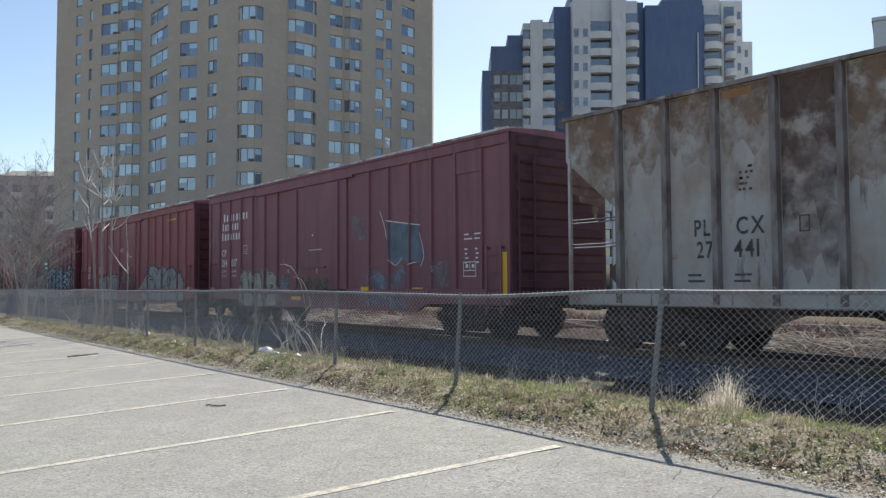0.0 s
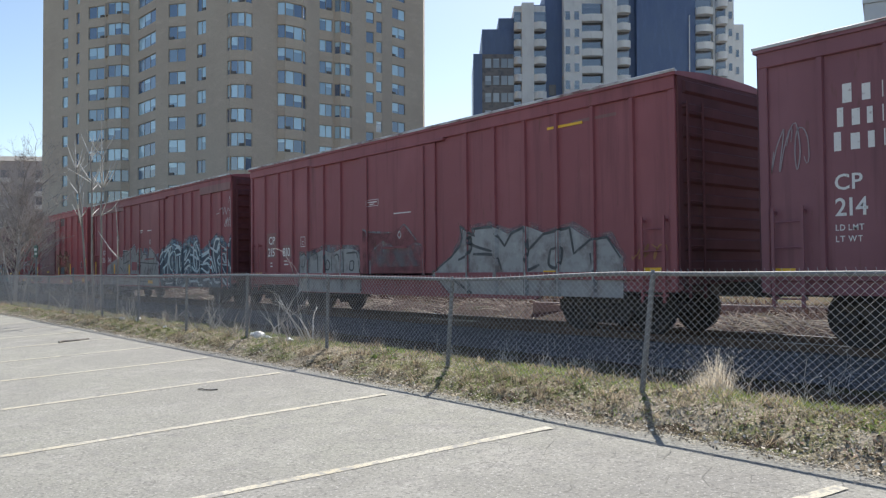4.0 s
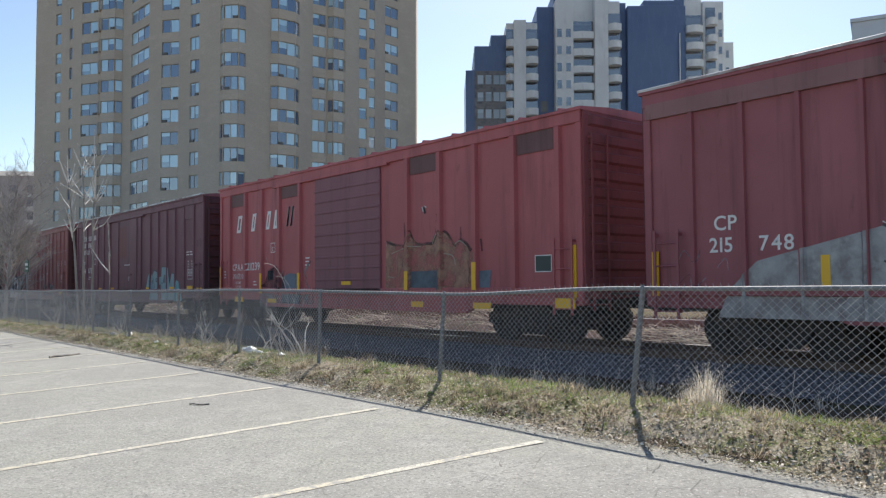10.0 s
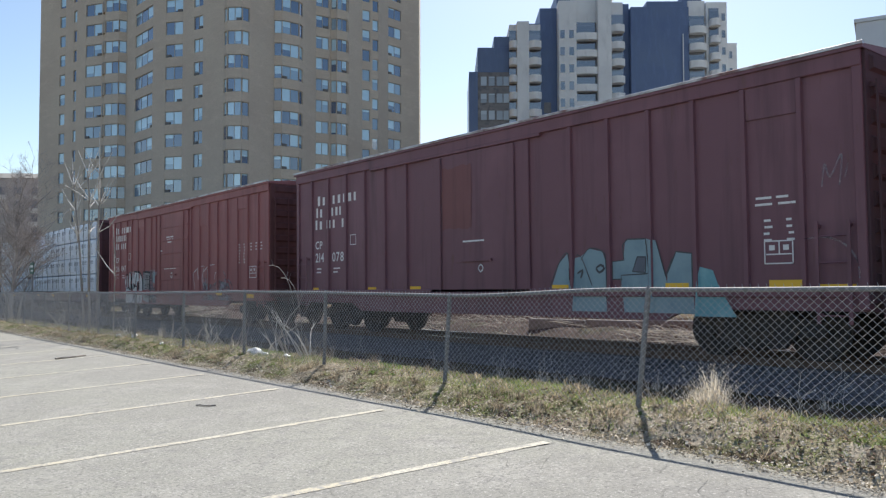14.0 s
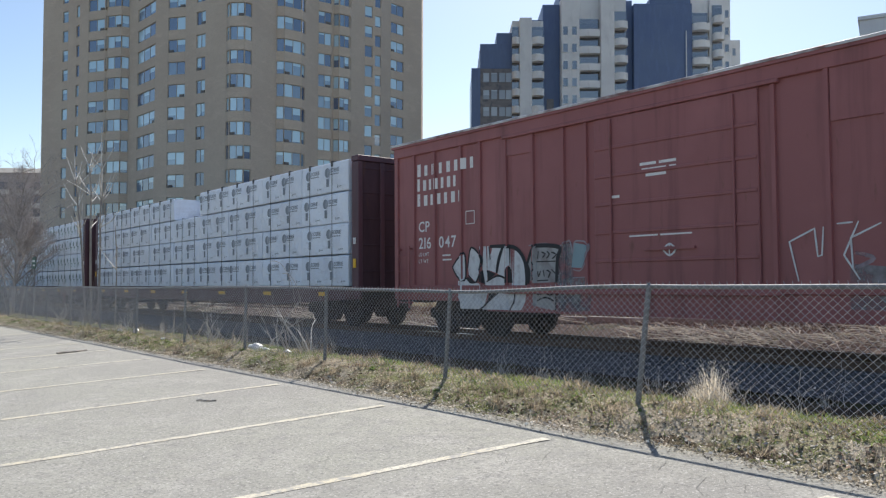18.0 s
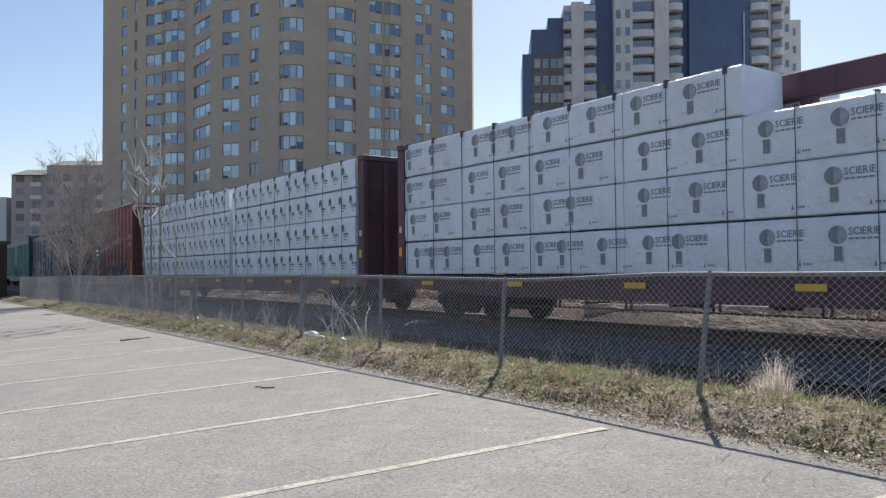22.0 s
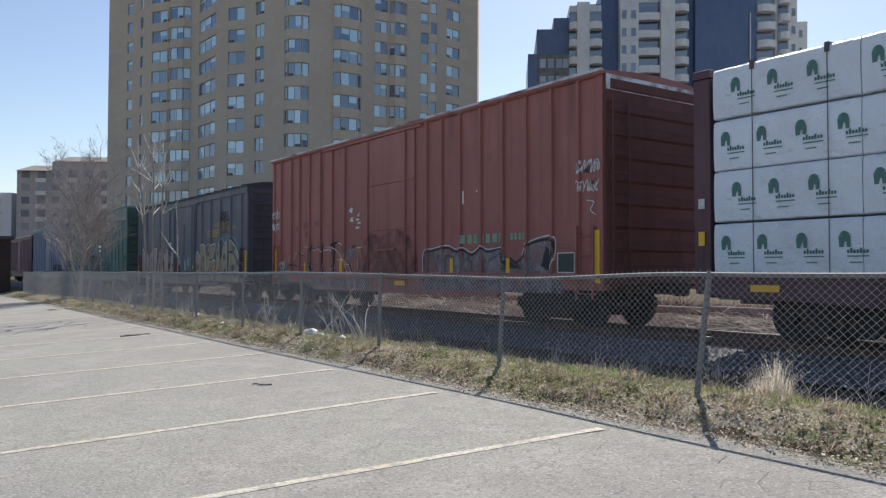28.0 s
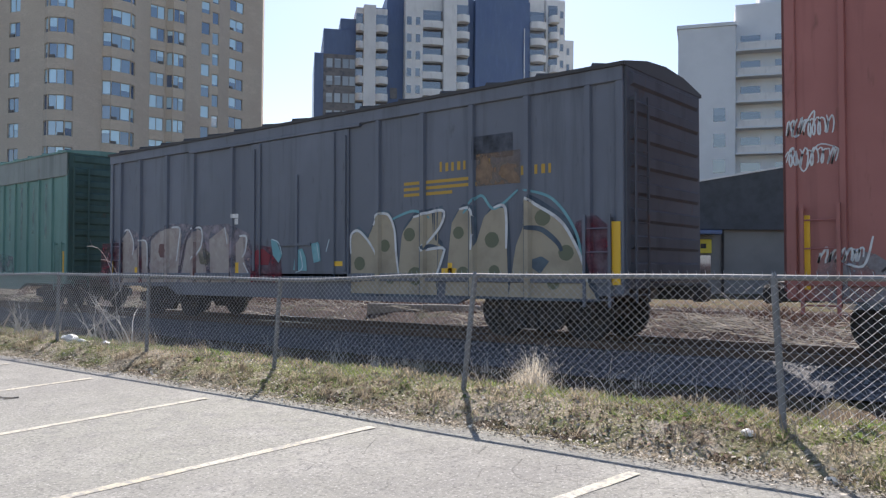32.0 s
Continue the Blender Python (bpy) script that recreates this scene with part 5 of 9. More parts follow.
    for y in (w.y(0) - 0.05, w.y(L) + 0.05):
        m.v += [(a, y, b) for a, b in zip(xs, zs)]
    m.f = [(i, i + 1, 8 + i, 7 + i) for i in range(6)] + [(6, 5, 4, 3, 2, 1, 0), (7, 8, 9, 10, 11, 12, 13), (0, 7, 13, 6)]
    w.part("roof", m, roof, "arched sheet roof", fix=True)
    seam = Mesh()
    for i in range(1, 5):
        p, q = (xs[i], zs[i]), (xs[i + 1], zs[i + 1])
        seam.add([(p[0], -0.03, p[1]), (q[0], -0.03, q[1]), (q[0], 0.03, q[1]), (p[0], 0.03, p[1]), (p[0], 0, p[1] + 0.05), (q[0], 0, q[1] + 0.05)],
                 [(0, 1, 5, 4), (3, 4, 5, 2), (0, 4, 3), (1, 2, 5)])
    seam = seam.data("roof_seam", roof)
    s = 0.5
    while s < L:
        w.part("roof_seam", seam, roof).matrix_basis = pose(0, w.y(s), 0)
        s += 1.05
    if with_glint:
        for sx in (-1, 1):
            x0, x1 = sorted((sx * (H + 0.05), sx * (H + 0.118)))
            lip = Mesh().box(x0, x1, w.y(0) - 0.055, w.y(L) + 0.055, eave - 0.018, eave + 0.006)
            lip.tube((sx * (H + 0.105), w.y(0) - 0.056, eave + 0.012), (sx * (H + 0.105), w.y(L) + 0.056, eave + 0.012), 0.02, 10)
            w.part("eave_flashing", lip, GLINT_METAL, "pale metal lip added along the eave for its sun glint", smooth=False)
    # underframe, brake gear
    m = Mesh().box(-0.2, 0.2, w.y(0.2), w.y(L - 0.2), 0.72, low + 0.01, 0.02)
    for k in range(9):
        y = w.y(3.4 + (L - 6.8) * k / 8)
        m.box(-H + 0.1, H - 0.1, y - 0.05, y + 0.05, low - 0.25, low - 0.001)
    w.part("underframe", m, GRIME)
    m = Mesh().tube((-0.9, w.y(L * 0.42), 0.85), (-0.9, w.y(L * 0.42 + 0.9), 0.85), 0.2, 12)
    w.part("air_reservoir", m, GRIME)
    m = Mesh().tube((-0.95, w.y(L * 0.62), 0.75), (-0.95, w.y(L * 0.62 + 0.45), 0.75), 0.14, 10).tube((-0.95, w.y(L * 0.62), 0.75), (-0.4, w.y(L * 0.2), 0.68), 0.02, 5)
    w.part("brake_cylinder", m, GRIME)
    # ladders, steps, end platform
    ladder(w, 0.22, 0.62, 2.1, side)
    ladder(w, L - 0.67, 0.62, 2.1, side)
    ladder(w, -H + 0.12, 0.7, eave - 0.5, end_mat, on_end=0)
    ladder(w, H - 0.57, 0.7, eave - 0.5, end_mat, on_end=1)
    for y in (w.y(0) - 0.27, w.y(L) + 0.27):
        w.part("end_platform", Mesh().box(-0.9, 0.9, y - 0.15, y + 0.15, low - 0.02, low + 0.02), GRIME)
    m = Mesh()
    wx, wy, wz = 0.55, w.y(L) + 0.22, eave - 1.9
    for k in range(12):
        a, b = 2 * math.pi * k / 12, 2 * math.pi * (k + 1) / 12
        m.tube((wx + 0.26 * math.cos(a), wy, wz + 0.26 * math.sin(a)), (wx + 0.26 * math.cos(b), wy, wz + 0.26 * math.sin(b)), 0.014, 5, caps=False)
    m.box(wx - 0.25, wx + 0.25, wy - 0.01, wy + 0.01, wz - 0.015, wz + 0.015).box(wx - 0.04, wx + 0.04, wy - 0.18, wy, wz - 0.04, wz + 0.04)
    w.part("hand_brake_wheel", m, GRIME)
    running_gear(w, (trucks[0], L - trucks[0]))
    return w


WAGONS = []

# ---- the cars in their order ----
REG = [0.90, 1.80, 2.70, 3.58, 4.48, 5.38, 10.62, 11.52, 12.42, 13.32, 14.22, 15.12]
DOOR = (6.42, 9.70)


def data_block(w, s, z, rows, cols=2, wide=0.22, mat=None):
    r = random.Random(int(s * 100 + z * 10))
    w.bars([(s - c * 0.36 + r.uniform(-.02, .02), z - 0.10 * k, wide * r.uniform(0.55, 0.95), 0.036) for k in range(rows) for c in range(cols)], mat)


# first boxcar, dark maroon
w = boxcar("boxcar", "dark maroon steel boxcar with white lettering and slate blue spray paint", 12.05, 16.06, 4.54, MAROON, REG, DOOR, insets=((0.95, 1.75, 3.75, MAROON),))
WAGONS.append(w)
w.blocks(8, 14.82, 3.52, 0.23, 2.12, skip=())
w.blocks(7, 14.90, 3.19, 0.23, 1.42)
w.blocks(7, 14.95, 2.85, 0.23, 1.62)
w.lettering("CP", 14.95, 2.30, 0.22)
w.lettering("214", 14.95, 1.93, 0.25, wide=0.95)
w.lettering("017", 14.12, 1.93, 0.25, wide=0.95)
w.lettering("LD LMT", 14.95, 1.72, 0.085, wide=0.9)
w.lettering("LT WT", 14.95, 1.56, 0.085, wide=0.9)
w.lettering("202000", 14.10, 1.72, 0.085, wide=0.95)
w.lettering("66000", 14.05, 1.56, 0.085, wide=0.95)
w.frame_box(13.14, 2.34, 0.28, 0.28)
w.lettering("C", 13.05, 2.40, 0.10)
w.frame_box(1.55, 1.42, 0.44, 0.34)
w.bars([(1.52, 1.55, 0.38, 0.02), (1.33, 1.57, 0.02, 0.17), (1.47, 1.62, 0.09, 0.08), (1.26, 1.62, 0.09, 0.08)])
data_block(w, 1.52, 2.35, 2, 2, 0.3)
data_block(w, 1.5, 2.02, 4, 2, 0.12)
w.bars([(8.55, 2.27, 0.78, 0.022), (8.35, 2.68, 0.06, 0.06)])
w.strokes([[(8.12, 1.67), (8.07, 1.73), (8.02, 1.67), (8.07, 1.61), (8.12, 1.67)]], 0.022, WHITES)
w.plates([(0.20, 0.98, 0.13, 0.95), (5.7, 1.10, 0.35, 0.10), (3.5, 1.08, 0.42, 0.10), (15.9, 1.08, 0.35, 0.11), (9.6, 0.82, 0.55, 0.10)])
rnd = random.Random(5)
zz = lambda k, a, s: a + 0.10 * noise.noise((s * 2.3, k, 0)) + 0.05 * noise.noise((s * 7.0, k, 3))
w.shape([(4.59, 2.87), (3.80, 2.76), (3.15, 2.69), (3.19, 2.33), (3.01, 1.98), (3.16, 1.77), (3.63, 1.78), (3.93, 1.87), (4.23, 1.74), (4.48, 1.89), (4.53, 2.32)], SKYB, 0.0085)
w.shape([(6.32, 3.09), (5.81, 3.20), (5.42, 2.88), (5.53, 2.46), (6.14, 2.45)], THIN_GREY, 0.0080)
w.shape([(5.46, 1.41), (5.25, 1.79), (4.62, 1.40), (4.62, 0.74), (5.45, 0.73)], MIST_ICE, 0.0082)
w.shape([(4.47, 1.43), (3.89, 1.73), (3.74, 1.50), (3.73, 0.68), (4.46, 0.67)], MIST_ICE, 0.0084)
w.shape([(2.74, 1.81), (2.09, 1.77), (1.98, 1.04), (2.61, 1.04)], THIN_GREY, 0.0080)
w.strokes([[(4.64, 2.90), (4.04, 2.81), (3.15, 2.69)], [(4.90, 3.16), (4.69, 2.79), (4.58, 2.41)], [(3.19, 2.51), (3.01, 1.98), (3.14, 1.69)], [(4.48, 1.89), (4.18, 1.74), (3.89, 1.93)], [(3.60, 1.75), (3.32, 1.80)]], 0.028, WHITES, 0.0130)
w.strokes([[(6.20, 2.86), (6.23, 2.52), (5.80, 2.47), (5.53, 2.63)], [(5.98, 3.09), (5.80, 2.65)], [(3.56, 2.91), (3.33, 3.01), (3.24, 2.78)], [(6.08, 1.96), (5.87, 1.47), (5.95, 1.14)], [(5.22, 1.88), (5.33, 1.47), (4.78, 1.52), (4.57, 1.20)], [(4.42, 1.51), (3.93, 1.73), (3.79, 1.56)], [(3.19, 1.66), (3.23, 1.31)]], 0.030, MIST_PINK, 0.0135)
w.strokes([[(2.59, 2.05), (2.65, 1.57), (2.57, 1.17)], [(2.32, 1.90), (2.48, 1.62)], [(2.79, 1.60), (2.27, 1.77)], [(2.11, 1.59), (2.31, 1.20), (2.06, 1.30)]], 0.035, MIST_PINK, 0.0135)
w.haze([(13.42, 1.03), (13.34, 1.49), (13.23, 1.67), (13.06, 1.79), (12.87, 1.66), (12.77, 1.62), (12.58, 1.79), (12.42, 1.68), (12.31, 1.49), (12.20, 1.64), (12.02, 1.69), (11.81, 1.55), (11.66, 1.80), (11.53, 1.87), (11.39, 1.77), (11.23, 1.62), (10.96, 1.64), (10.72, 1.55), (10.54, 1.28), (10.47, 1.04), (10.23, 0.62), (13.15, 0.55), (13.56, 0.64)], THIN_GREY)
w.shape([(13.42, 1.03), (13.34, 1.49), (13.23, 1.67), (13.06, 1.79), (12.87, 1.66), (12.77, 1.62), (12.58, 1.79), (12.42, 1.68), (12.31, 1.49), (12.20, 1.64), (12.02, 1.69), (11.81, 1.55), (11.66, 1.80), (11.53, 1.87), (11.39, 1.77), (11.23, 1.62), (10.96, 1.64), (10.72, 1.55), (10.54, 1.28), (10.47, 1.04), (10.23, 0.62), (13.15, 0.55), (13.56, 0.64)], MIST_CREAM)
w.shape([(13.19, 1.63), (13.01, 1.75), (12.85, 1.50), (12.78, 1.13), (12.67, 0.59), (13.08, 0.58), (13.14, 1.13)], CREAM, 0.0092)
w.shape([(12.70, 1.62), (12.56, 1.75), (12.40, 1.61), (12.43, 1.03), (12.49, 0.59), (12.63, 0.59), (12.64, 1.13)], CREAM, 0.0092)
w.shape([(12.27, 1.55), (12.04, 1.65), (11.81, 1.49), (11.78, 1.03), (11.72, 0.61), (12.26, 0.60)], CREAM, 0.0092)
w.shape([(11.70, 1.66), (11.53, 1.83), (11.53, 1.03), (11.55, 0.61), (11.68, 0.61)], CREAM, 0.0092)
w.shape([(11.39, 1.75), (11.20, 1.56), (10.98, 1.61), (10.74, 1.51), (10.60, 1.23), (10.53, 1.02), (10.79, 0.63), (11.35, 0.62)], CREAM, 0.0092)
w.strokes([[(13.29, 1.54), (13.25, 1.03), (13.10, 0.58)], [(12.75, 1.47), (12.69, 1.03)], [(12.34, 1.51), (12.35, 1.03), (12.31, 0.60)], [(11.75, 1.03), (11.68, 0.75)], [(11.17, 0.98), (11.21, 0.62)], [(10.73, 1.02), (10.68, 0.63)]], 0.07, MIST_DARK, 0.0125)
# brown stroke painted as the dark shadow at the post
w.strokes([[(11.47, 1.77), (11.47, 1.12)]], 0.10, PATCH, 0.0120)
w.strokes([[(13.38, 1.74), (13.16, 1.84), (12.87, 1.66)], [(12.77, 1.62), (12.58, 1.81), (12.40, 1.72)], [(12.15, 1.31), (12.07, 1.23), (12.12, 1.12)], [(12.77, 1.90), (12.70, 1.97)], [(11.71, 1.58), (11.53, 1.89)]], 0.05, MIST_PINK, 0.0130)
w.shape([(11.11, 1.32), (10.90, 1.31), (10.90, 1.15), (11.12, 1.15)], SILVERDARK, 0.0135)
w.strokes([[(11.11, 1.32), (10.89, 1.31), (10.89, 1.15), (11.09, 1.14)]], 0.022, WHITES, 0.0150, hard=True)
w.shape([(10.46, 1.57), (9.84, 1.58), (9.84, 1.09), (10.45, 1.07)], MIST_ICE)
w.lettering("R", 9.95, 1.64, 0.10)
for mid_s in (9.0, 8.55, 8.05, 7.6):
    w.shape([(mid_s + 0.24 * math.cos(0.5 * k + 0.07), 1.32 + 0.19 * math.sin(0.5 * k + 0.07)) for k in range(12)], MIST_OLIVE, 0.008 + 0.0006 * mid_s)
w.strokes(scribble(rnd, 15.85, 15.3, 2.6, 3.4, 4), 0.02, PINKG)

# second boxcar, oxide red
w = boxcar("boxcar", "oxide red boxcar with white stencilled numbers and silver graffiti", 29.60, 16.10, 4.53, OXIDE, REG, DOOR, clean_chord=OXIDE)
WAGONS.append(w)
for s, t in ((14.95, "CP"),):
    w.bars([(15.02, 1.62, 0.62, 0.78)], BAND, "stencil_patch")
    w.bars([(13.98, 1.60, 0.72, 0.40)], BAND, "stencil_patch")
    w.lettering("CP", 14.88, 2.05, 0.24)
    w.lettering("215", 14.94, 1.68, 0.25)
    w.lettering("810", 13.97, 1.67, 0.25)
w.frame_box(12.86, 1.92, 0.27, 0.30)
w.lettering("C", 12.78, 1.98, 0.11)
data_block(w, 14.8, 1.45, 2, 1, 0.18)
data_block(w, 13.9, 1.5, 2, 1, 0.3)
w.frame_box(9.32, 2.86, 0.56, 0.17, 0.012)
w.bars([(9.26, 2.95, 0.44, 0.03), (9.16, 2.90, 0.2, 0.025), (8.1, 2.60, 0.7, 0.026)])
w.strokes([[(7.93, 2.08), (7.86, 2.17), (7.79, 2.08), (7.86, 1.99), (7.93, 2.08)]], 0.026, WHITES)
w.plates([(15.75, 1.0, 0.38, 0.17), (0.72, 1.05, 0.38, 0.17), (3.1, 1.08, 0.35, 0.10), (2.95, 3.95, 0.9, 0.05)])
w.bars([(2.3, 3.98, 1.05, 0.06)], BAND, "pale_strip")
w.haze([(13.0, 0.62), (12.92, 1.16), (12.89, 1.69), (12.65, 1.71), (12.38, 1.52), (12.34, 1.67), (11.93, 1.72), (11.58, 1.82), (11.17, 1.69), (10.59, 1.80), (10.11, 1.80), (9.82, 1.74), (9.69, 1.45), (9.63, 0.62)], THIN_GREY)
w.shape([(13.0, 0.62), (12.92, 1.16), (12.89, 1.69), (12.65, 1.71), (12.38, 1.52), (12.34, 1.67), (11.93, 1.72), (11.58, 1.82), (11.17, 1.69), (10.59, 1.80), (10.11, 1.80), (9.82, 1.74), (9.69, 1.45), (9.63, 0.62)], SILVER)
w.shape([(12.95, 1.55), (12.9, 1.78), (12.3, 1.78), (11.5, 1.95), (10.5, 1.92), (9.7, 1.88), (9.6, 1.5)], MIST_GREY, 0.0075)
w.strokes([[(12.30, 1.64), (11.93, 1.69), (11.87, 1.18)], [(11.48, 1.67), (11.45, 1.18)], [(11.14, 1.63), (11.11, 1.2)], [(10.97, 1.62), (10.78, 1.64), (10.66, 1.17)], [(10.53, 1.74), (10.51, 1.17)], [(10.35, 1.68), (9.88, 1.69), (9.82, 1.55)], [(9.77, 1.47), (9.66, 1.16)]], 0.05, SILVERDARK)
w.strokes([[(12.85, 1.66), (12.61, 1.7), (12.65, 1.35), (12.85, 1.35)], [(11.44, 1.38), (11.34, 1.52), (11.21, 1.38), (11.31, 1.24), (11.45, 1.27)], [(10.17, 1.46), (10.0, 1.46), (10.03, 1.24), (10.2, 1.25), (10.17, 1.46)]], 0.045, SILVERDARK)
w.shape([(12.1, 1.5), (12.3, 1.85), (11.6, 1.9), (11.65, 1.62)], THIN_DARK, 0.0115)
w.shape([(9.5, 1.15), (9.5, 2.28), (9.29, 2.21), (8.16, 2.14), (7.68, 2.34), (7.17, 1.92), (6.93, 1.6), (6.9, 1.15)], THIN_DARK)
w.shape([(9.1, 1.3), (9.08, 1.69), (8.55, 1.94), (7.9, 1.75), (7.45, 1.83), (7.0, 1.8), (7.0, 1.3)], THIN_GREY, 0.0105)
w.strokes([[(9.5, 2.28), (9.32, 2.21), (9.29, 1.93)], [(9.29, 2.21), (8.68, 2.17), (8.16, 2.14)], [(7.86, 2.01), (7.68, 2.32), (7.17, 1.92)], [(7.45, 1.73), (7.34, 1.83), (7.01, 1.81), (6.93, 1.61)], [(9.08, 1.69), (8.55, 1.94), (8.55, 1.67)], [(8.23, 1.82), (7.92, 1.75)]], 0.05, MIST_GREY, 0.013)
w.bars([(9.2, 1.12, 0.08, 0.35)], PINKG, "worn_plate")
w.bars([(6.95, 1.1, 0.09, 0.38)], PINKG, "worn_plate")
w.haze([(6.57, 1.1), (6.29, 1.32), (5.95, 1.5), (5.63, 1.74), (5.56, 1.92), (5.63, 2.18), (5.41, 2.07), (5.15, 1.94), (5.23, 2.10), (4.6, 2.14), (4.1, 1.95), (3.6, 2.1), (3.0, 1.9), (2.4, 2.02), (1.9, 1.75), (1.5, 1.8), (1.15, 1.4), (1.15, 0.68), (6.0, 0.68)], THIN_GREY)
w.shape([(6.57, 1.1), (6.29, 1.32), (5.95, 1.5), (5.63, 1.74), (5.56, 1.92), (5.63, 2.18), (5.41, 2.07), (5.15, 1.94), (5.23, 2.10), (4.6, 2.14), (4.1, 1.95), (3.6, 2.1), (3.0, 1.9), (2.4, 2.02), (1.9, 1.75), (1.5, 1.8), (1.15, 1.4), (1.15, 0.68), (6.0, 0.68)], SILVER)
w.strokes([[(6.57, 1.16), (6.29, 1.32), (5.95, 1.5), (5.63, 1.74), (5.56, 1.92), (5.63, 2.18), (5.41, 2.07), (5.15, 1.94), (5.23, 2.1), (4.6, 2.12), (4.2, 1.7), (4.0, 1.95), (3.6, 2.08), (3.5, 1.6), (3.1, 1.9), (2.4, 2.0), (2.3, 1.5), (1.9, 1.75), (1.5, 1.78), (1.2, 1.4)]], 0.055, SILVERDARK, hard=True)
w.strokes([[(5.7, 1.43), (5.37, 1.55), (5.24, 1.72), (5.36, 1.84), (5.26, 1.93), (5.21, 1.75), (4.6, 1.6)], [(5.2, 1.55), (4.5, 1.5), (4.3, 1.2)], [(5.87, 0.99), (5.46, 0.79), (5.25, 0.7)], [(3.5, 1.6), (3.6, 1.2), (3.2, 1.3)], [(2.9, 1.6), (2.6, 1.6), (2.7, 1.25), (2.95, 1.3), (2.9, 1.6)], [(1.9, 1.5), (1.8, 1.15)]], 0.065, SILVERDARK)
w.strokes(scribble(rnd, 0.85, 0.25, 1.35, 1.65, 5), 0.03, OCHRE)

# third boxcar, oxide red with a pale band under the eave
w = boxcar("boxcar", "oxide red boxcar with mauve band and large silver and navy graffiti", 47.18, 16.04, 4.54, OXIDE, REG, DOOR)
WAGONS.append(w)
for a, b in ((0.05, 2.70), (11.52, 15.98)):
    m = Mesh().box(-w.half - 0.068, -w.half, w.y(a), w.y(b), 4.03, 4.29)
    w.part("eave_band", m, BAND, "mauve painted band")
w.lettering("CP", 14.74, 2.05, 0.23)
w.lettering("215", 14.83, 1.70, 0.23)
w.lettering("748", 13.98, 1.70, 0.23)
w.plates([(15.9, 1.0, 0.13, 0.75), (13.05, 1.05, 0.13, 0.55), (10.75, 1.12, 0.13, 0.45), (8.25, 0.75, 0.55, 0.13)])
w.bars([(9.35, 2.98, 0.45, 0.05), (9.2, 2.9, 0.2, 0.04), (8.35, 2.95, 0.5, 0.04)])
w.strokes([[(8.1, 2.5), (8.0, 2.6), (7.9, 2.5), (8.0, 2.4), (8.1, 2.5)], [(8.0, 2.42), (8.0, 2.58)]], 0.03, WHITES)
w.shape([(14.7, 0.66), (14.5, 1.1), (14.03, 1.54), (12.20, 1.97), (11.92, 1.78), (11.52, 2.20), (11.06, 2.20), (10.64, 2.21), (10.15, 2.41), (9.91, 2.22), (9.89, 2.03), (9.50, 2.25), (9.07, 2.24), (8.89, 2.03), (8.48, 2.02), (8.39, 1.74), (8.24, 1.80), (8.11, 2.20), (7.99, 2.24), (7.42, 1.99), (7.25, 1.70), (6.9, 1.62), (6.9, 0.66)], SILVER)
w.shape([(8.91, 2.03), (8.72, 2.28), (8.25, 2.20), (8.24, 1.78), (8.39, 1.72), (8.48, 2.02)], MIST_ICE, 0.0076)
w.shape([(7.44, 1.97), (7.01, 1.99), (6.57, 1.98), (6.58, 1.57), (7.25, 1.67)], MIST_ICE, 0.0076)
w.strokes([[(12.20, 1.99), (11.92, 1.80), (11.54, 2.16), (11.06, 2.18), (11.24, 1.94), (10.64, 2.19), (10.50, 2.26), (10.15, 2.40), (9.93, 2.24), (9.91, 1.99), (9.50, 2.06)], [(9.50, 2.23), (9.09, 2.22), (9.06, 1.78), (8.87, 1.99), (8.49, 1.98), (8.41, 1.72), (8.24, 1.77), (8.11, 2.18), (8.00, 2.23), (7.82, 2.16), (7.44, 1.97), (7.34, 1.84)]], 0.045, SILVERDARK, 0.0140, hard=True)
w.strokes([[(12.20, 2.03), (11.92, 1.85), (11.54, 2.21), (11.06, 2.22)], [(10.64, 2.23), (10.15, 2.44), (9.91, 2.28)], [(9.50, 2.27), (9.07, 2.25)], [(8.11, 2.22), (7.99, 2.26), (7.42, 2.00)]], 0.020, WHITES, 0.0145, hard=True)
w.strokes([[(7.44, 1.94), (7.63, 1.48), (7.82, 1.13)], [(8.23, 1.75), (8.20, 1.45), (8.31, 1.13)], [(7.30, 1.50), (7.44, 1.17)], [(11.50, 2.20), (11.50, 1.62)], [(11.66, 1.59), (10.62, 1.78)], [(12.20, 1.49), (11.63, 1.27), (11.53, 1.50)], [(10.87, 1.56), (11.19, 1.14)], [(9.57, 1.58), (9.10, 1.50), (9.57, 1.28)], [(9.50, 2.04), (9.50, 1.77)], [(9.49, 1.65), (6.95, 1.55)], [(8.48, 1.46), (8.69, 1.20)], [(9.96, 1.31), (10.10, 1.14)]], 0.045, SILVERDARK, 0.0142, hard=True)
w.shape([(9.50, 2.10), (9.25, 2.01), (9.24, 1.66), (9.51, 1.65)], MIST_DARK, 0.0125)
w.shape([(7.93, 1.45), (7.83, 1.41), (7.87, 1.19), (7.95, 1.23)], SILVERDARK, 0.0125)
w.shape([(9.59, 1.53), (9.14, 1.50), (9.57, 1.28)], SILVERDARK, 0.0125)
w.shape([(10.49, 1.69), (9.77, 1.66), (9.81, 1.30), (10.50, 1.30)], OXIDE, 0.0150)
w.strokes([[(10.49, 1.69), (10.50, 1.30), (9.79, 1.30), (9.76, 1.66)]], 0.020, PINKG, 0.0160, hard=True)
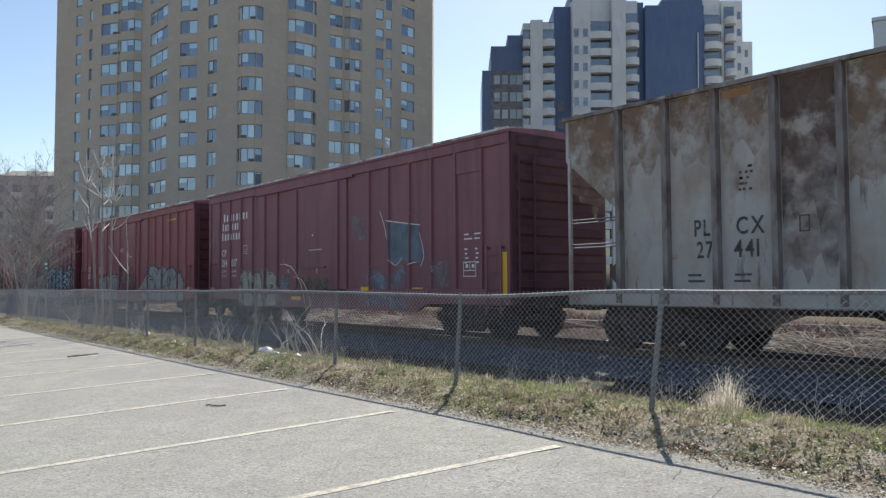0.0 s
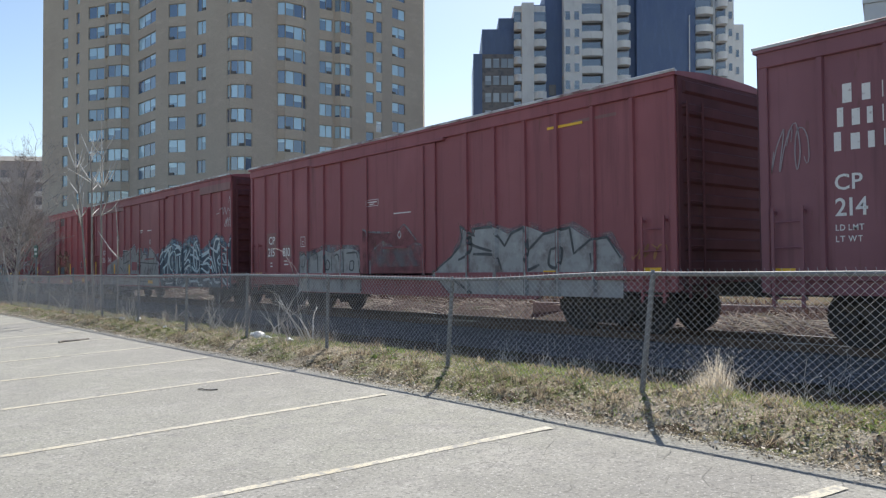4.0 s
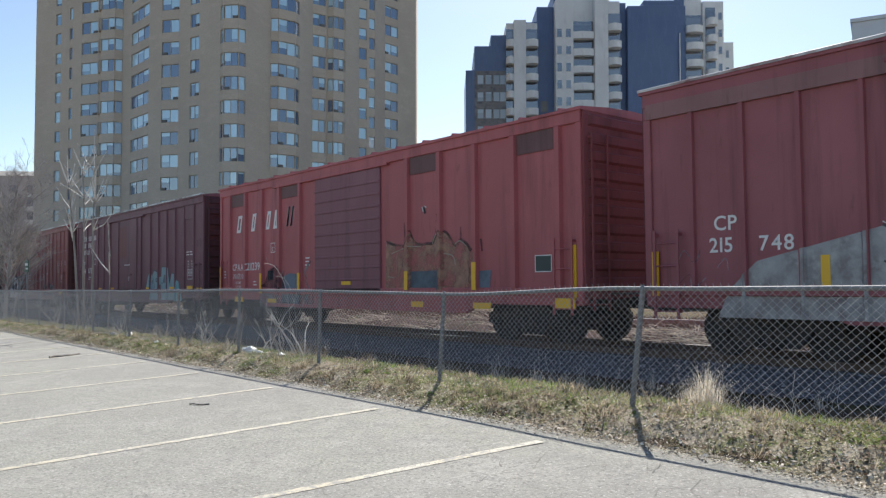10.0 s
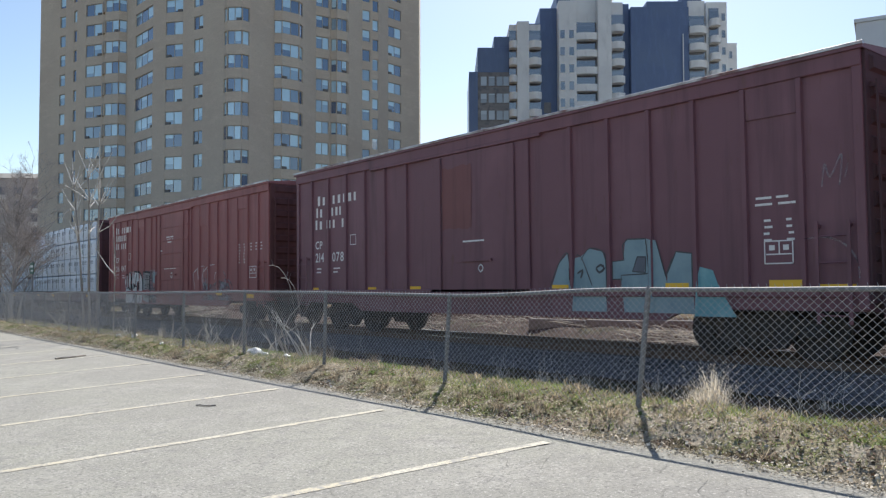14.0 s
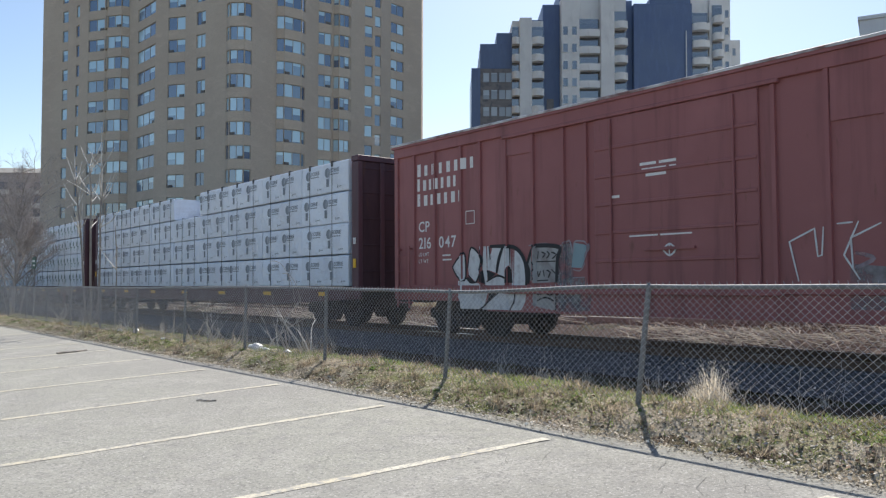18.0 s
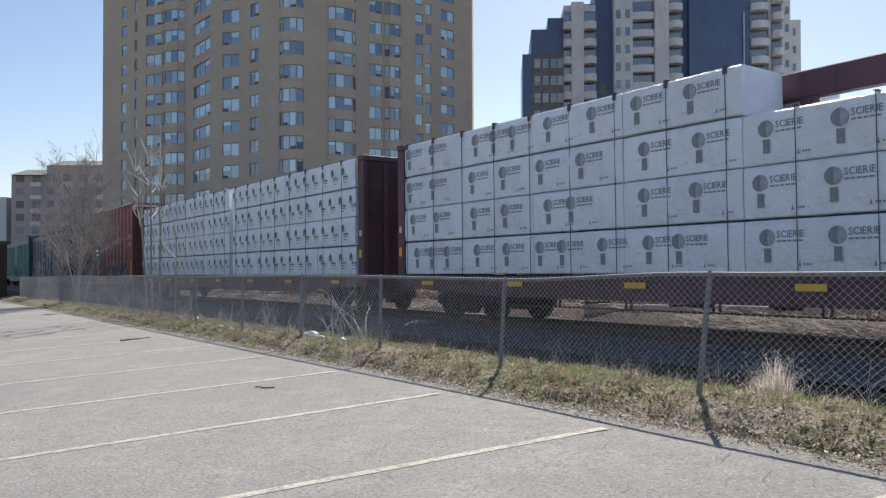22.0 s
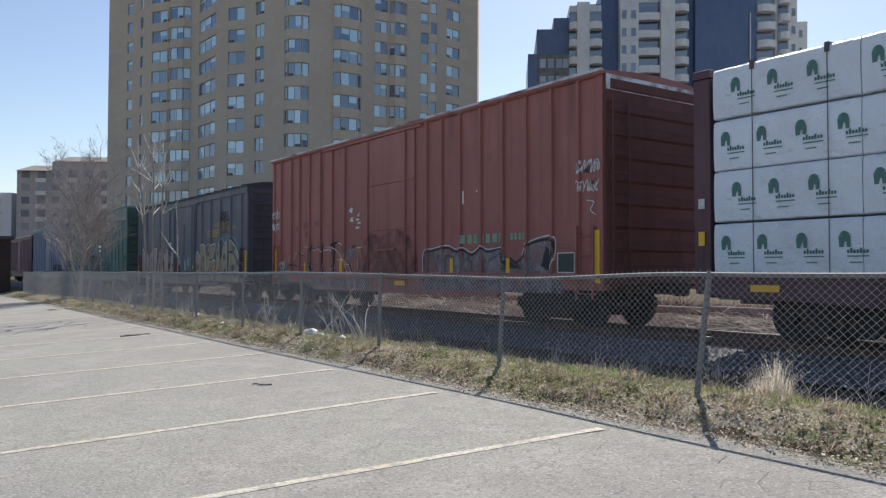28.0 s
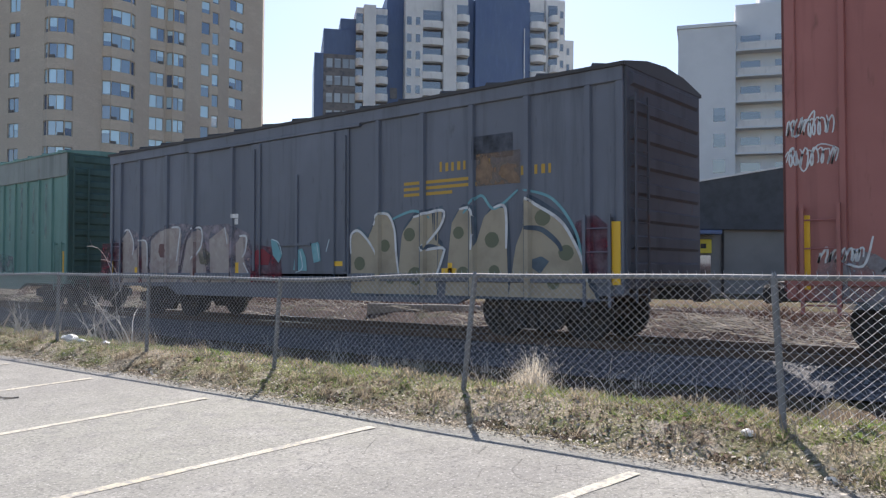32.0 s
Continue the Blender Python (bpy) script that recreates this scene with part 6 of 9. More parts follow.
w.strokes([[(12.21, 0.80), (10.66, 0.82)], [(9.54, 0.84), (7.92, 0.84)], [(10.42, 0.97), (9.79, 0.97)], [(8.84, 0.78), (8.74, 0.59)], [(7.93, 0.82), (8.05, 0.59)]], 0.050, SILVERDARK, 0.0142)
w.strokes([[(14.7, 1.45), (14.55, 1.6), (14.5, 1.4)], [(15.4, 1.6), (15.3, 1.75), (15.1, 1.55), (15.0, 1.75)], [(15.4, 1.2), (15.2, 1.35), (15.1, 1.15), (14.9, 1.3)]], 0.02, MIST_PINK)
w.shape([(7.05, 1.45), (6.65, 1.97), (5.93, 2.22), (5.4, 2.36), (4.8, 2.22), (4.5, 2.1), (3.83, 2.34), (3.44, 2.14), (3.06, 2.36), (2.67, 1.84), (1.92, 2.05), (1.37, 2.36), (1.03, 2.34), (0.86, 2.12), (0.47, 1.98), (0.2, 2.22), (0.02, 2.3), (0.02, 0.66), (6.7, 0.66)], NAVY, 0.010)
w.haze([(7.3, 1.3), (6.7, 2.12), (5.4, 2.5), (4.5, 2.3), (3.8, 2.48), (3.1, 2.5), (2.65, 2.0), (1.4, 2.5), (1.0, 2.46), (0.45, 2.15), (0.02, 2.42), (0.02, 1.2)], THIN_ICE)
w.shape([(7.3, 1.3), (6.7, 2.12), (5.4, 2.5), (4.5, 2.3), (3.8, 2.48), (3.1, 2.5), (2.65, 2.0), (1.4, 2.5), (1.0, 2.46), (0.45, 2.15), (0.02, 2.42), (0.02, 1.2)], MIST_ICE, 0.0078)
ICE_A = [[(7.04, 1.51), (6.65, 1.95), (5.93, 2.18), (5.64, 2.25)], [(7.04, 1.51), (6.72, 1.57), (6.35, 1.88), (5.96, 2.08), (6.11, 1.58), (6.45, 1.39), (6.45, 0.89)], [(5.73, 2.26), (5.93, 1.77), (6.09, 1.29), (5.97, 0.9)], [(5.36, 2.4), (5.42, 2.12), (5.88, 1.81), (5.83, 1.42), (5.33, 1.16)], [(5.45, 1.93), (5.6, 1.7), (5.52, 1.46), (5.28, 1.27)], [(5.36, 2.4), (5.26, 2.27), (4.79, 2.19), (4.5, 1.93), (4.7, 1.92), (5.16, 1.87)]]
ICE_B = [[(5.29, 2.11), (4.95, 2.16), (4.57, 1.95)], [(5.37, 2.12), (5.21, 1.73), (5.13, 0.7)], [(5.06, 1.82), (5.02, 0.9)], [(4.8, 1.85), (4.76, 1.4), (4.46, 1.12)], [(4.47, 2.17), (4.55, 1.88), (4.49, 1.3)], [(4.4, 1.97), (4.11, 2.08), (3.83, 2.32), (4.02, 2.16), (4.31, 1.65)], [(3.79, 2.29), (3.7, 2.09), (4.26, 1.65)], [(4.34, 1.48), (3.94, 1.68), (3.67, 1.5), (3.33, 1.28), (3.04, 1.23), (2.86, 1.35)]]
ICE_C = [[(4.32, 1.3), (3.81, 1.46), (3.55, 1.2)], [(3.99, 1.34), (3.77, 0.8)], [(4.34, 1.12), (4.03, 1.38)], [(3.36, 2.11), (3.37, 1.65), (3.21, 1.28)], [(3.74, 2.25), (3.44, 2.1), (3.07, 1.93)], [(3.04, 2.36), (3.23, 2.31), (3.38, 2.15), (3.41, 1.78), (3.33, 1.45), (3.16, 1.3)], [(3.14, 2.26), (2.91, 2.04), (2.67, 1.82)], [(3.19, 2.22), (3.11, 1.89), (2.83, 1.63), (2.74, 1.59)], [(3.62, 1.88), (3.11, 1.72), (2.74, 1.61), (2.75, 1.15)], [(3.12, 1.68), (3.05, 0.9)]]
ICE_D = [[(2.7, 1.83), (1.92, 2.02), (1.98, 2.33), (1.87, 2.13), (1.56, 2.0), (1.3, 1.93), (1.16, 2.13), (1.03, 2.33), (1.37, 2.36), (1.54, 2.11), (1.57, 1.83), (1.38, 1.36), (1.28, 1.0)], [(2.63, 1.76), (1.93, 1.92), (1.93, 1.7), (1.6, 1.17)], [(2.52, 1.53), (2.1, 1.71), (1.93, 1.7)], [(2.73, 1.46), (2.1, 1.52), (1.93, 1.32), (2.11, 1.18), (2.73, 1.38)], [(1.87, 1.99), (1.76, 1.7), (1.44, 1.22)], [(1.27, 1.86), (1.06, 2.08), (1.01, 1.81), (1.17, 1.72)]]
ICE_E = [[(1.03, 2.33), (0.86, 2.11), (0.47, 1.96)], [(1.01, 2.12), (0.99, 1.8)], [(0.86, 1.8), (0.62, 1.85), (0.5, 1.52), (0.67, 1.57), (0.84, 1.75)], [(0.92, 1.62), (1.07, 1.72), (1.22, 1.61), (1.07, 1.47), (0.87, 1.48)], [(0.02, 2.36), (0.18, 2.22), (0.37, 1.99), (0.43, 1.73), (0.24, 1.47), (0.02, 1.33)], [(0.87, 1.48), (0.2, 1.42), (0.02, 1.2)], [(1.17, 1.4), (0.97, 1.12)], [(0.82, 1.39), (0.53, 1.12)], [(1.6, 1.08), (1.39, 0.85), (1.03, 0.85)], [(0.87, 1.03), (0.39, 0.7)]]
ICE_F = [[(4.69, 0.95), (4.57, 0.72), (4.28, 0.7), (4.16, 0.9)], [(3.77, 0.86), (3.05, 0.87), (2.9, 0.7)], [(6.31, 0.76), (5.56, 0.78)], [(2.81, 0.87), (2.76, 0.72), (2.55, 0.74)], [(0.58, 1.03), (0.21, 0.7)], [(2.5, 0.9), (1.9, 0.95), (1.7, 0.75)], [(5.8, 1.05), (5.4, 0.95)], [(2.5, 1.1), (2.0, 1.1)]]
for k, group_ in enumerate((ICE_A, ICE_B, ICE_C, ICE_D, ICE_E, ICE_F)):
    w.strokes(group_, 0.085, ICE, 0.0145 + 0.0004 * k)
    w.strokes([[(s_ - 0.024, z_ + 0.016) for s_, z_ in path if s_ > 0.06] for path in group_[::2]], 0.03, WHITES, 0.019)
w.strokes([[(1.3, 3.25), (1.0, 3.3), (0.8, 3.45), (0.75, 3.2), (0.6, 3.45), (0.5, 3.2), (0.35, 3.4), (0.2, 3.3)], [(0.3, 3.6), (0.15, 3.8), (0.05, 3.6), (0.08, 3.2), (0.04, 2.75)]] + scribble(rnd, 0.6, 0.1, 2.75, 3.1, 4), 0.022, WHITES)

# fourth boxcar, faded bright red with outside posts and a corrugated door
POSTS_RED = [0.58, 1.80, 2.99, 4.19, 5.41, 10.56, 11.80, 12.93, 14.08, 15.24]
w = boxcar("boxcar", "faded red boxcar with heavy posts and a maroon corrugated door", 64.63, 16.03, 4.56, BRIGHT, POSTS_RED, (6.48, 9.75), post=(0.17, 0.085), door_mat=MAROON, door_lines=9, rods=False, roof=BRIGHT,
           insets=((0.70, 1.70, 3.85, PATCH), (4.30, 5.30, 3.85, PATCH), (10.68, 11.70, 3.85, PATCH), (14.15, 15.15, 3.85, PATCH)), end_ribs=10, end_mat=soot_shade(BRIGHT, 0.62))
WAGONS.append(w)
w.blocks(1, 14.8, 2.98, 0.56, 0.62, big_first=False, name="emblem", slant=0.25)
w.blocks(1, 13.75, 2.98, 0.56, 0.52, big_first=False, name="emblem", slant=0.25)
w.blocks(2, 12.75, 2.98, 0.56, 1.0, big_first=False, name="emblem", slant=0.25)
w.blocks(2, 11.42, 3.0, 0.58, 0.45, big_first=False, name="emblem", slant=0.25)
w.lettering("211239", 14.02, 1.74, 0.24, wide=1.0)
w.lettering("CPAA", 15.08, 1.74, 0.22, wide=0.85)
w.strokes(scribble(rnd, 15.05, 14.2, 1.45, 1.65, 6), 0.022, WHITES)
w.lettering("LD LMT", 14.85, 1.30, 0.085, wide=0.9)
w.lettering("LT WT", 14.82, 1.16, 0.085, wide=0.9)
data_block(w, 13.6, 1.35, 2, 1, 0.3)
w.frame_box(12.4, 2.25, 0.28, 0.30)
w.lettering("C", 12.32, 2.31, 0.11)
data_block(w, 15.75, 1.7, 3, 1, 0.2)
data_block(w, 10.3, 2.0, 3, 1, 0.3)
w.plates([(16.0, 0.95, 0.13, 0.95), (12.99, 1.0, 0.13, 0.62), (10.62, 1.05, 0.13, 0.55), (5.47, 1.1, 0.13, 0.45), (3.05, 1.1, 0.13, 0.60), (8.3, 1.24, 0.45, 0.09), (5.3, 0.70, 0.45, 0.13), (3.0, 0.70, 0.55, 0.13), (14.9, 0.72, 0.6, 0.16), (0.65, 0.74, 0.5, 0.2), (12.6, 0.72, 0.55, 0.12), (0.26, 0.95, 0.12, 1.0)])
w.frame_box(1.25, 1.45, 0.45, 0.34, fill=PALEBOX)
w.shape([(6.35, 1.10), (6.31, 2.16), (6.16, 2.32), (5.88, 2.20), (5.47, 2.19), (5.31, 2.48), (5.18, 2.30), (5.00, 2.18), (4.57, 2.18), (4.35, 2.44), (4.15, 2.45), (3.91, 2.37), (3.67, 2.10), (3.54, 2.24), (3.27, 2.14), (3.12, 2.00), (2.99, 1.90), (2.96, 1.09)], MIST_PEACH, 0.0085)
w.shape([(5.33, 1.54), (4.22, 1.55), (4.22, 1.10), (5.33, 1.10)], NAVY, 0.0120)
w.shape([(2.90, 1.51), (2.52, 1.52), (2.53, 1.09), (2.90, 1.09)], SKYB, 0.0110)
w.strokes([[(6.31, 2.31), (5.94, 2.20), (5.47, 2.21), (5.44, 2.71)], [(5.33, 2.52), (5.13, 2.21), (4.70, 2.18), (4.43, 2.23), (4.23, 2.83)], [(4.21, 2.45), (3.98, 2.40), (3.66, 2.09), (3.50, 2.23), (3.48, 2.49)], [(3.50, 2.23), (3.26, 2.10), (3.19, 1.98), (3.01, 1.99)], [(2.83, 2.20), (2.79, 1.93)]], 0.070, MIST_DARK, 0.0135)
w.strokes([[(6.08, 1.99), (5.60, 2.10)], [(5.34, 2.14), (4.92, 2.12)], [(3.69, 2.11), (3.51, 2.19), (3.30, 2.06)], [(4.08, 1.93), (3.76, 1.86), (3.67, 1.65)], [(6.28, 2.18), (6.31, 2.31)], [(4.48, 2.17), (4.35, 2.40)], [(6.24, 1.43), (5.97, 1.40)]], 0.030, CREAM, 0.0145)
w.strokes([[(5.61, 1.88), (5.64, 1.65)], [(5.21, 1.86), (5.10, 1.65)], [(4.67, 1.96), (4.72, 1.68)], [(4.10, 1.91), (4.10, 1.61)], [(5.94, 1.40), (5.92, 1.13)], [(3.20, 1.63), (3.23, 1.26)]], 0.050, MIST_DARK, 0.0130)
w.strokes([[(4.86, 3.05), (4.81, 2.93)], [(4.76, 3.06), (4.69, 3.02)]], 0.050, WHITES, 0.0140)
w.strokes([[(4.79, 3.03), (4.74, 2.88)]], 0.090, INK, 0.0150)
w.shape([(11.7, 0.7), (11.65, 1.5), (11.2, 1.6), (10.6, 1.55), (10.55, 0.7)], SKYB, name="painted_patch")
w.shape([(12.9, 1.2), (12.5, 1.75), (11.9, 1.85), (11.6, 1.65), (11.5, 1.1)], MIST_DARK, 0.009)
w.shape([(13.0, 0.7), (12.9, 1.1), (9.8, 1.1), (9.8, 0.7)], MIST_GREY, 0.0085)
w.strokes([[(9.97, 1.93), (10.3, 1.65), (10.22, 1.4)], [(10.3, 1.4), (10.1, 1.15)]], 0.09, MIST_GREY)
w.bars([(12.6, 1.42, 0.35, 0.28)], INK, "painted_patch")

# fifth boxcar, maroon
w = boxcar("boxcar", "brownish maroon boxcar with white lettering and a small pale teal graffiti", 82.07, 15.98, 4.55, DUSKY, REG, DOOR, insets=((0.95, 1.75, 3.75, DUSKY),))
WAGONS.append(w)
w.blocks(8, 14.82, 3.52, 0.23, 2.12, skip=(2,))
w.blocks(7, 14.90, 3.19, 0.23, 1.42, skip=(2,))
w.blocks(7, 14.95, 2.85, 0.23, 1.62, skip=(2, 5))
w.lettering("CP", 14.95, 2.30, 0.22)
w.lettering("214", 14.95, 1.93, 0.25)
w.lettering("078", 14.05, 1.93, 0.25)
data_block(w, 14.9, 1.72, 2, 1, 0.35)
data_block(w, 14.0, 1.72, 2, 1, 0.4)
w.frame_box(13.14, 2.34, 0.28, 0.28)
w.frame_box(1.52, 1.50, 0.46, 0.36)
w.bars([(1.49, 1.64, 0.40, 0.02), (1.29, 1.66, 0.02, 0.18), (1.44, 1.71, 0.09, 0.08), (1.22, 1.71, 0.09, 0.08)])
data_block(w, 1.65, 2.5, 2, 2, 0.3)
data_block(w, 1.5, 2.15, 4, 2, 0.14)
w.fill(9.2, 8.2, lambda s: zz(61, 2.5, s), lambda s: zz(62, 3.9, s), FADED, 0.008, "faded_patch")
w.bars([(8.5, 2.18, 0.7, 0.035), (9.3, 1.9, 0.05, 0.12)])
w.strokes([[(8.0, 1.6), (7.92, 1.68), (7.84, 1.6), (7.92, 1.52), (8.0, 1.6)]], 0.03, WHITES)
w.plates([(15.2, 1.12, 0.4, 0.09), (12.3, 1.12, 0.35, 0.09), (10.5, 1.12, 0.4, 0.10), (5.9, 1.12, 0.42, 0.10), (3.3, 1.12, 0.45, 0.11), (1.42, 1.14, 0.5, 0.12), (0.68, 1.06, 0.5, 0.13)])
w.shape([(5.95, 1.1), (5.71, 1.64), (5.49, 1.82), (5.38, 1.1)], GREYTEAL)
w.shape([(5.35, 0.72), (5.33, 1.72), (5.16, 1.75), (4.96, 1.89), (4.64, 1.82), (4.57, 1.6), (4.57, 0.72)], GREYTEAL, 0.0095)
w.shape([(4.42, 1.31), (4.42, 1.63), (4.16, 1.65), (4.19, 1.92), (4.08, 2.02), (3.69, 2.01), (3.48, 1.97), (3.29, 1.34), (3.2, 0.72), (4.2, 0.72), (4.22, 1.31)], GREYTEAL, 0.009)
w.shape([(3.3, 0.72), (3.29, 1.34), (3.08, 1.76), (2.78, 1.72), (2.75, 0.72)], GREYTEAL, 0.010)
w.shape([(2.72, 0.68), (2.66, 1.5), (2.4, 1.43), (2.3, 1.16), (2.0, 0.68)], TEAL)
w.shape([(3.98, 1.44), (3.87, 1.7), (3.69, 1.69), (3.71, 1.42)], SLATE, 0.0115)
w.strokes([[(5.95, 1.2), (5.71, 1.64), (5.49, 1.82), (5.41, 1.31)], [(5.29, 1.75), (5.16, 1.75), (4.89, 1.18)], [(5.16, 1.68), (4.96, 1.89), (4.64, 1.82), (4.57, 1.6), (4.57, 0.9)]], 0.025, SILVERDARK)
w.strokes([[(4.42, 1.63), (4.16, 1.65), (4.19, 1.92), (4.08, 2.02), (3.69, 2.01), (3.63, 1.4), (4.23, 1.38), (4.24, 1.1)], [(4.42, 1.63), (4.42, 1.31), (4.2, 1.31)], [(3.98, 1.44), (3.87, 1.7), (3.69, 1.69), (3.71, 1.42), (3.98, 1.44)], [(3.48, 1.97), (3.29, 1.34), (3.08, 1.76), (2.78, 1.72), (2.78, 1.0)]], 0.025, SILVERDARK, hard=True)
w.strokes([[(4.8, 1.52), (4.69, 1.58), (4.61, 1.51), (4.73, 1.44), (4.8, 1.52)], [(5.25, 1.43), (5.12, 1.49), (5.17, 1.34)], [(3.27, 1.4), (3.15, 1.65)]], 0.05, SILVERDARK)
w.strokes([[(0.87, 1.86), (0.58, 1.87), (0.3, 1.74), (0.13, 1.48), (0.11, 1.27)], [(0.61, 2.6), (0.56, 2.93), (0.49, 2.73), (0.32, 3.04), (0.36, 2.6)], [(0.28, 2.71), (0.23, 2.91)]], 0.03, MIST_PINK)

# sixth boxcar, brown-red
POSTS_BR = [0.76, 1.51, 2.28, 3.10, 3.89, 4.64, 5.45, 6.26, 9.95, 10.52, 11.34, 12.12, 12.92, 13.56, 14.50, 15.28]
w = boxcar("boxcar", "reddish brown boxcar with white lettering and silver bubble graffiti", 99.82, 16.06, 4.57, BROWN, POSTS_BR, (6.45, 9.78), door_lines=5, post=(0.09, 0.05), insets=((1.55, 2.24, 3.85, BROWN), (4.68, 5.40, 3.5, BROWN), (11.38, 12.08, 3.85, BROWN)))
WAGONS.append(w)
w.blocks(8, 15.17, 3.74, 0.25, 2.18)
w.blocks(7, 15.17, 3.39, 0.25, 1.55)
w.blocks(7, 15.17, 3.03, 0.25, 1.75)
w.lettering("CP", 15.12, 2.42, 0.24)
w.lettering("216", 15.12, 2.02, 0.26)
w.lettering("047", 14.36, 2.02, 0.26)
w.lettering("LD LMT", 15.12, 1.84, 0.085, wide=0.9)
w.lettering("LT WT", 15.12, 1.68, 0.085, wide=0.9)
data_block(w, 14.25, 1.82, 2, 1, 0.35)
w.frame_box(13.42, 2.50, 0.30, 0.30)
w.frame_box(1.42, 1.55, 0.50, 0.38)
w.bars([(1.39, 1.69, 0.44, 0.02), (1.17, 1.72, 0.02, 0.19), (1.34, 1.77, 0.09, 0.08), (1.10, 1.77, 0.09, 0.08)])
data_block(w, 2.2, 2.65, 7, 2, 0.12)
data_block(w, 1.35, 2.65, 3, 3, 0.14)
w.bars([(8.70, 3.24, 0.34, 0.05), (8.30, 3.24, 0.34, 0.05), (8.66, 3.14, 0.5, 0.05), (8.10, 3.14, 0.14, 0.05), (8.58, 3.04, 0.42, 0.05), (8.95, 2.0, 0.6, 0.028), (8.3, 2.0, 0.62, 0.028), (9.35, 2.72, 0.2, 0.05)])
w.strokes([[(8.25, 1.75), (8.12, 1.85), (8.0, 1.75), (8.12, 1.65), (8.25, 1.75)], [(8.12, 1.67), (8.12, 1.83)]], 0.035, WHITES)
w.bars([(4.6, 2.9, 0.16, 0.9)], BROWN, "painted_patch")
w.shape([(13.88, 1.56), (13.70, 1.74), (13.46, 1.85), (13.43, 1.32), (13.60, 1.27), (13.75, 1.38)], WHITES, 0.0085)
w.shape([(13.21, 1.98), (13.03, 1.87), (12.87, 1.68), (13.09, 1.22), (13.33, 1.38), (13.36, 1.64), (13.29, 1.88)], WHITES, 0.0089)
w.shape([(13.69, 1.25), (13.42, 1.32), (13.26, 1.19), (13.03, 1.20), (12.82, 1.15), (12.72, 1.00), (12.84, 0.64), (13.55, 0.63), (13.69, 0.88)], WHITES, 0.0093)
w.shape([(12.96, 1.99), (12.67, 1.99), (12.62, 1.72), (12.57, 1.97), (12.24, 1.96), (12.37, 1.67), (12.43, 1.41), (12.74, 1.49), (12.74, 1.23), (12.40, 1.35), (12.16, 1.27), (12.21, 1.07), (12.52, 1.00), (12.72, 1.10), (12.92, 1.29), (12.87, 1.72)], WHITES, 0.0097)
w.shape([(12.72, 0.77), (12.25, 1.06), (11.90, 1.08), (11.90, 0.84), (12.01, 0.64), (12.88, 0.63)], WHITES, 0.0101)
w.shape([(12.23, 1.96), (12.05, 1.96), (11.80, 1.89), (11.62, 1.68), (11.55, 1.44), (11.55, 1.14), (11.58, 0.83), (11.71, 0.64), (12.05, 0.63), (11.92, 0.92), (11.98, 1.11), (11.94, 1.44), (12.05, 1.57), (12.13, 1.49), (12.18, 1.29), (12.43, 1.41), (12.37, 1.69)], WHITES, 0.0105)
w.shape([(11.51, 1.61), (11.38, 1.87), (11.26, 1.95), (10.64, 1.89), (10.69, 1.67), (10.72, 1.21), (11.40, 1.19), (11.50, 1.34)], SILVER, 0.0109)
w.shape([(11.38, 1.12), (10.75, 1.09), (10.75, 0.66), (11.03, 0.68), (11.38, 0.75)], SILVER, 0.0113)
w.shape([(10.73, 1.89), (10.33, 1.99), (10.28, 1.74), (10.30, 1.04), (10.12, 0.96), (10.13, 0.64), (10.72, 0.63)], MIST_GREY, 0.0080)
w.shape([(10.74, 1.82), (10.39, 1.99), (10.33, 1.88), (10.35, 1.21), (10.80, 1.19)], MIST_GREY, 0.0086)
w.shape([(10.27, 1.96), (9.90, 1.89), (10.09, 1.47), (10.35, 1.49)], GREYTEAL, 0.0090)
w.shape([(10.37, 1.32), (9.95, 1.30), (9.87, 0.96), (9.90, 0.67), (10.81, 0.62), (10.78, 1.14)], MIST_GREY, 0.0088)
w.shape([(12.15, 1.20), (12.13, 1.48), (12.05, 1.56), (11.96, 1.44), (11.95, 1.20)], INK, 0.0125)
w.shape([(12.74, 1.48), (12.45, 1.39), (12.72, 1.25)], INK, 0.0125)
w.shape([(12.72, 0.80), (12.66, 1.03), (12.48, 0.98)], INK, 0.0125)
w.shape([(13.43, 1.30), (13.28, 1.19), (13.13, 1.19), (13.34, 1.34)], INK, 0.0125)
w.shape([(12.87, 1.52), (12.98, 1.25), (12.78, 1.16)], INK, 0.0125)
w.strokes([[(12.24, 1.95), (12.36, 1.69), (12.43, 1.41)], [(12.63, 1.98), (12.26, 1.97), (11.93, 1.94), (11.73, 1.83), (11.59, 1.62), (11.55, 1.35), (11.56, 1.14)], [(11.52, 1.59), (11.40, 1.85), (11.26, 1.94), (10.66, 1.89), (10.70, 1.67), (10.74, 1.21)], [(11.59, 1.64), (11.48, 1.44), (11.50, 1.18)]], 0.085, INK, 0.0150)
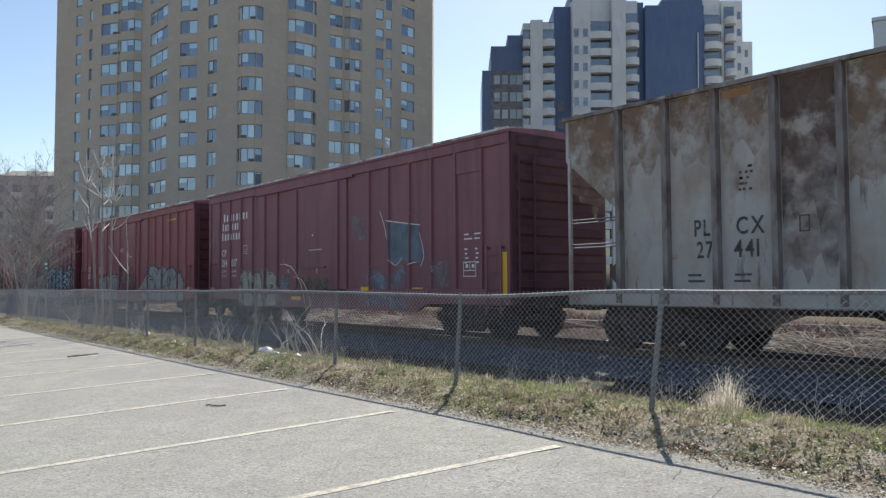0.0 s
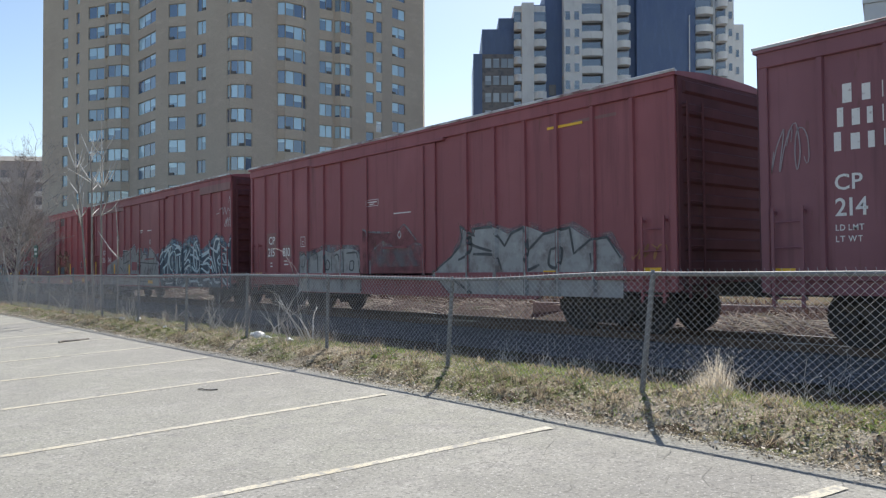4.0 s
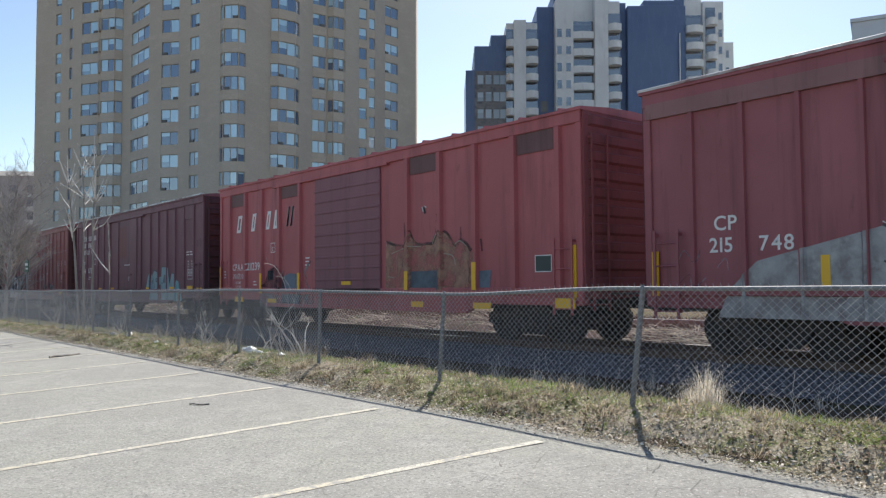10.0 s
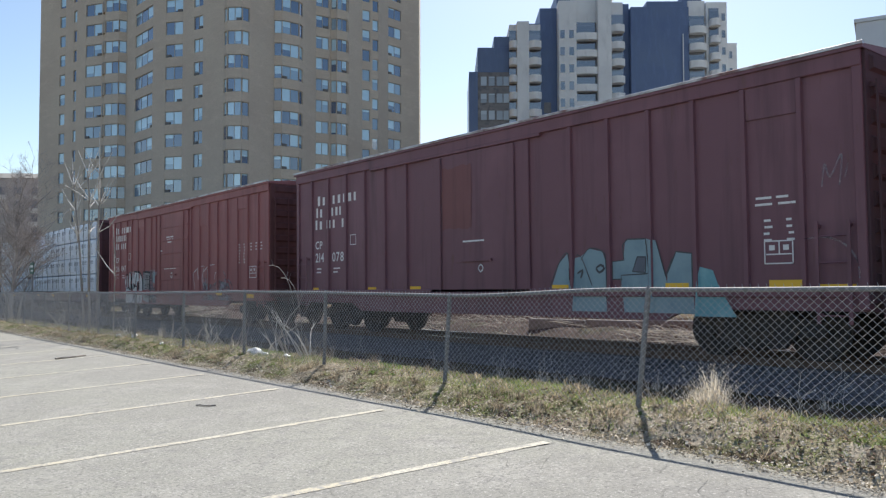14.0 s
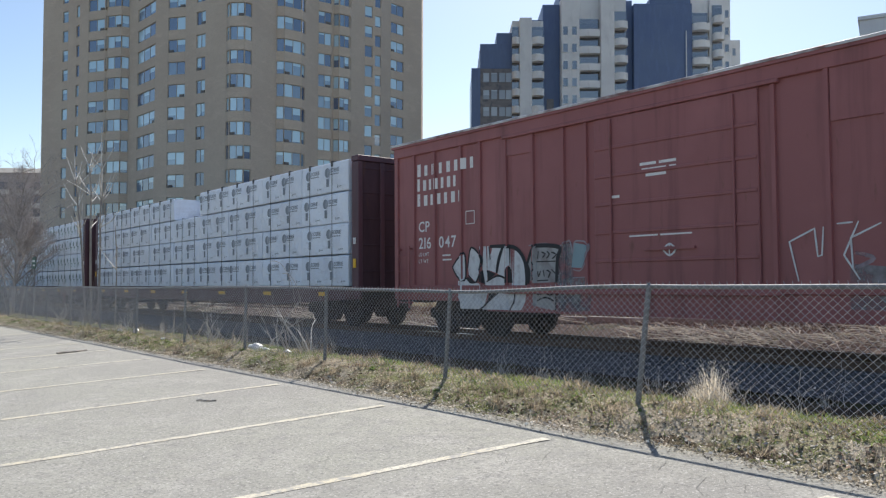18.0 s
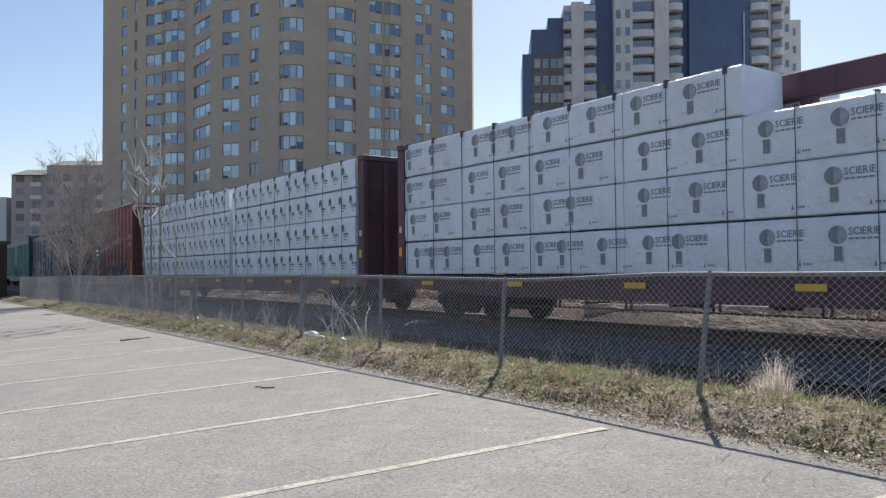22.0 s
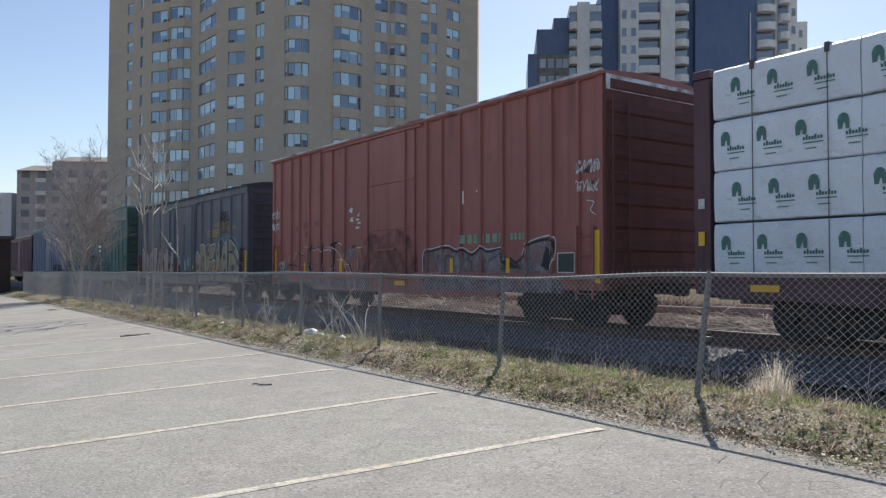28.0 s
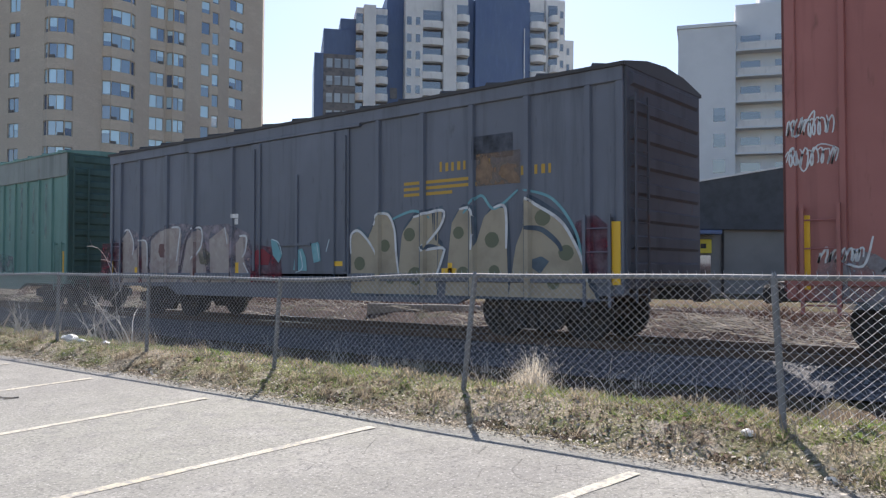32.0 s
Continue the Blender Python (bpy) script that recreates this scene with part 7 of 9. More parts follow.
w.strokes([[(13.88, 1.56), (13.70, 1.74), (13.46, 1.85), (13.43, 1.32), (13.58, 1.27), (13.75, 1.38), (13.88, 1.56)], [(13.35, 1.53), (13.29, 1.88), (13.21, 1.98), (13.03, 1.87), (12.87, 1.68), (13.09, 1.22), (13.33, 1.38)], [(12.74, 1.23), (12.40, 1.35), (12.16, 1.27), (12.20, 1.08), (12.49, 1.00), (12.70, 1.10)], [(11.90, 1.06), (11.90, 0.84), (12.05, 0.63)], [(12.27, 1.06), (12.62, 0.86), (12.92, 0.63)], [(12.03, 1.93), (12.02, 1.62)], [(12.66, 1.97), (12.62, 1.70)], [(10.75, 1.09), (10.76, 0.66)], [(12.95, 1.98), (12.87, 1.72)]], 0.045, INK, 0.0150)
w.strokes([[(11.21, 1.83), (11.23, 1.68)], [(11.12, 1.81), (11.02, 1.77), (11.10, 1.70)], [(10.98, 1.82), (10.91, 1.76), (10.99, 1.68)], [(10.86, 1.80), (10.73, 1.75), (10.84, 1.67)], [(11.26, 1.62), (10.75, 1.62)], [(11.36, 1.62), (11.30, 1.50), (11.36, 1.42)], [(11.40, 1.39), (11.31, 1.30), (11.40, 1.24)], [(11.23, 1.43), (11.21, 1.32), (11.15, 1.43)], [(11.08, 1.45), (11.05, 1.32)], [(10.99, 1.45), (10.89, 1.40), (10.95, 1.30)], [(10.86, 1.46), (10.76, 1.38)], [(11.25, 1.24), (10.95, 1.25)], [(11.33, 1.02), (11.20, 0.96), (11.07, 1.04)], [(11.03, 1.03), (10.91, 0.95), (10.78, 1.05)], [(11.25, 0.84), (11.03, 0.91), (10.80, 0.84)]], 0.035, INK, 0.0155)
w.strokes([[(11.48, 1.95), (11.02, 1.98), (10.74, 1.89), (10.45, 1.99), (10.37, 1.99), (10.31, 1.76), (10.27, 1.96), (10.14, 1.99), (9.90, 1.89), (10.09, 1.45), (10.31, 1.45)], [(10.32, 1.29), (9.97, 1.30)]], 0.03, PINKG, 0.0145)
w.strokes([[(5.93, 1.2), (6.06, 1.79), (5.68, 1.97), (5.64, 1.56), (5.58, 1.58), (5.55, 1.99)], [(5.36, 2.02), (5.14, 2.03)], [(5.06, 2.04), (5.27, 1.57), (5.06, 1.22)], [(4.76, 2.0), (5.17, 1.81), (5.15, 1.36)], [(4.56, 2.05), (4.15, 2.06)], [(4.68, 1.92), (4.67, 1.19)], [(3.96, 1.79), (4.1, 1.77), (4.14, 1.54)]], 0.028, WHITES, hard=True)
w.strokes([[(3.73, 1.53), (3.66, 1.38), (3.45, 1.3), (3.43, 1.23)], [(3.45, 1.81), (3.2, 1.58), (3.38, 1.47), (3.16, 1.56)], [(5.12, 1.6), (4.87, 1.51), (5.18, 1.36)], [(3.4, 1.28), (3.16, 1.51), (2.83, 1.41), (2.65, 1.18)]], 0.06, MIST_PINK)
w.shape([(5.2, 0.8), (5.2, 1.45), (4.3, 1.35), (3.9, 1.5), (3.0, 1.4), (2.6, 0.8)], MIST_GREY, 0.0095)
w.plates([(3.9, 0.98, 0.45, 0.08), (1.5, 0.90, 0.5, 0.12), (15.2, 0.98, 0.45, 0.13)])

# tall rust red boxcar
POSTS_R = [0.66, 1.45, 2.25, 3.05, 3.85, 4.66, 5.43, 6.10, 10.52, 11.34, 12.15, 12.93, 13.70, 14.35, 15.20]
w = boxcar("boxcar", "tall rust red boxcar with yellow reflectors and pale graffiti", 168.52, 15.92, 5.11, RUST_RED, POSTS_R, (6.6, 9.5), post=(0.10, 0.06), chord=0.10, end_mat=soot_shade(RUST_RED, 0.42), door_lines=2)
WAGONS.append(w)
m = Mesh().box(-w.half + 0.02, w.half - 0.02, w.y(0) - 0.055, w.y(0), 4.75, 5.05)
w.part("end_top_panel", m, GLINT_METAL, "bare grey metal strip across the end")
w.plates([(0.20, 0.95, 0.13, 1.05), (2.95, 1.05, 0.12, 0.42), (5.1, 1.05, 0.12, 0.45), (10.87, 1.10, 0.16, 0.48), (13.38, 1.10, 0.12, 0.36), (15.75, 0.95, 0.13, 1.0), (7.6, 0.80, 0.5, 0.12)])
w.haze([(6.25, 0.72), (6.21, 1.61), (5.83, 1.70), (5.23, 1.76), (4.85, 1.66), (4.57, 1.69), (4.21, 1.57), (3.87, 1.72), (3.62, 1.63), (3.11, 1.68), (3.0, 1.25), (2.42, 1.47), (2.22, 1.75), (1.5, 1.86), (1.41, 1.63), (1.5, 1.2), (1.1, 0.72)], THIN_GREY)
w.shape([(6.25, 0.72), (6.21, 1.61), (5.83, 1.70), (5.23, 1.76), (4.85, 1.66), (4.57, 1.69), (4.21, 1.57), (3.87, 1.72), (3.62, 1.63), (3.11, 1.68), (3.0, 1.25), (2.42, 1.47), (2.22, 1.75), (1.5, 1.86), (1.41, 1.63), (1.5, 1.2), (1.1, 0.72)], MIST_PINK)
w.strokes([[(6.23, 1.1), (6.21, 1.61), (5.83, 1.7), (5.23, 1.76), (4.85, 1.66), (4.57, 1.69), (4.21, 1.57), (3.87, 1.72), (3.62, 1.63), (3.11, 1.68), (3.07, 1.38)], [(3.07, 1.21), (2.42, 1.47), (2.22, 1.75), (1.5, 1.86), (1.41, 1.63), (1.56, 1.2)]], 0.05, INK)
w.strokes([[(6.3, 1.1), (6.27, 1.67), (5.83, 1.76), (5.23, 1.82), (4.85, 1.72), (4.57, 1.75), (4.21, 1.63), (3.87, 1.78), (3.62, 1.69), (3.05, 1.74)], [(2.42, 1.54), (2.2, 1.81), (1.46, 1.93), (1.35, 1.63), (1.5, 1.2)]], 0.028, WHITES)
w.strokes([[(4.57, 1.65), (4.48, 1.0)], [(5.32, 1.1), (5.28, 1.52), (5.03, 1.55), (4.94, 1.36), (5.08, 1.18)], [(4.48, 1.47), (4.26, 1.43), (4.25, 1.1)], [(3.79, 1.49), (3.79, 1.1)], [(3.58, 1.42), (3.11, 1.61)], [(2.96, 1.48), (2.42, 1.24)], [(6.0, 0.95), (5.3, 0.9)], [(4.0, 1.0), (3.4, 0.9)]], 0.045, SILVERDARK)
w.shape([(1.8, 1.3), (1.62, 1.74), (1.47, 1.52), (1.58, 1.2)], INK, 0.0125)
w.shape([(3.05, 1.4), (2.8, 1.5), (2.4, 1.24), (2.9, 1.25)], INK, 0.0125)
w.blocks(7, 4.62, 1.84, 0.21, 1.65, MINT, big_first=False, gap=0.34, name="graffiti_bar")
w.blocks(4, 2.80, 1.88, 0.15, 0.55, MINT, big_first=False, gap=0.40, name="graffiti_bar")
w.strokes(scribble(rnd, 0.72, 0.05, 3.12, 3.42, 10) + scribble(rnd, 0.70, 0.1, 2.75, 3.02, 9) + [[(0.45, 2.6), (0.25, 2.55), (0.35, 2.4), (0.2, 2.3)]], 0.025, WHITES)
w.frame_box(1.30, 1.15, 0.50, 0.42, fill=PALEBOX)
w.bars([(1.3, 1.72, 0.45, 0.04), (1.3, 1.65, 0.4, 0.04)], BAND)
w.bars([(4.6, 2.8, 0.07, 0.32), (4.05, 3.05, 0.05, 0.05)])
w.shape([(9.5, 1.15), (9.4, 1.9), (9.0, 2.3), (8.3, 2.15), (7.6, 2.35), (7.0, 2.2), (6.6, 1.9), (6.5, 1.15)], THIN_DARK, 0.009, "soot_stain")
w.shape([(15.58, 0.91), (15.52, 1.35), (15.20, 1.51), (14.84, 1.42), (14.59, 1.24), (14.61, 0.71), (15.54, 0.68)], MIST_GREY, 0.0085)
w.strokes(scribble(rnd, 15.52, 14.98, 1.30, 1.52, 8), 0.03, WHITES)
w.strokes([[(15.31, 1.38), (14.99, 1.26), (14.86, 1.65)], [(14.62, 1.46), (14.53, 1.68)], [(14.15, 1.53), (14.04, 1.79), (13.93, 1.75)], [(13.77, 1.81), (13.44, 1.74)], [(12.80, 1.84), (12.26, 1.90), (12.08, 1.79)], [(11.95, 1.83), (11.60, 1.85), (11.35, 1.79)], [(11.18, 2.04), (10.79, 2.02), (10.65, 1.89), (10.65, 1.52)], [(9.79, 1.87), (9.46, 1.84), (9.51, 1.58)], [(9.74, 1.55), (9.71, 1.29), (9.62, 1.15)], [(13.34, 1.98), (13.01, 1.97)], [(12.20, 1.62), (12.31, 1.22)], [(10.60, 1.41), (10.25, 1.37)]], 0.03, WHITES, 0.0135)
w.strokes([[(12.76, 2.04), (12.91, 1.84), (12.91, 1.46), (12.83, 1.16)], [(12.02, 2.06), (12.06, 1.64), (12.03, 1.14)], [(11.37, 1.94), (11.23, 2.06), (11.22, 1.53), (11.26, 1.15)], [(11.31, 2.03), (10.98, 2.06)], [(10.66, 2.01), (10.62, 1.52)], [(10.09, 1.88), (9.90, 1.96)], [(10.25, 1.41), (10.09, 1.17)]], 0.085, INK, 0.0150)
w.strokes([[(12.81, 1.88), (12.15, 1.93)], [(14.77, 1.19), (14.47, 1.39), (13.87, 1.34)], [(12.96, 1.34), (12.81, 1.16)], [(12.15, 1.33), (12.26, 1.16)], [(11.90, 1.33), (12.01, 1.16)], [(11.34, 1.33), (11.12, 1.42)], [(9.71, 1.50), (9.66, 1.15)], [(13.71, 1.78), (13.37, 1.69)], [(13.55, 1.18), (13.34, 1.34)]], 0.04, INK, 0.0155)
w.strokes([[(12.91, 1.40), (12.98, 1.22)], [(12.78, 1.38), (12.86, 1.20)], [(12.12, 1.39), (12.21, 1.20)], [(11.97, 1.43), (12.05, 1.22)], [(11.28, 1.42), (11.36, 1.20)], [(11.14, 1.45), (11.24, 1.22)], [(10.12, 1.41), (10.07, 1.22)]], 0.03, WHITES, 0.0165)
w.shape([(10.58, 1.85), (9.85, 1.85), (9.84, 1.47), (10.23, 1.51), (10.58, 1.53)], MIST_GREY, 0.0095)
w.shape([(13.26, 0.95), (8.77, 1.02), (8.77, 0.67), (13.25, 0.69)], MIST_GREY, 0.0080)
w.shape([(9.24, 1.43), (9.02, 1.39), (8.96, 1.19), (9.19, 1.22)], MIST_ICE, 0.0090)
w.shape([(10.31, 2.99), (10.13, 3.09), (10.04, 3.05), (10.06, 2.88)], WHITES, 0.0110)
w.shape([(10.25, 2.68), (10.11, 2.80), (9.95, 2.79), (10.06, 2.73), (9.97, 2.64)], WHITES, 0.0110)
w.shape([(9.81, 2.80), (9.63, 2.92), (9.66, 2.79)], WHITES, 0.0110)
w.bars([(9.87, 2.68, 0.20, 0.05)])
w.bars([(9.78, 2.58, 0.20, 0.05)])
w.bars([(9.86, 2.44, 0.20, 0.05)])
for b_ in ((13.41, 2.58, 0.14, 0.2), (13.2, 2.58, 0.14, 0.2), (12.6, 2.6, 0.13, 0.2), (12.4, 2.6, 0.13, 0.2), (13.31, 2.28, 0.24, 0.2), (14.0, 2.5, 0.14, 0.2)):
    w.bars([b_], FADED, "faded_print")
w.strokes([[(15.9, 3.05), (15.86, 3.25), (15.78, 3.02), (15.55, 3.36), (15.6, 3.0)], [(15.9, 2.68), (15.82, 2.88), (15.69, 2.55), (15.51, 2.89), (15.26, 2.83)]] + scribble(rnd, 15.88, 15.3, 3.0, 3.3, 10) + scribble(rnd, 15.88, 15.25, 2.6, 2.88, 10) , 0.022, WHITES)
w.strokes(scribble(rnd, 9.0, 8.0, 1.3, 1.55, 9), 0.022, MIST_PINK)

# slate boxcar with tan bubble letters
POSTS_K = [0.62, 1.80, 2.98, 4.15, 5.32, 10.11, 11.70, 12.91, 14.22, 15.23]
w = boxcar("boxcar", "dark slate boxcar with gold lettering and tan bubble graffiti", 186.85, 15.80, 4.50, SLATE, POSTS_K, (6.1, 9.45), post=(0.13, 0.07), roof=DARKROOF, end_mat=soot_shade(SLATE, 0.55), roof_rise=0.20, end_ribs=8)
WAGONS.append(w)
w.blocks(9, 3.75, 3.05, 0.16, 1.25, GOLD, skip=(6, 7))
w.blocks(8, 2.35, 2.85, 0.16, 1.1, GOLD, skip=(1, 2, 4))
w.bars([(4.65, 2.85, 1.6, 0.06), (4.65, 2.74, 1.75, 0.06), (4.65, 2.63, 1.2, 0.06)], GOLD, "gold_stripes")
w.fill(2.9, 1.95, lambda s: 2.72, lambda s: 3.3, MIST_OCHRE, 0.0105, "rust_patch")
w.fill(2.95, 2.1, lambda s: 3.2, lambda s: 3.62, MIST_DARK, 0.008, "rust_patch")
w.shape([(0.95, 1.1), (0.9, 2.0), (0.5, 2.1), (0.14, 1.8), (0.12, 1.1)], MIST_RED)
FAT = [[(6.1, 0.75), (6.1, 1.92), (5.9, 2.02), (5.63, 1.83), (5.47, 2.11), (5.31, 2.32), (5.05, 2.30), (4.89, 2.01), (4.80, 1.3), (4.74, 0.75)],
       [(4.75, 0.75), (4.78, 1.25), (4.69, 1.94), (4.4, 2.23), (3.69, 2.33), (3.69, 2.09), (3.92, 1.84), (3.68, 1.63), (3.66, 1.50), (3.86, 1.04), (3.8, 0.75)],
       [(3.62, 0.75), (3.54, 1.5), (3.46, 2.08), (3.28, 2.33), (2.97, 2.28), (2.95, 1.57), (2.72, 2.17), (2.51, 2.32), (2.26, 2.30), (2.2, 0.75)],
       [(2.2, 0.75), (2.05, 1.62), (1.87, 2.01), (1.85, 2.43), (1.64, 2.33), (1.15, 2.03), (0.86, 1.61), (0.72, 1.29), (0.62, 1.03), (0.5, 0.75)]]
for k, ring_ in enumerate(FAT):
    w.shape([(s_ - (0.07 if s_ < 3.3 else 0.02), z_ + (0.09 if z_ > 1 else -0.05)) for s_, z_ in ring_], NAVY, 0.008)
    w.shape(ring_, TAN, 0.0105 + 0.0008 * k)
w.strokes([[(6.1, 1.55), (6.1, 1.92), (5.9, 2.02), (5.63, 1.83), (5.38, 1.52)], [(5.47, 2.11), (5.31, 2.32), (5.05, 2.3), (4.89, 2.01), (4.84, 1.53), (4.76, 1.04)], [(4.4, 2.23), (3.69, 2.33), (3.69, 2.09), (3.92, 1.84), (4.25, 1.58)], [(4.25, 1.58), (3.68, 1.63), (3.66, 1.5), (3.86, 1.04)], [(3.28, 2.33), (2.97, 2.28), (2.97, 1.58)], [(2.51, 2.32), (2.26, 2.3), (2.24, 1.59)], [(1.87, 2.01), (1.85, 2.43), (1.64, 2.33), (1.15, 2.03), (0.86, 1.61), (0.72, 1.29), (0.62, 1.03)]], 0.055, WHITES, 0.0185)
w.strokes([[(1.83, 1.94), (1.52, 1.9), (1.22, 1.68), (1.13, 1.53)], [(4.25, 1.6), (4.0, 1.66), (3.75, 1.62)]], 0.09, NAVY, 0.019)
w.shape([(1.71, 1.40), (1.52, 1.45), (1.37, 1.36), (1.55, 1.15), (1.71, 1.25)], NAVY, 0.019, "graffiti_spot")
for cs, cz, cr_ in ((5.85, 1.35, 0.16), (5.15, 1.7, 0.14), (5.0, 1.05, 0.12), (4.5, 1.9, 0.15), (4.35, 1.1, 0.2), (3.3, 1.9, 0.13), (3.2, 1.15, 0.15), (2.55, 1.75, 0.16), (2.5, 1.2, 0.12), (1.5, 2.1, 0.16), (1.05, 1.5, 0.15), (1.3, 1.0, 0.13)):
    w.shape([(cs + cr_ * math.cos(a_ * 0.6283 + 0.1), cz + cr_ * math.sin(a_ * 0.6283 + 0.1) * 0.9) for a_ in range(10)], OLIVE, 0.0165, "graffiti_spot", 0.025)
w.strokes([[(5.0, 2.2), (4.4, 2.35), (4.0, 2.2)], [(3.2, 2.25), (2.8, 2.55), (2.5, 2.3), (2.0, 2.6)], [(0.75, 1.1), (0.85, 1.8), (1.3, 2.4), (1.9, 2.6)]], 0.05, TEAL)
w.shape([(16.38, 0.87), (16.29, 1.97), (15.26, 1.98), (13.88, 1.80), (12.08, 1.91), (10.15, 1.94), (9.33, 1.82), (8.32, 1.70), (8.20, 0.95)], MIST_RED, 0.0078)
w.shape([(15.53, 0.88), (15.35, 1.99), (14.88, 2.38), (13.89, 2.10), (12.87, 2.40), (12.30, 2.41), (11.40, 2.32), (10.29, 2.33), (9.44, 2.05), (9.39, 0.94)], MIST_PINK, 0.0084)
w.shape([(15.25, 0.88), (15.20, 2.06), (14.88, 2.32), (14.63, 2.05), (14.54, 1.72), (14.17, 2.02), (13.91, 1.95), (13.83, 0.90)], BUFF, 0.0100)
w.shape([(13.74, 0.90), (13.72, 1.98), (13.26, 2.24), (12.40, 2.34), (12.26, 2.12), (12.37, 1.46), (12.46, 0.91)], BUFF, 0.0105)
w.shape([(12.31, 0.91), (12.01, 1.97), (11.55, 2.24), (11.33, 2.15), (11.36, 1.73), (11.08, 0.92)], BUFF, 0.0110)
w.shape([(10.99, 0.92), (11.06, 1.97), (10.42, 2.25), (10.26, 2.01), (10.23, 0.93)], BUFF, 0.0115)
w.shape([(9.99, 0.93), (9.99, 1.84), (9.76, 2.05), (9.52, 1.93), (9.68, 1.51), (9.45, 0.94)], BUFF, 0.0120)
w.strokes([[(14.31, 0.89), (14.39, 1.81)], [(13.80, 0.90), (13.77, 1.95), (13.29, 2.27)], [(12.36, 1.05), (12.03, 2.00), (11.60, 2.30)], [(11.20, 1.75), (11.04, 1.06)], [(10.20, 2.27), (10.13, 1.06)]], 0.06, MIST_DARK, 0.0140)
w.strokes([[(15.06, 2.29), (14.82, 2.32), (14.57, 1.97), (14.62, 1.63)], [(14.23, 2.02), (13.91, 1.95), (13.87, 1.32)], [(12.71, 2.32), (12.34, 2.28), (12.38, 1.92), (12.47, 1.46)], [(11.79, 2.25), (11.40, 2.25), (11.39, 1.83), (11.82, 1.45)], [(10.42, 2.25), (10.32, 1.85)], [(9.84, 2.02), (9.58, 1.99), (9.62, 1.66), (9.74, 1.52)], [(9.70, 1.40), (9.48, 1.12)]], 0.055, WHITES, 0.0165)
w.shape([(13.33, 1.70), (13.28, 1.91), (13.01, 1.90), (12.90, 1.73), (13.00, 1.55), (13.24, 1.55)], PATCH, 0.0135)
w.shape([(11.53, 1.65), (11.29, 1.78), (11.00, 1.61), (11.04, 1.34), (11.43, 1.37)], MIST_OLIVE, 0.0138)
w.shape([(8.63, 1.91), (8.44, 1.88), (8.23, 1.55), (8.35, 1.37), (8.55, 1.55)], TEAL, 0.0120)
w.shape([(7.78, 1.64), (7.56, 1.69), (7.41, 1.44), (7.40, 1.20), (7.85, 1.22)], TEAL, 0.0120)
w.shape([(7.27, 1.78), (7.02, 1.82), (6.97, 1.41), (7.19, 1.37)], TEAL, 0.0120)
w.strokes([[(8.60, 1.91), (8.36, 1.83), (8.23, 1.57)], [(7.63, 1.64), (7.55, 1.27), (7.77, 1.17)], [(7.09, 1.78), (7.01, 1.44)], [(6.80, 1.60), (6.70, 1.86)]], 0.03, ICE, 0.0150)
w.shape([(9.32, 1.64), (8.91, 1.71), (8.63, 1.55), (8.70, 1.33), (9.28, 1.35)], CRIMSON, 0.0110)
w.plates([(0.20, 0.98, 0.15, 1.0), (6.55, 1.3, 0.3, 0.10), (3.7, 1.15, 0.35, 0.10), (3.55, 1.05, 0.1, 0.3), (10.0, 1.0, 0.12, 0.4), (14.5, 1.0, 0.12, 0.3), (15.7, 1.0, 0.1, 0.5)])
w.bars([(10.1, 2.45, 0.2, 0.10), (10.05, 2.3, 0.14, 0.14)])
# framed panel on its door
for p in ((6.2, 6.28, 1.2, 4.0), (7.7, 7.78, 1.2, 3.3), (9.2, 9.28, 1.2, 4.0)):
    m = Mesh().box(-w.half - 0.09, -w.half - 0.04, w.y(p[0]), w.y(p[1]), p[2], p[3], 0.008)
    w.part("door_rail", m, SLATE)

# green boxcar
POSTS_N = [1.0, 1.9, 2.75, 3.65, 4.55, 5.4, 6.3, 9.9, 10.8, 11.7, 12.6, 13.5, 14.4, 15.3]
w = boxcar("boxcar", "faded green boxcar with bare grey patches along the eave", 205.24, 16.2, 4.88, GREEN, POSTS_N, (6.6, 9.6), post=(0.10, 0.06), roof=GREEN, chord=0.78, clean_chord=paint("grey_green_paint", (0.215, 0.235, 0.22)), end_ribs=10)
WAGONS.append(w)
w.plates([(0.3, 1.0, 0.12, 0.8), (10.2, 1.0, 0.12, 0.5)])
w.shape([(14.2, 1.1), (14.0, 1.62), (13.2, 1.82), (12.2, 1.72), (11.6, 1.5), (11.5, 1.1)], MIST_PINK)
w.shape([(9.3, 1.15), (9.2, 2.1), (8.2, 2.3), (7.2, 2.05), (6.7, 1.15)], MIST_DARK, 0.009, "soot_stain")
w.shape([(6.0, 1.12), (5.9, 1.7), (4.6, 1.78), (3.7, 1.66), (3.6, 1.12)], MIST_GREY)
w.strokes([[(s_, 3.95), (s_ + 0.02, 2.4 - 0.2 * (k % 3))] for k, s_ in enumerate((14.85, 13.95, 12.15, 5.0, 4.1, 3.2, 2.35, 1.45))], 0.22, THIN_GREY, 0.0075, "worn_streak")

# two more boxcars behind it, only their near ends come into view
w = boxcar("boxcar", "faded blue-grey boxcar following the green one", 223.55, 16.1, 4.84, paint("blue_grey_paint", (0.235, 0.25, 0.335)), POSTS_N, (6.6, 9.6), post=(0.10, 0.06), end_mat=paint("blue_grey_end_paint", (0.20, 0.225, 0.29)), chord=0.25, end_ribs=10)
WAGONS.append(w)
w.plates([(0.3, 1.0, 0.12, 0.6)])
w.shape([(6.0, 1.1), (5.8, 1.6), (4.4, 1.75), (2.2, 1.6), (1.2, 1.1)], MIST_DARK)
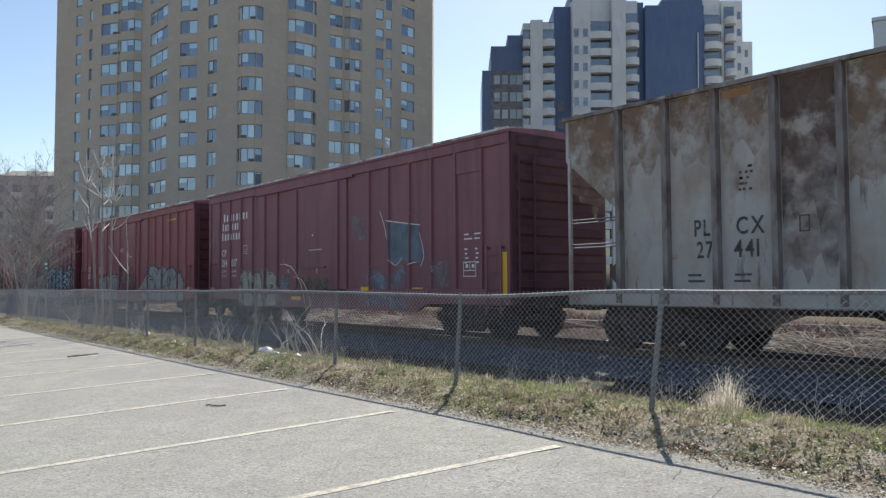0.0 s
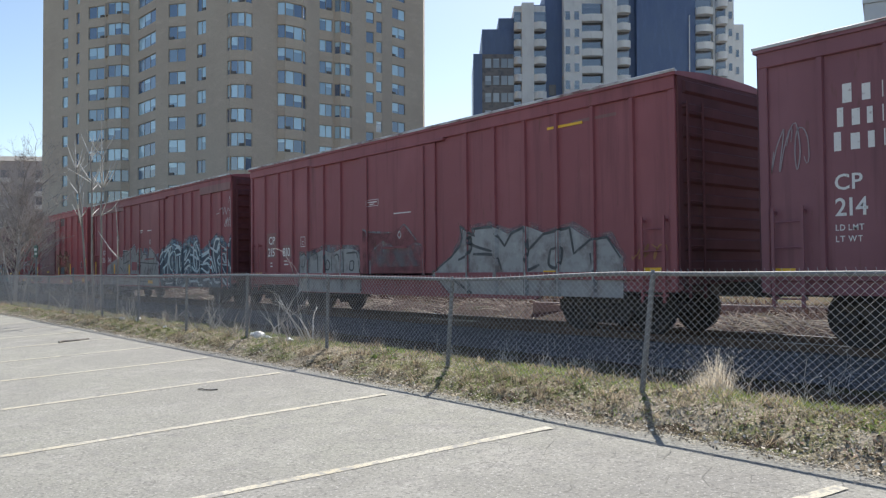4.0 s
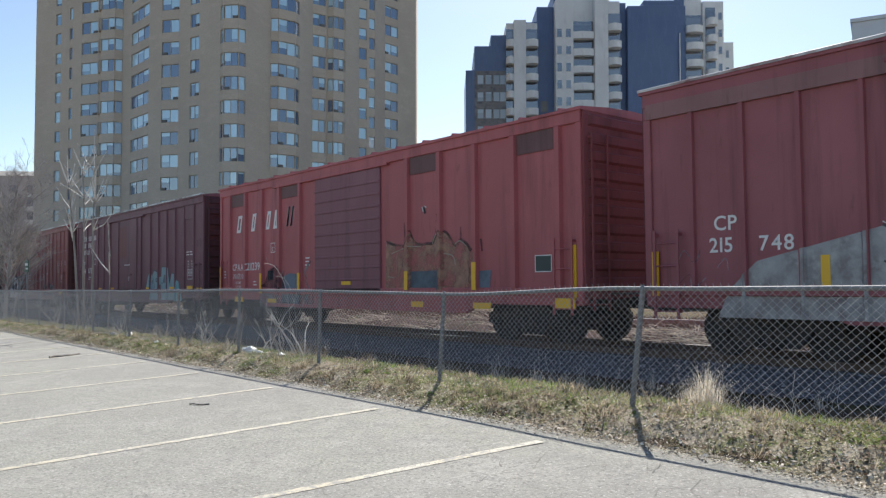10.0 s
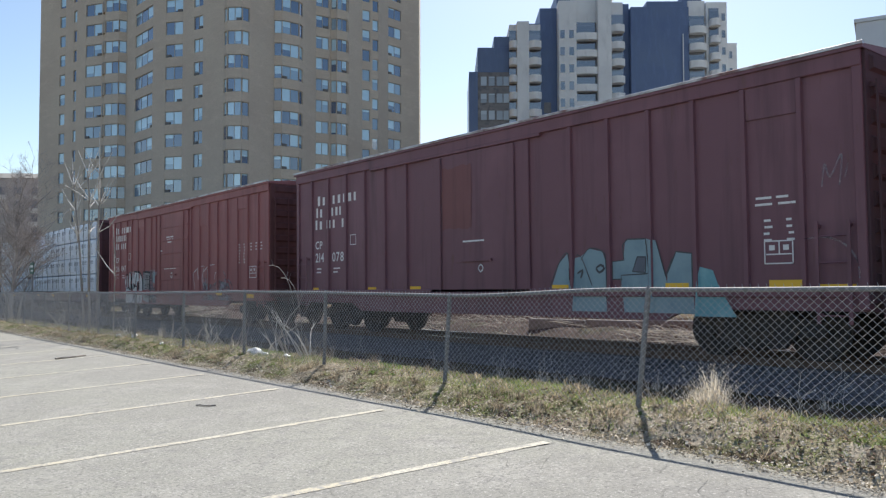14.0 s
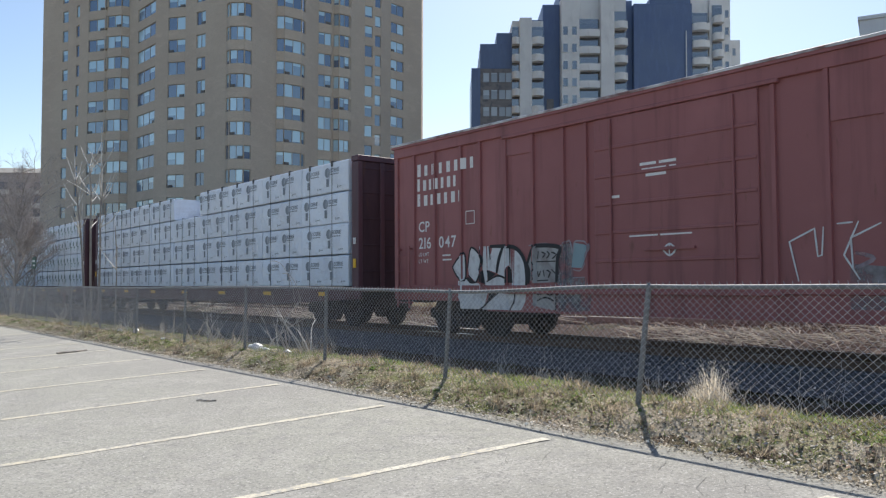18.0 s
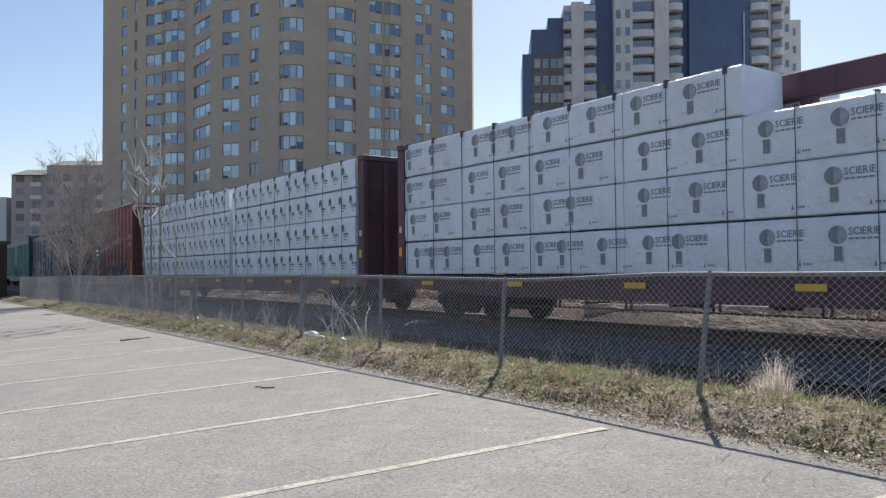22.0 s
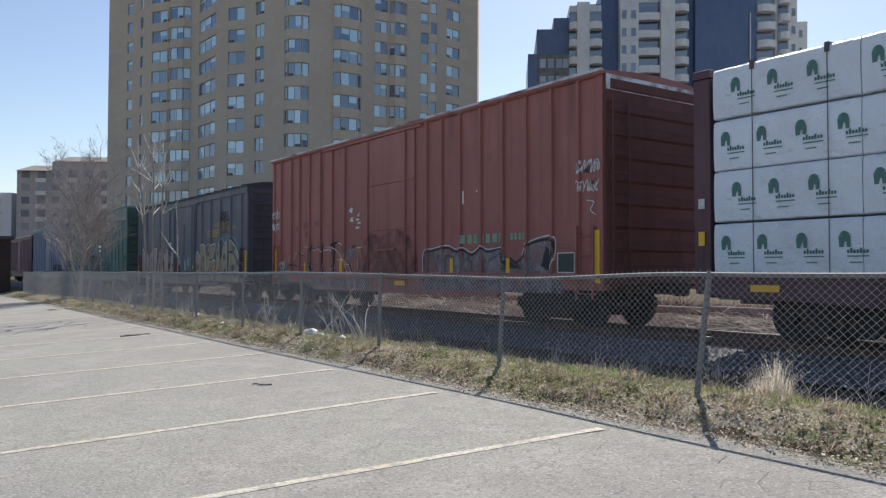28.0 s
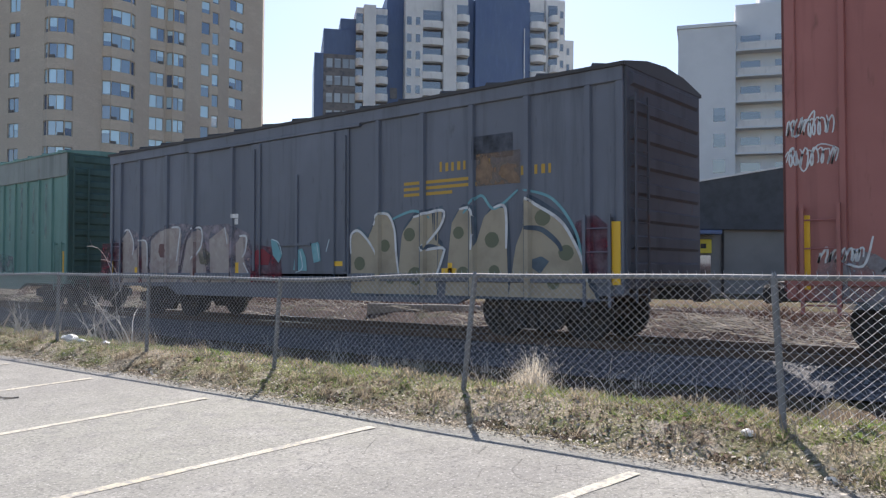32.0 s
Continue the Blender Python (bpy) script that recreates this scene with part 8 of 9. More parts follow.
w = boxcar("boxcar", "dark maroon boxcar near the tail of the cars in view", 240.9, 16.0, 4.5, DUSKY, REG, DOOR)
WAGONS.append(w)
w.plates([(0.3, 1.0, 0.12, 0.6), (5.8, 1.1, 0.4, 0.1)])

# covered hopper at the head
HL = 13.6
w = Wagon("hopper_car", "grey covered hopper car with rust streaks, tall ribs and dark stencils", "hopper car", 10.46 - HL, HL, 1.52)
WAGONS.append(w)
EH = 4.46
m = Mesh()
outline = [(w.y(0), EH), (w.y(0), EH - 0.85), (w.y(1.35), 2.5), (w.y(1.38), 0.95), (w.y(HL - 1.38), 0.95), (w.y(HL - 1.35), 2.5), (w.y(HL), EH - 0.85), (w.y(HL), EH)]
m.prism(outline, 0, -w.half, w.half)
w.part("body", m, HOPPER, "riveted steel hopper body with sloped ends", fix=True)
rib = Mesh()
rib.prism([(-0.06, 0), (-0.05, -0.12), (0.05, -0.12), (0.06, 0)], 2, 0.9, EH - 0.06)
rib.v = [(q[1], q[0], q[2]) for q in rib.v]
rib = rib.data("rib", RIB_SHADE_RUST, fix=True)
ribs = [HL - s for s in (1.33, 2.33, 3.28, 4.29, 5.29, 6.3, 7.3, 8.3, 9.3, 10.3, 11.3, 12.27)]
for s in ribs:
    for turn in (0, 180):
        p = w.part("rib", rib, RIB_SHADE_RUST)
        p.matrix_basis = pose(-w.half if not turn else w.half, w.y(s), 0, 0, 0, turn)
    w.bumps.append((s - 0.055, s + 0.055, 0.12))
for sx in (-1, 1):
    x0, x1 = sorted((sx * (w.half - 0.02), sx * (w.half + 0.09)))
    w.part("top_chord", Mesh().box(x0, x1, w.y(0), w.y(HL), EH - 0.07, EH - 0.002), RIB_SHADE_RUST)
    w.part("side_sill", Mesh().box(x0, x1, w.y(0.2), w.y(HL - 0.2), 0.85, 1.12, 0.02), HOPPER)
m = Mesh()
for y in (w.y(0), w.y(HL)):
    m.v += [(-1.6, y, EH), (-1.25, y, EH + 0.05), (-0.6, y, EH + 0.09), (0.6, y, EH + 0.09), (1.25, y, EH + 0.05), (1.6, y, EH)]
m.f = [(i, i + 1, 7 + i, 6 + i) for i in range(5)] + [(5, 4, 3, 2, 1, 0), (6, 7, 8, 9, 10, 11)]
w.part("roof", m, RUSTROOF, fix=True)
m = Mesh()
for k in range(int(HL / 0.09)):
    m.box(-0.35, 0.35, w.y(0.1 + 0.09 * k), w.y(0.13 + 0.09 * k), EH + 0.09, EH + 0.115)
w.part("running_board", m, GRIME, "grated steel roof walkway")
for k in range(3):
    y = w.y(HL * (k + 0.5) / 3)
    m = Mesh().add([(-1.3, y - 1.9, 0.95), (1.3, y - 1.9, 0.95), (1.3, y + 1.9, 0.95), (-1.3, y + 1.9, 0.95), (-0.4, y - 0.4, 0.3), (0.4, y - 0.4, 0.3), (0.4, y + 0.4, 0.3), (-0.4, y + 0.4, 0.3)],
                   [(0, 1, 5, 4), (1, 2, 6, 5), (2, 3, 7, 6), (3, 0, 4, 7), (4, 5, 6, 7)])
    w.part("outlet", m, GRIME, fix=True)
for s in (0.1, HL - 0.1):
    m = Mesh()
    for x in (-w.half, w.half):
        m.box(x - 0.03, x + 0.03, w.y(s) - 0.03, w.y(s) + 0.03, 0.95, EH - 0.8)
    m.box(-w.half, w.half, w.y(s) - 0.06, w.y(s) + 0.06, 0.85, 1.1)
    w.part("end_frame", m, HOPPER)
    m = Mesh()
    for z in (1.93, 1.99, 2.40, 2.46):
        m.tube((-w.half, w.y(s), z), (-w.half, w.y(s + (1.2 if s < 1 else -1.2)), z), 0.014, 5)
    w.part("side_ladder", m, GALV)
m = Mesh().tube((-0.9, w.y(HL - 0.75), 1.45), (0.1, w.y(HL - 0.75), 1.45), 0.2, 10).box(-1.2, 1.2, w.y(HL - 1.2), w.y(HL - 0.2), 1.0, 1.06)
w.part("brake_gear", m, GRIME)
w.part("centre_sill", Mesh().box(-0.22, 0.22, w.y(-0.1), w.y(HL + 0.1), 0.7, 1.0, 0.02), GRIME)
# thin rust washed down from the top chord, panel by panel
rr = random.Random(21)
edges = [0.0, 1.33, 2.33, 3.28, 4.29, 5.29, 6.3, 7.3, 8.3, 9.3, 10.3, 11.3, 12.27, HL]
for k in range(13):
    a_, b_ = edges[k] + 0.075, edges[k + 1] - 0.075
    heavy = k in (4, 7, 9)
    for low, mat_ in ((4.05, BLOOM_BROWN), (3.72, BLOOM), (3.3, BLOOM)) + (((2.3, BLOOM_BROWN), (1.3, BLOOM_BROWN)) if heavy else ()) + (((2.5, BLOOM),) if k in (0, 5, 8) else ()):
        low = max(low + rr.uniform(-0.12, 0.12), 4.0 - 1.15 * b_ if k == 0 else 0)
        n = 9
        pts = [(HL - a_, 4.38)] + [(HL - (a_ + (b_ - a_) * q_ / n), low + rr.uniform(-0.28, 0.28) + (0.45 if k == 0 and q_ < 4 else 0)) for q_ in range(n + 1)] + [(HL - b_, 4.38)]
        w.shape(pts, mat_, 0.005 + 0.0006 * (4.5 - low), "rust_bloom")
q = HL - 3.05
w.lettering("PL", 10.76, 2.02, 0.27, DARKTXT, 0.72)
w.lettering("27", 10.72, 1.66, 0.27, DARKTXT, 0.72)
w.lettering("CX", HL - 3.60, 2.02, 0.27, DARKTXT, 0.8)
w.lettering("441", HL - 3.55, 1.66, 0.27, DARKTXT, 0.8)
data_block(w, q + 0.35, 1.36, 2, 1, 0.34, DARKTXT)
data_block(w, HL - 3.55, 1.36, 2, 1, 0.34, DARKTXT)
w.frame_box(HL - 4.62, 2.0, 0.16, 0.25, 0.02, DARKTXT)
w.bars([(HL - 3.75 + 0.1 * math.cos(k), 2.7 + 0.09 * (k % 5), 0.05, 0.04) for k in range(14)], DARKTXT, "worn_emblem")
m = Mesh().box(-w.half - 0.01, -w.half, w.y(HL - 3.9), w.y(HL - 3.4), EH - 0.25, EH - 0.13)
w.part("rust_strip", m, OCHRE)
running_gear(w, (1.6, HL - 1.6))

# ---- lumber cars ----
WRAP_A = material("white_wrap", (0.82, 0.87, 0.95), 0.4, 0, (((0.75, 0.78, 0.85), 1.4, 0.45, 0.7, ONE), ((0.62, 0.62, 0.64), 3.0, 0.60, 0.78, (1, 1, 2.5)), ((0.50, 0.46, 0.42), 6.0, 0.70, 0.80, (1, 0.6, 3))), bump=(6.0, 0.11), vary=0.05)
MIDPRINT = material("grey_print", (0.40, 0.43, 0.48), 0.6, 0, (((0.28, 0.31, 0.35), 9.0, 0.45, 0.7, ONE),))
PRINT = material("dark_print", (0.22, 0.245, 0.28), 0.6, 0, (((0.30, 0.32, 0.36), 9.0, 0.5, 0.75, ONE),))
GREENP = material("green_print", (0.08, 0.19, 0.17), 0.6, 0, (((0.18, 0.29, 0.28), 8.0, 0.5, 0.75, ONE),))
STRAP = material("dark_strap", (0.09, 0.085, 0.085), 0.7)
TIERS = [1.13, 2.00, 2.85, 3.72]


def wrap_mesh(length):
    """A paper-wrapped package: softly pillowed faces, long edges rounded."""
    m = Mesh()
    n, prof_ = 12, []
    for z, x in ((0.0, 0.03), (0.02, 0.0), (0.25, -0.012), (0.6, -0.014), (0.80, -0.004), (0.835, 0.03)):
        prof_.append((x, z))
    for i in range(n + 1):
        y = length * i / n
        e = 0.02 * (1 if i in (0, n) else 0)
        for x, z in prof_:
            m.v.append((x + e + 0.008 * noise.noise((y * 2.3, z * 3, length)), y, z))
    k = len(prof_)
    m.f = [(i * k + j, (i + 1) * k + j, (i + 1) * k + j + 1, i * k + j + 1) for i in range(n) for j in range(k - 1)]
    a = len(m.v)
    m.v += [(1.22, 0, 0), (1.22, 0, 0.835), (1.22, length, 0), (1.22, length, 0.835)]
    m.f += [tuple([a, *range(0, k), a + 1]), tuple([a + 3, *range((n + 1) * k - 1, n * k - 1, -1), a + 2]), (a, a + 1, a + 3, a + 2), (0, a, a + 2, n * k), (k - 1, (n + 1) * k - 1, a + 3, a + 1)]
    return m.data("lumber_package", WRAP_A, smooth=False, fix=True)


def disc(m, y, z, r, x=-0.024, n=14, a0=0.0, a1=2 * math.pi):
    k = len(m.v)
    m.v.append((x, y, z))
    m.v += [(x, y - r * math.cos(a0 + (a1 - a0) * i / n), z + r * math.sin(a0 + (a1 - a0) * i / n)) for i in range(n + 1)]
    m.f += [(k, k + i + 1, k + i + 2) for i in range(n)]


def bar(m, y, z, w_, h, x=-0.024):
    m.quad((x, y, z), (x, y - w_, z), (x, y - w_, z + h), (x, y, z + h))


def emblem_a():
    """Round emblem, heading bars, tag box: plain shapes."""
    m = Mesh()
    disc(m, -0.14, 0.56, 0.135)
    bar(m, -0.09, 0.17, 0.12, 0.22)
    u = 0.0
    for ch in "SCIERIE":
        v, f, lo, hi = GLYPHS[ch]
        k = 0.105 / 0.70
        m.add([(-0.024, -0.31 - u - (q[0] - lo) * k * 0.9, 0.555 + q[1] * k) for q in v], f)
        u += (hi - lo) * k * 0.9 + 0.013
    for i in range(5):
        bar(m, -0.31 - 0.088 * i, 0.485, 0.07, 0.026)
    m.add([(-0.024, -0.66, 0.10), (-0.024, -0.70, 0.10), (-0.024, -0.68, 0.19)], [(0, 1, 2)])
    for i in range(3):
        bar(m, -0.74 - 0.05 * i, 0.12, 0.03, 0.03)
    return m.data("printed_emblem", PRINT)


def emblem_light():
    m = Mesh()
    disc(m, -0.146, 0.56, 0.125, -0.0255, 10, -1.45, 1.45)
    return m.data("emblem_highlight", MIDPRINT)


def emblem_b():
    """A tree-like emblem over a row of word bars."""
    m = Mesh()
    disc(m, -0.12, 0.56, 0.09, n=10)
    m.add([(-0.024, -0.03, 0.38), (-0.024, -0.10, 0.38), (-0.024, -0.15, 0.56), (-0.024, -0.02, 0.56)], [(0, 1, 2, 3)])
    m.add([(-0.024, -0.16, 0.38), (-0.024, -0.22, 0.38), (-0.024, -0.22, 0.56), (-0.024, -0.14, 0.56)], [(0, 1, 2, 3)])
    for i in range(7):
        bar(m, -0.16 - 0.052 * i, 0.28, 0.038, 0.055 + 0.03 * (i % 3 == 1))
    bar(m, -0.16, 0.22, 0.36, 0.02)
    bar(m, -0.2, 0.12, 0.2, 0.02)
    m.v = [(x, -0.02 + 0.88 * y, 0.07 + 0.88 * z) for x, y, z in m.v]
    return m.data("printed_emblem", GREENP)


# bulkhead panels: maroon darkened for soot and for their shaded face
SOOT_SHADE_DEEP = soot_shade(DEEP, 0.6)


def lumber_car(front_load, length, label, kind, gaps, strap_step):
    lead = 0.42
    w = Wagon("lumber_car", label, "flatcar", front_load - lead, length + 2 * lead, 1.55)
    L = w.L
    w.part("deck", Mesh().box(-1.5, 1.5, w.y(0), w.y(L), 0.98, 1.10, 0.01), DEEP)
    m = Mesh()
    for x in (-1.5, 1.5):
        a, b = sorted((x, x * 0.95))
        m.prism([(w.y(0), 0.98), (w.y(0), 0.80), (w.y(4), 0.62), (w.y(L - 4), 0.62), (w.y(L), 0.80), (w.y(L), 0.98)], 0, a, b)
    w.part("side_sill", m, DEEP, fix=True)
    w.part("centre_sill", Mesh().box(-0.25, 0.25, w.y(0), w.y(L), 0.6, 0.98, 0.02), GRIME)
    for s, o in ((0, 1), (L, -1)):
        a, b = sorted((w.y(s), w.y(s) + o * 0.32))
        bh = w.part("bulkhead", Mesh().box(-1.48, 1.48, a + 0.035, b - 0.03, 1.10, 4.45), SOOT_SHADE_DEEP, "ribbed steel end bulkhead")
        part("top_beam", Mesh().box(-1.54, 1.54, a - 0.01, b + 0.01, 4.47, 4.62, 0.012), DEEP, bh)
        for x in (-1.46, -0.75, 0, 0.75, 1.46):
            part("stake", Mesh().box(x - 0.07, x + 0.07, a, b + 0.002, 1.10, 4.46, 0.012), DEEP, bh)
        for z in (1.5, 2.2, 2.9, 3.6, 4.25):
            part("cross_rail", Mesh().box(-1.5, 1.5, a + 0.02, b - 0.02, z, z + 0.05, 0.012), SOOT_SHADE_DEEP, bh)
        y0, y1 = sorted((w.y(s) + o * 0.05, w.y(s) + o * 0.27))
        w.part("reflector_plate", Mesh().box(-1.555, -1.54, y0 + 0.05, y1 - 0.05, 1.62, 1.86), YELLOW, "yellow reflector")
        w.part("reflector_plate", Mesh().box(-1.555, -1.54, y0 + 0.05, y1 - 0.05, 2.25, 2.42), WHITES, "white reflector")
    m = Mesh().box(-0.12, 0.12, w.y(0.3), w.y(L - 0.3), 4.12, 4.6, 0.02)
    for k in range(12):
        y = w.y(0.9 + (L - 1.8) * k / 11)
        m.box(-0.1, 0.1, y - 0.12, y + 0.12, 1.1, 4.4)
    w.part("centre_beam", m, DEEP, "central steel beam")
    for k in range(7):
        w.part("reflector_plate", Mesh().box(-1.56, -1.545, w.y(1.5 + 3.4 * k), w.y(2.0 + 3.4 * k), 0.86, 0.97), YELLOW, "yellow reflector")
    cable = Mesh().box(-1.590, -1.580, -0.005, 0.005, 1.0, 4.55).box(-1.592, -1.3, -0.03, 0.03, 4.565, 4.585).box(-1.597, -1.575, -0.035, 0.035, 4.44, 4.58).data("tie_down_cable", STRAP)
    short = Mesh().box(-1.590, -1.580, -0.005, 0.005, 1.0, 3.70).box(-1.592, -1.3, -0.03, 0.03, 3.705, 3.718).data("tie_down_cable", STRAP)
    s = lead + 0.82
    while s < L - lead:
        bare = int((s - lead - 0.02) / (length / 9)) in gaps
        w.part("tie_down_cable", short if bare else cable, STRAP).matrix_basis = pose(0, w.y(s), 0)
        s += strap_step
    running_gear(w, (2.3, L - 2.3))
    w.part("air_reservoir", Mesh().tube((-0.8, w.y(L * 0.40), 0.70), (-0.8, w.y(L * 0.40 + 1.1), 0.70), 0.19, 12), GRIME)
    w.part("brake_cylinder", Mesh().tube((-0.9, w.y(L * 0.53), 0.66), (-0.9, w.y(L * 0.53 + 0.5), 0.66), 0.14, 10), GRIME)
    w.part("control_valve", Mesh().box(-1.2, -0.85, w.y(L * 0.60), w.y(L * 0.60 + 0.35), 0.52, 0.86, 0.03), GRIME)
    for z_, x_ in ((0.56, -0.7), (0.62, -0.35)):
        w.part("brake_rod", Mesh().tube((x_, w.y(3.6), z_), (x_, w.y(L - 3.6), z_ + 0.05), 0.018, 6), GRIME)
    for k in range(8):
        y = w.y(4.2 + (L - 8.4) * k / 7)
        w.part("rod_hanger", Mesh().box(-0.95, -0.25, y - 0.02, y + 0.02, 0.50, 0.54).box(-0.95, -0.91, y - 0.02, y + 0.02, 0.54, 0.95), GRIME)
    w.part("brake_pipe", Mesh().tube((-1.28, w.y(3.9), 0.47), (-1.28, w.y(L - 3.9), 0.43), 0.016, 6), GRIME)
    for k in range(9):
        y = w.y(4.0 + (L - 8.0) * k / 8)
        w.part("pipe_hanger", Mesh().box(-1.30, -1.26, y - 0.018, y + 0.018, 0.44, 0.99).box(-1.30, -1.26, y + 0.12, y + 0.15, 0.45, 0.99), GRIME)
    if kind == "b":
        y0, y1 = w.y(5.34), w.y(5.87)
        m = Mesh().box(-1.57, -1.545, y0, y1, 0.95, 0.98).box(-1.57, -1.545, y0, y1, 0.72, 0.745).box(-1.57, -1.545, y0, y1, 0.52, 0.545)
        for y in (y0, (y0 + y1) / 2, y1 - 0.025):
            m.box(-1.572, -1.543, y, y + 0.025, 0.52, 0.98)
        w.part("step_frame", m, GALV, "pale bar frame hung under the sill")
        y0 = w.y(3.74)
        m = Mesh().box(-1.57, -1.52, y0, y0 + 0.07, 0.29, 0.9).box(-1.57, -1.52, y0 + 0.2, y0 + 0.27, 0.29, 0.9).box(-1.58, -1.5, y0 - 0.03, y0 + 0.3, 0.80, 0.92)
        w.part("bracket", m, BAND, "worn steel bracket")
    # packages: each rests on the car or on the one below
    blen = (length - (0.4 if kind == "b" else 0.0)) / 9 - 0.015
    wrap = wrap_mesh(blen)
    mark, glint = (emblem_a(), emblem_light()) if kind == "a" else (emblem_b(), None)
    r = random.Random(len(label))
    for tier, z in enumerate(TIERS):
        s, i = lead + 0.02, 0
        offset = (0.0, 0.0, 0.0, 0.0)[tier]
        while s + blen <= L - lead + 0.06:
            for side in (0, 1):
                if not (tier == 3 and (i in gaps)):
                    turn = 0 if side == 0 else 180
                    x = (-1.565 + r.uniform(-0.012, 0.012)) * (1 if side == 0 else -1)
                    y = w.y(s) if side == 0 else w.y(s + blen)
                    b = tagged(new("lumber_package", wrap), "white paper-wrapped lumber package with dark printed emblems, stacked on a flatcar" if kind == "a" else "white paper-wrapped lumber package with green printed emblems, stacked on a flatcar", "lumber package", "wrapped lumber on the flatcars")
                    q = blen - (r.uniform(0.05, 0.45) if kind == "a" else 0.12 + 0.2 * ((i + tier) % 2))
                    while q > (0.62 if kind == "a" else 0.35):
                        part("printed_emblem", mark, PRINT, b).matrix_basis = pose(0, q, 0)
                        if glint:
                            part("emblem_highlight", glint, MIDPRINT, b).matrix_basis = pose(0, q, 0)
                        q -= r.choice((1.12, 1.18, 1.25, 1.05, 0.66)) if kind == "a" else 0.655
                    LOADS.append((b, w, pose(x, y, z + 0.006, 0, 0, turn)))
            s += blen + 0.015 + (0.4 if kind == "b" and i == 3 else 0)
            i += 1
    return w


LOADS = []
WAGONS.append(lumber_car(118.21 - 0.27, 22.72, "maroon centre-beam flatcar stacked with white wrapped lumber", "a", (4,), 1.21))
WAGONS.append(lumber_car(143.35, 22.64, "maroon centre-beam flatcar carrying four tiers of white wrapped lumber", "b", (), 1.24))


def motions():
    """The train rolls towards -y; wheels turn with it."""
    times = [2.0 * k for k in range(17)]
    for w in WAGONS:
        mid = w.front + w.L / 2
        walk(w.ob, [(t, car_pose(mid - run(t))) for t in times])
    for b, w, local in LOADS:
        mid = w.front + w.L / 2
        walk(b, [(t, car_pose(mid - run(t)) @ local) for t in times])
    fine = [0.1 * k for k in range(321)]
    turns = [(t, math.degrees(run(t) / 0.457)) for t in fine]
    for ws, y in WHEELS:
        walk(ws, [(t, pose(0, y, 0.457, a, 0, 0)) for t, a in turns])


def car_pose(y):
    return pose(TRACK_X, y, rail_z(y), math.degrees(math.atan(GRADE)))

# ---- vegetation and clutter ----
BARK = material("grey_bark", (0.31, 0.275, 0.24), 0.9, 0, (((0.20, 0.175, 0.15), 5.0, 0.45, 0.7, (1, 1, 0.3)),), bump=(20.0, 0.02))
PALEBARK = material("pale_bark", (0.66, 0.63, 0.59), 0.85, 0, (((0.24, 0.21, 0.18), 6.0, 0.45, 0.7, (1, 1, 0.3)),))
DARKTWIG = material("dark_twig", (0.36, 0.325, 0.305), 0.9, island=0.45)
TWIG = material("twig", (0.42, 0.37, 0.335), 0.9, island=0.3)
PALESTRAW = thin_leaf("pale_straw", (0.70, 0.64, 0.54), 0.3)
DULLSTRAW = thin_leaf("dull_straw", (0.27, 0.22, 0.165), 0.5)
GRIT = material("brown_grit", (0.36, 0.315, 0.25), 0.95, island=0.6, spec=0.1)
DEADLEAF = material("dead_leaf", (0.22, 0.15, 0.105), 0.9, island=0.6, spec=0.2)
PLASTIC = material("white_plastic", (0.75, 0.76, 0.78), 0.4)


def blade(m, r, x, y, z, h, w, lean):
    a = r.uniform(0, 2 * math.pi)
    dx, dy = math.cos(a), math.sin(a)
    b = r.uniform(0, 2 * math.pi)
    lx, ly = lean * math.cos(b), lean * math.sin(b)
    m.add([(x - dx * w, y - dy * w, z - 0.01), (x + dx * w, y + dy * w, z - 0.01), (x + lx * 0.4 + dx * w * 0.7, y + ly * 0.4 + dy * w * 0.7, z + h * 0.6), (x + lx * 0.4 - dx * w * 0.7, y + ly * 0.4 - dy * w * 0.7, z + h * 0.6), (x + lx, y + ly, z + h)],
          [(0, 1, 2, 3), (3, 2, 4)])


def on_ground(x, y):
    return rough_ground(x, y) + (clump(x, y) if x < 7.5 else 0.0)


def near_y(r, far=34.0):
    return -1.5 + (far + 1.5) * r.random() ** 1.6


def green_here(x, y):
    return noise.noise((x * 0.8, y * 0.55, 11.0)) + 0.35 * noise.noise((x * 2.2, y * 2.0, 5.0)) + 0.20 * (x - 6.15)


m, r = Mesh(), random.Random(31)
n = 0
while n < 54000:
    x, y = r.uniform(5.6, 7.4), near_y(r)
    if green_here(x, y) < r.uniform(-0.55, 0.35):
        continue
    tall = 0.045 + 0.05 * min(1.0, max(0.0, (x - 5.9) / 0.8))
    blade(m, r, x, y, on_ground(x, y), r.uniform(0.02, tall), r.uniform(0.002, 0.0042), r.uniform(0.01, 0.06))
    n += 1
single("grass", m, BLADE, "short green spring grass in patches along the fence", "grass", kind="stuff")

m, r = Mesh(), random.Random(32)
for _ in range(23000):
    x, y = (r.uniform(5.5, 7.2) if r.random() < 0.72 else r.uniform(7.0, 10.2)), near_y(r)
    if x > 7.4 and r.random() < 0.55:
        continue
    tall = 0.24 if x > 7.2 else 0.055 + 0.05 * max(0.0, noise.noise((x * 1.3, y * 1.1, 21)))
    blade(m, r, x, y, on_ground(x, y), r.uniform(0.01, tall), r.uniform(0.002, 0.004), r.uniform(0.04, 0.14))
single("dry_grass", m, STRAW, "dry straw-coloured grass matted on the verge", "grass", kind="stuff")


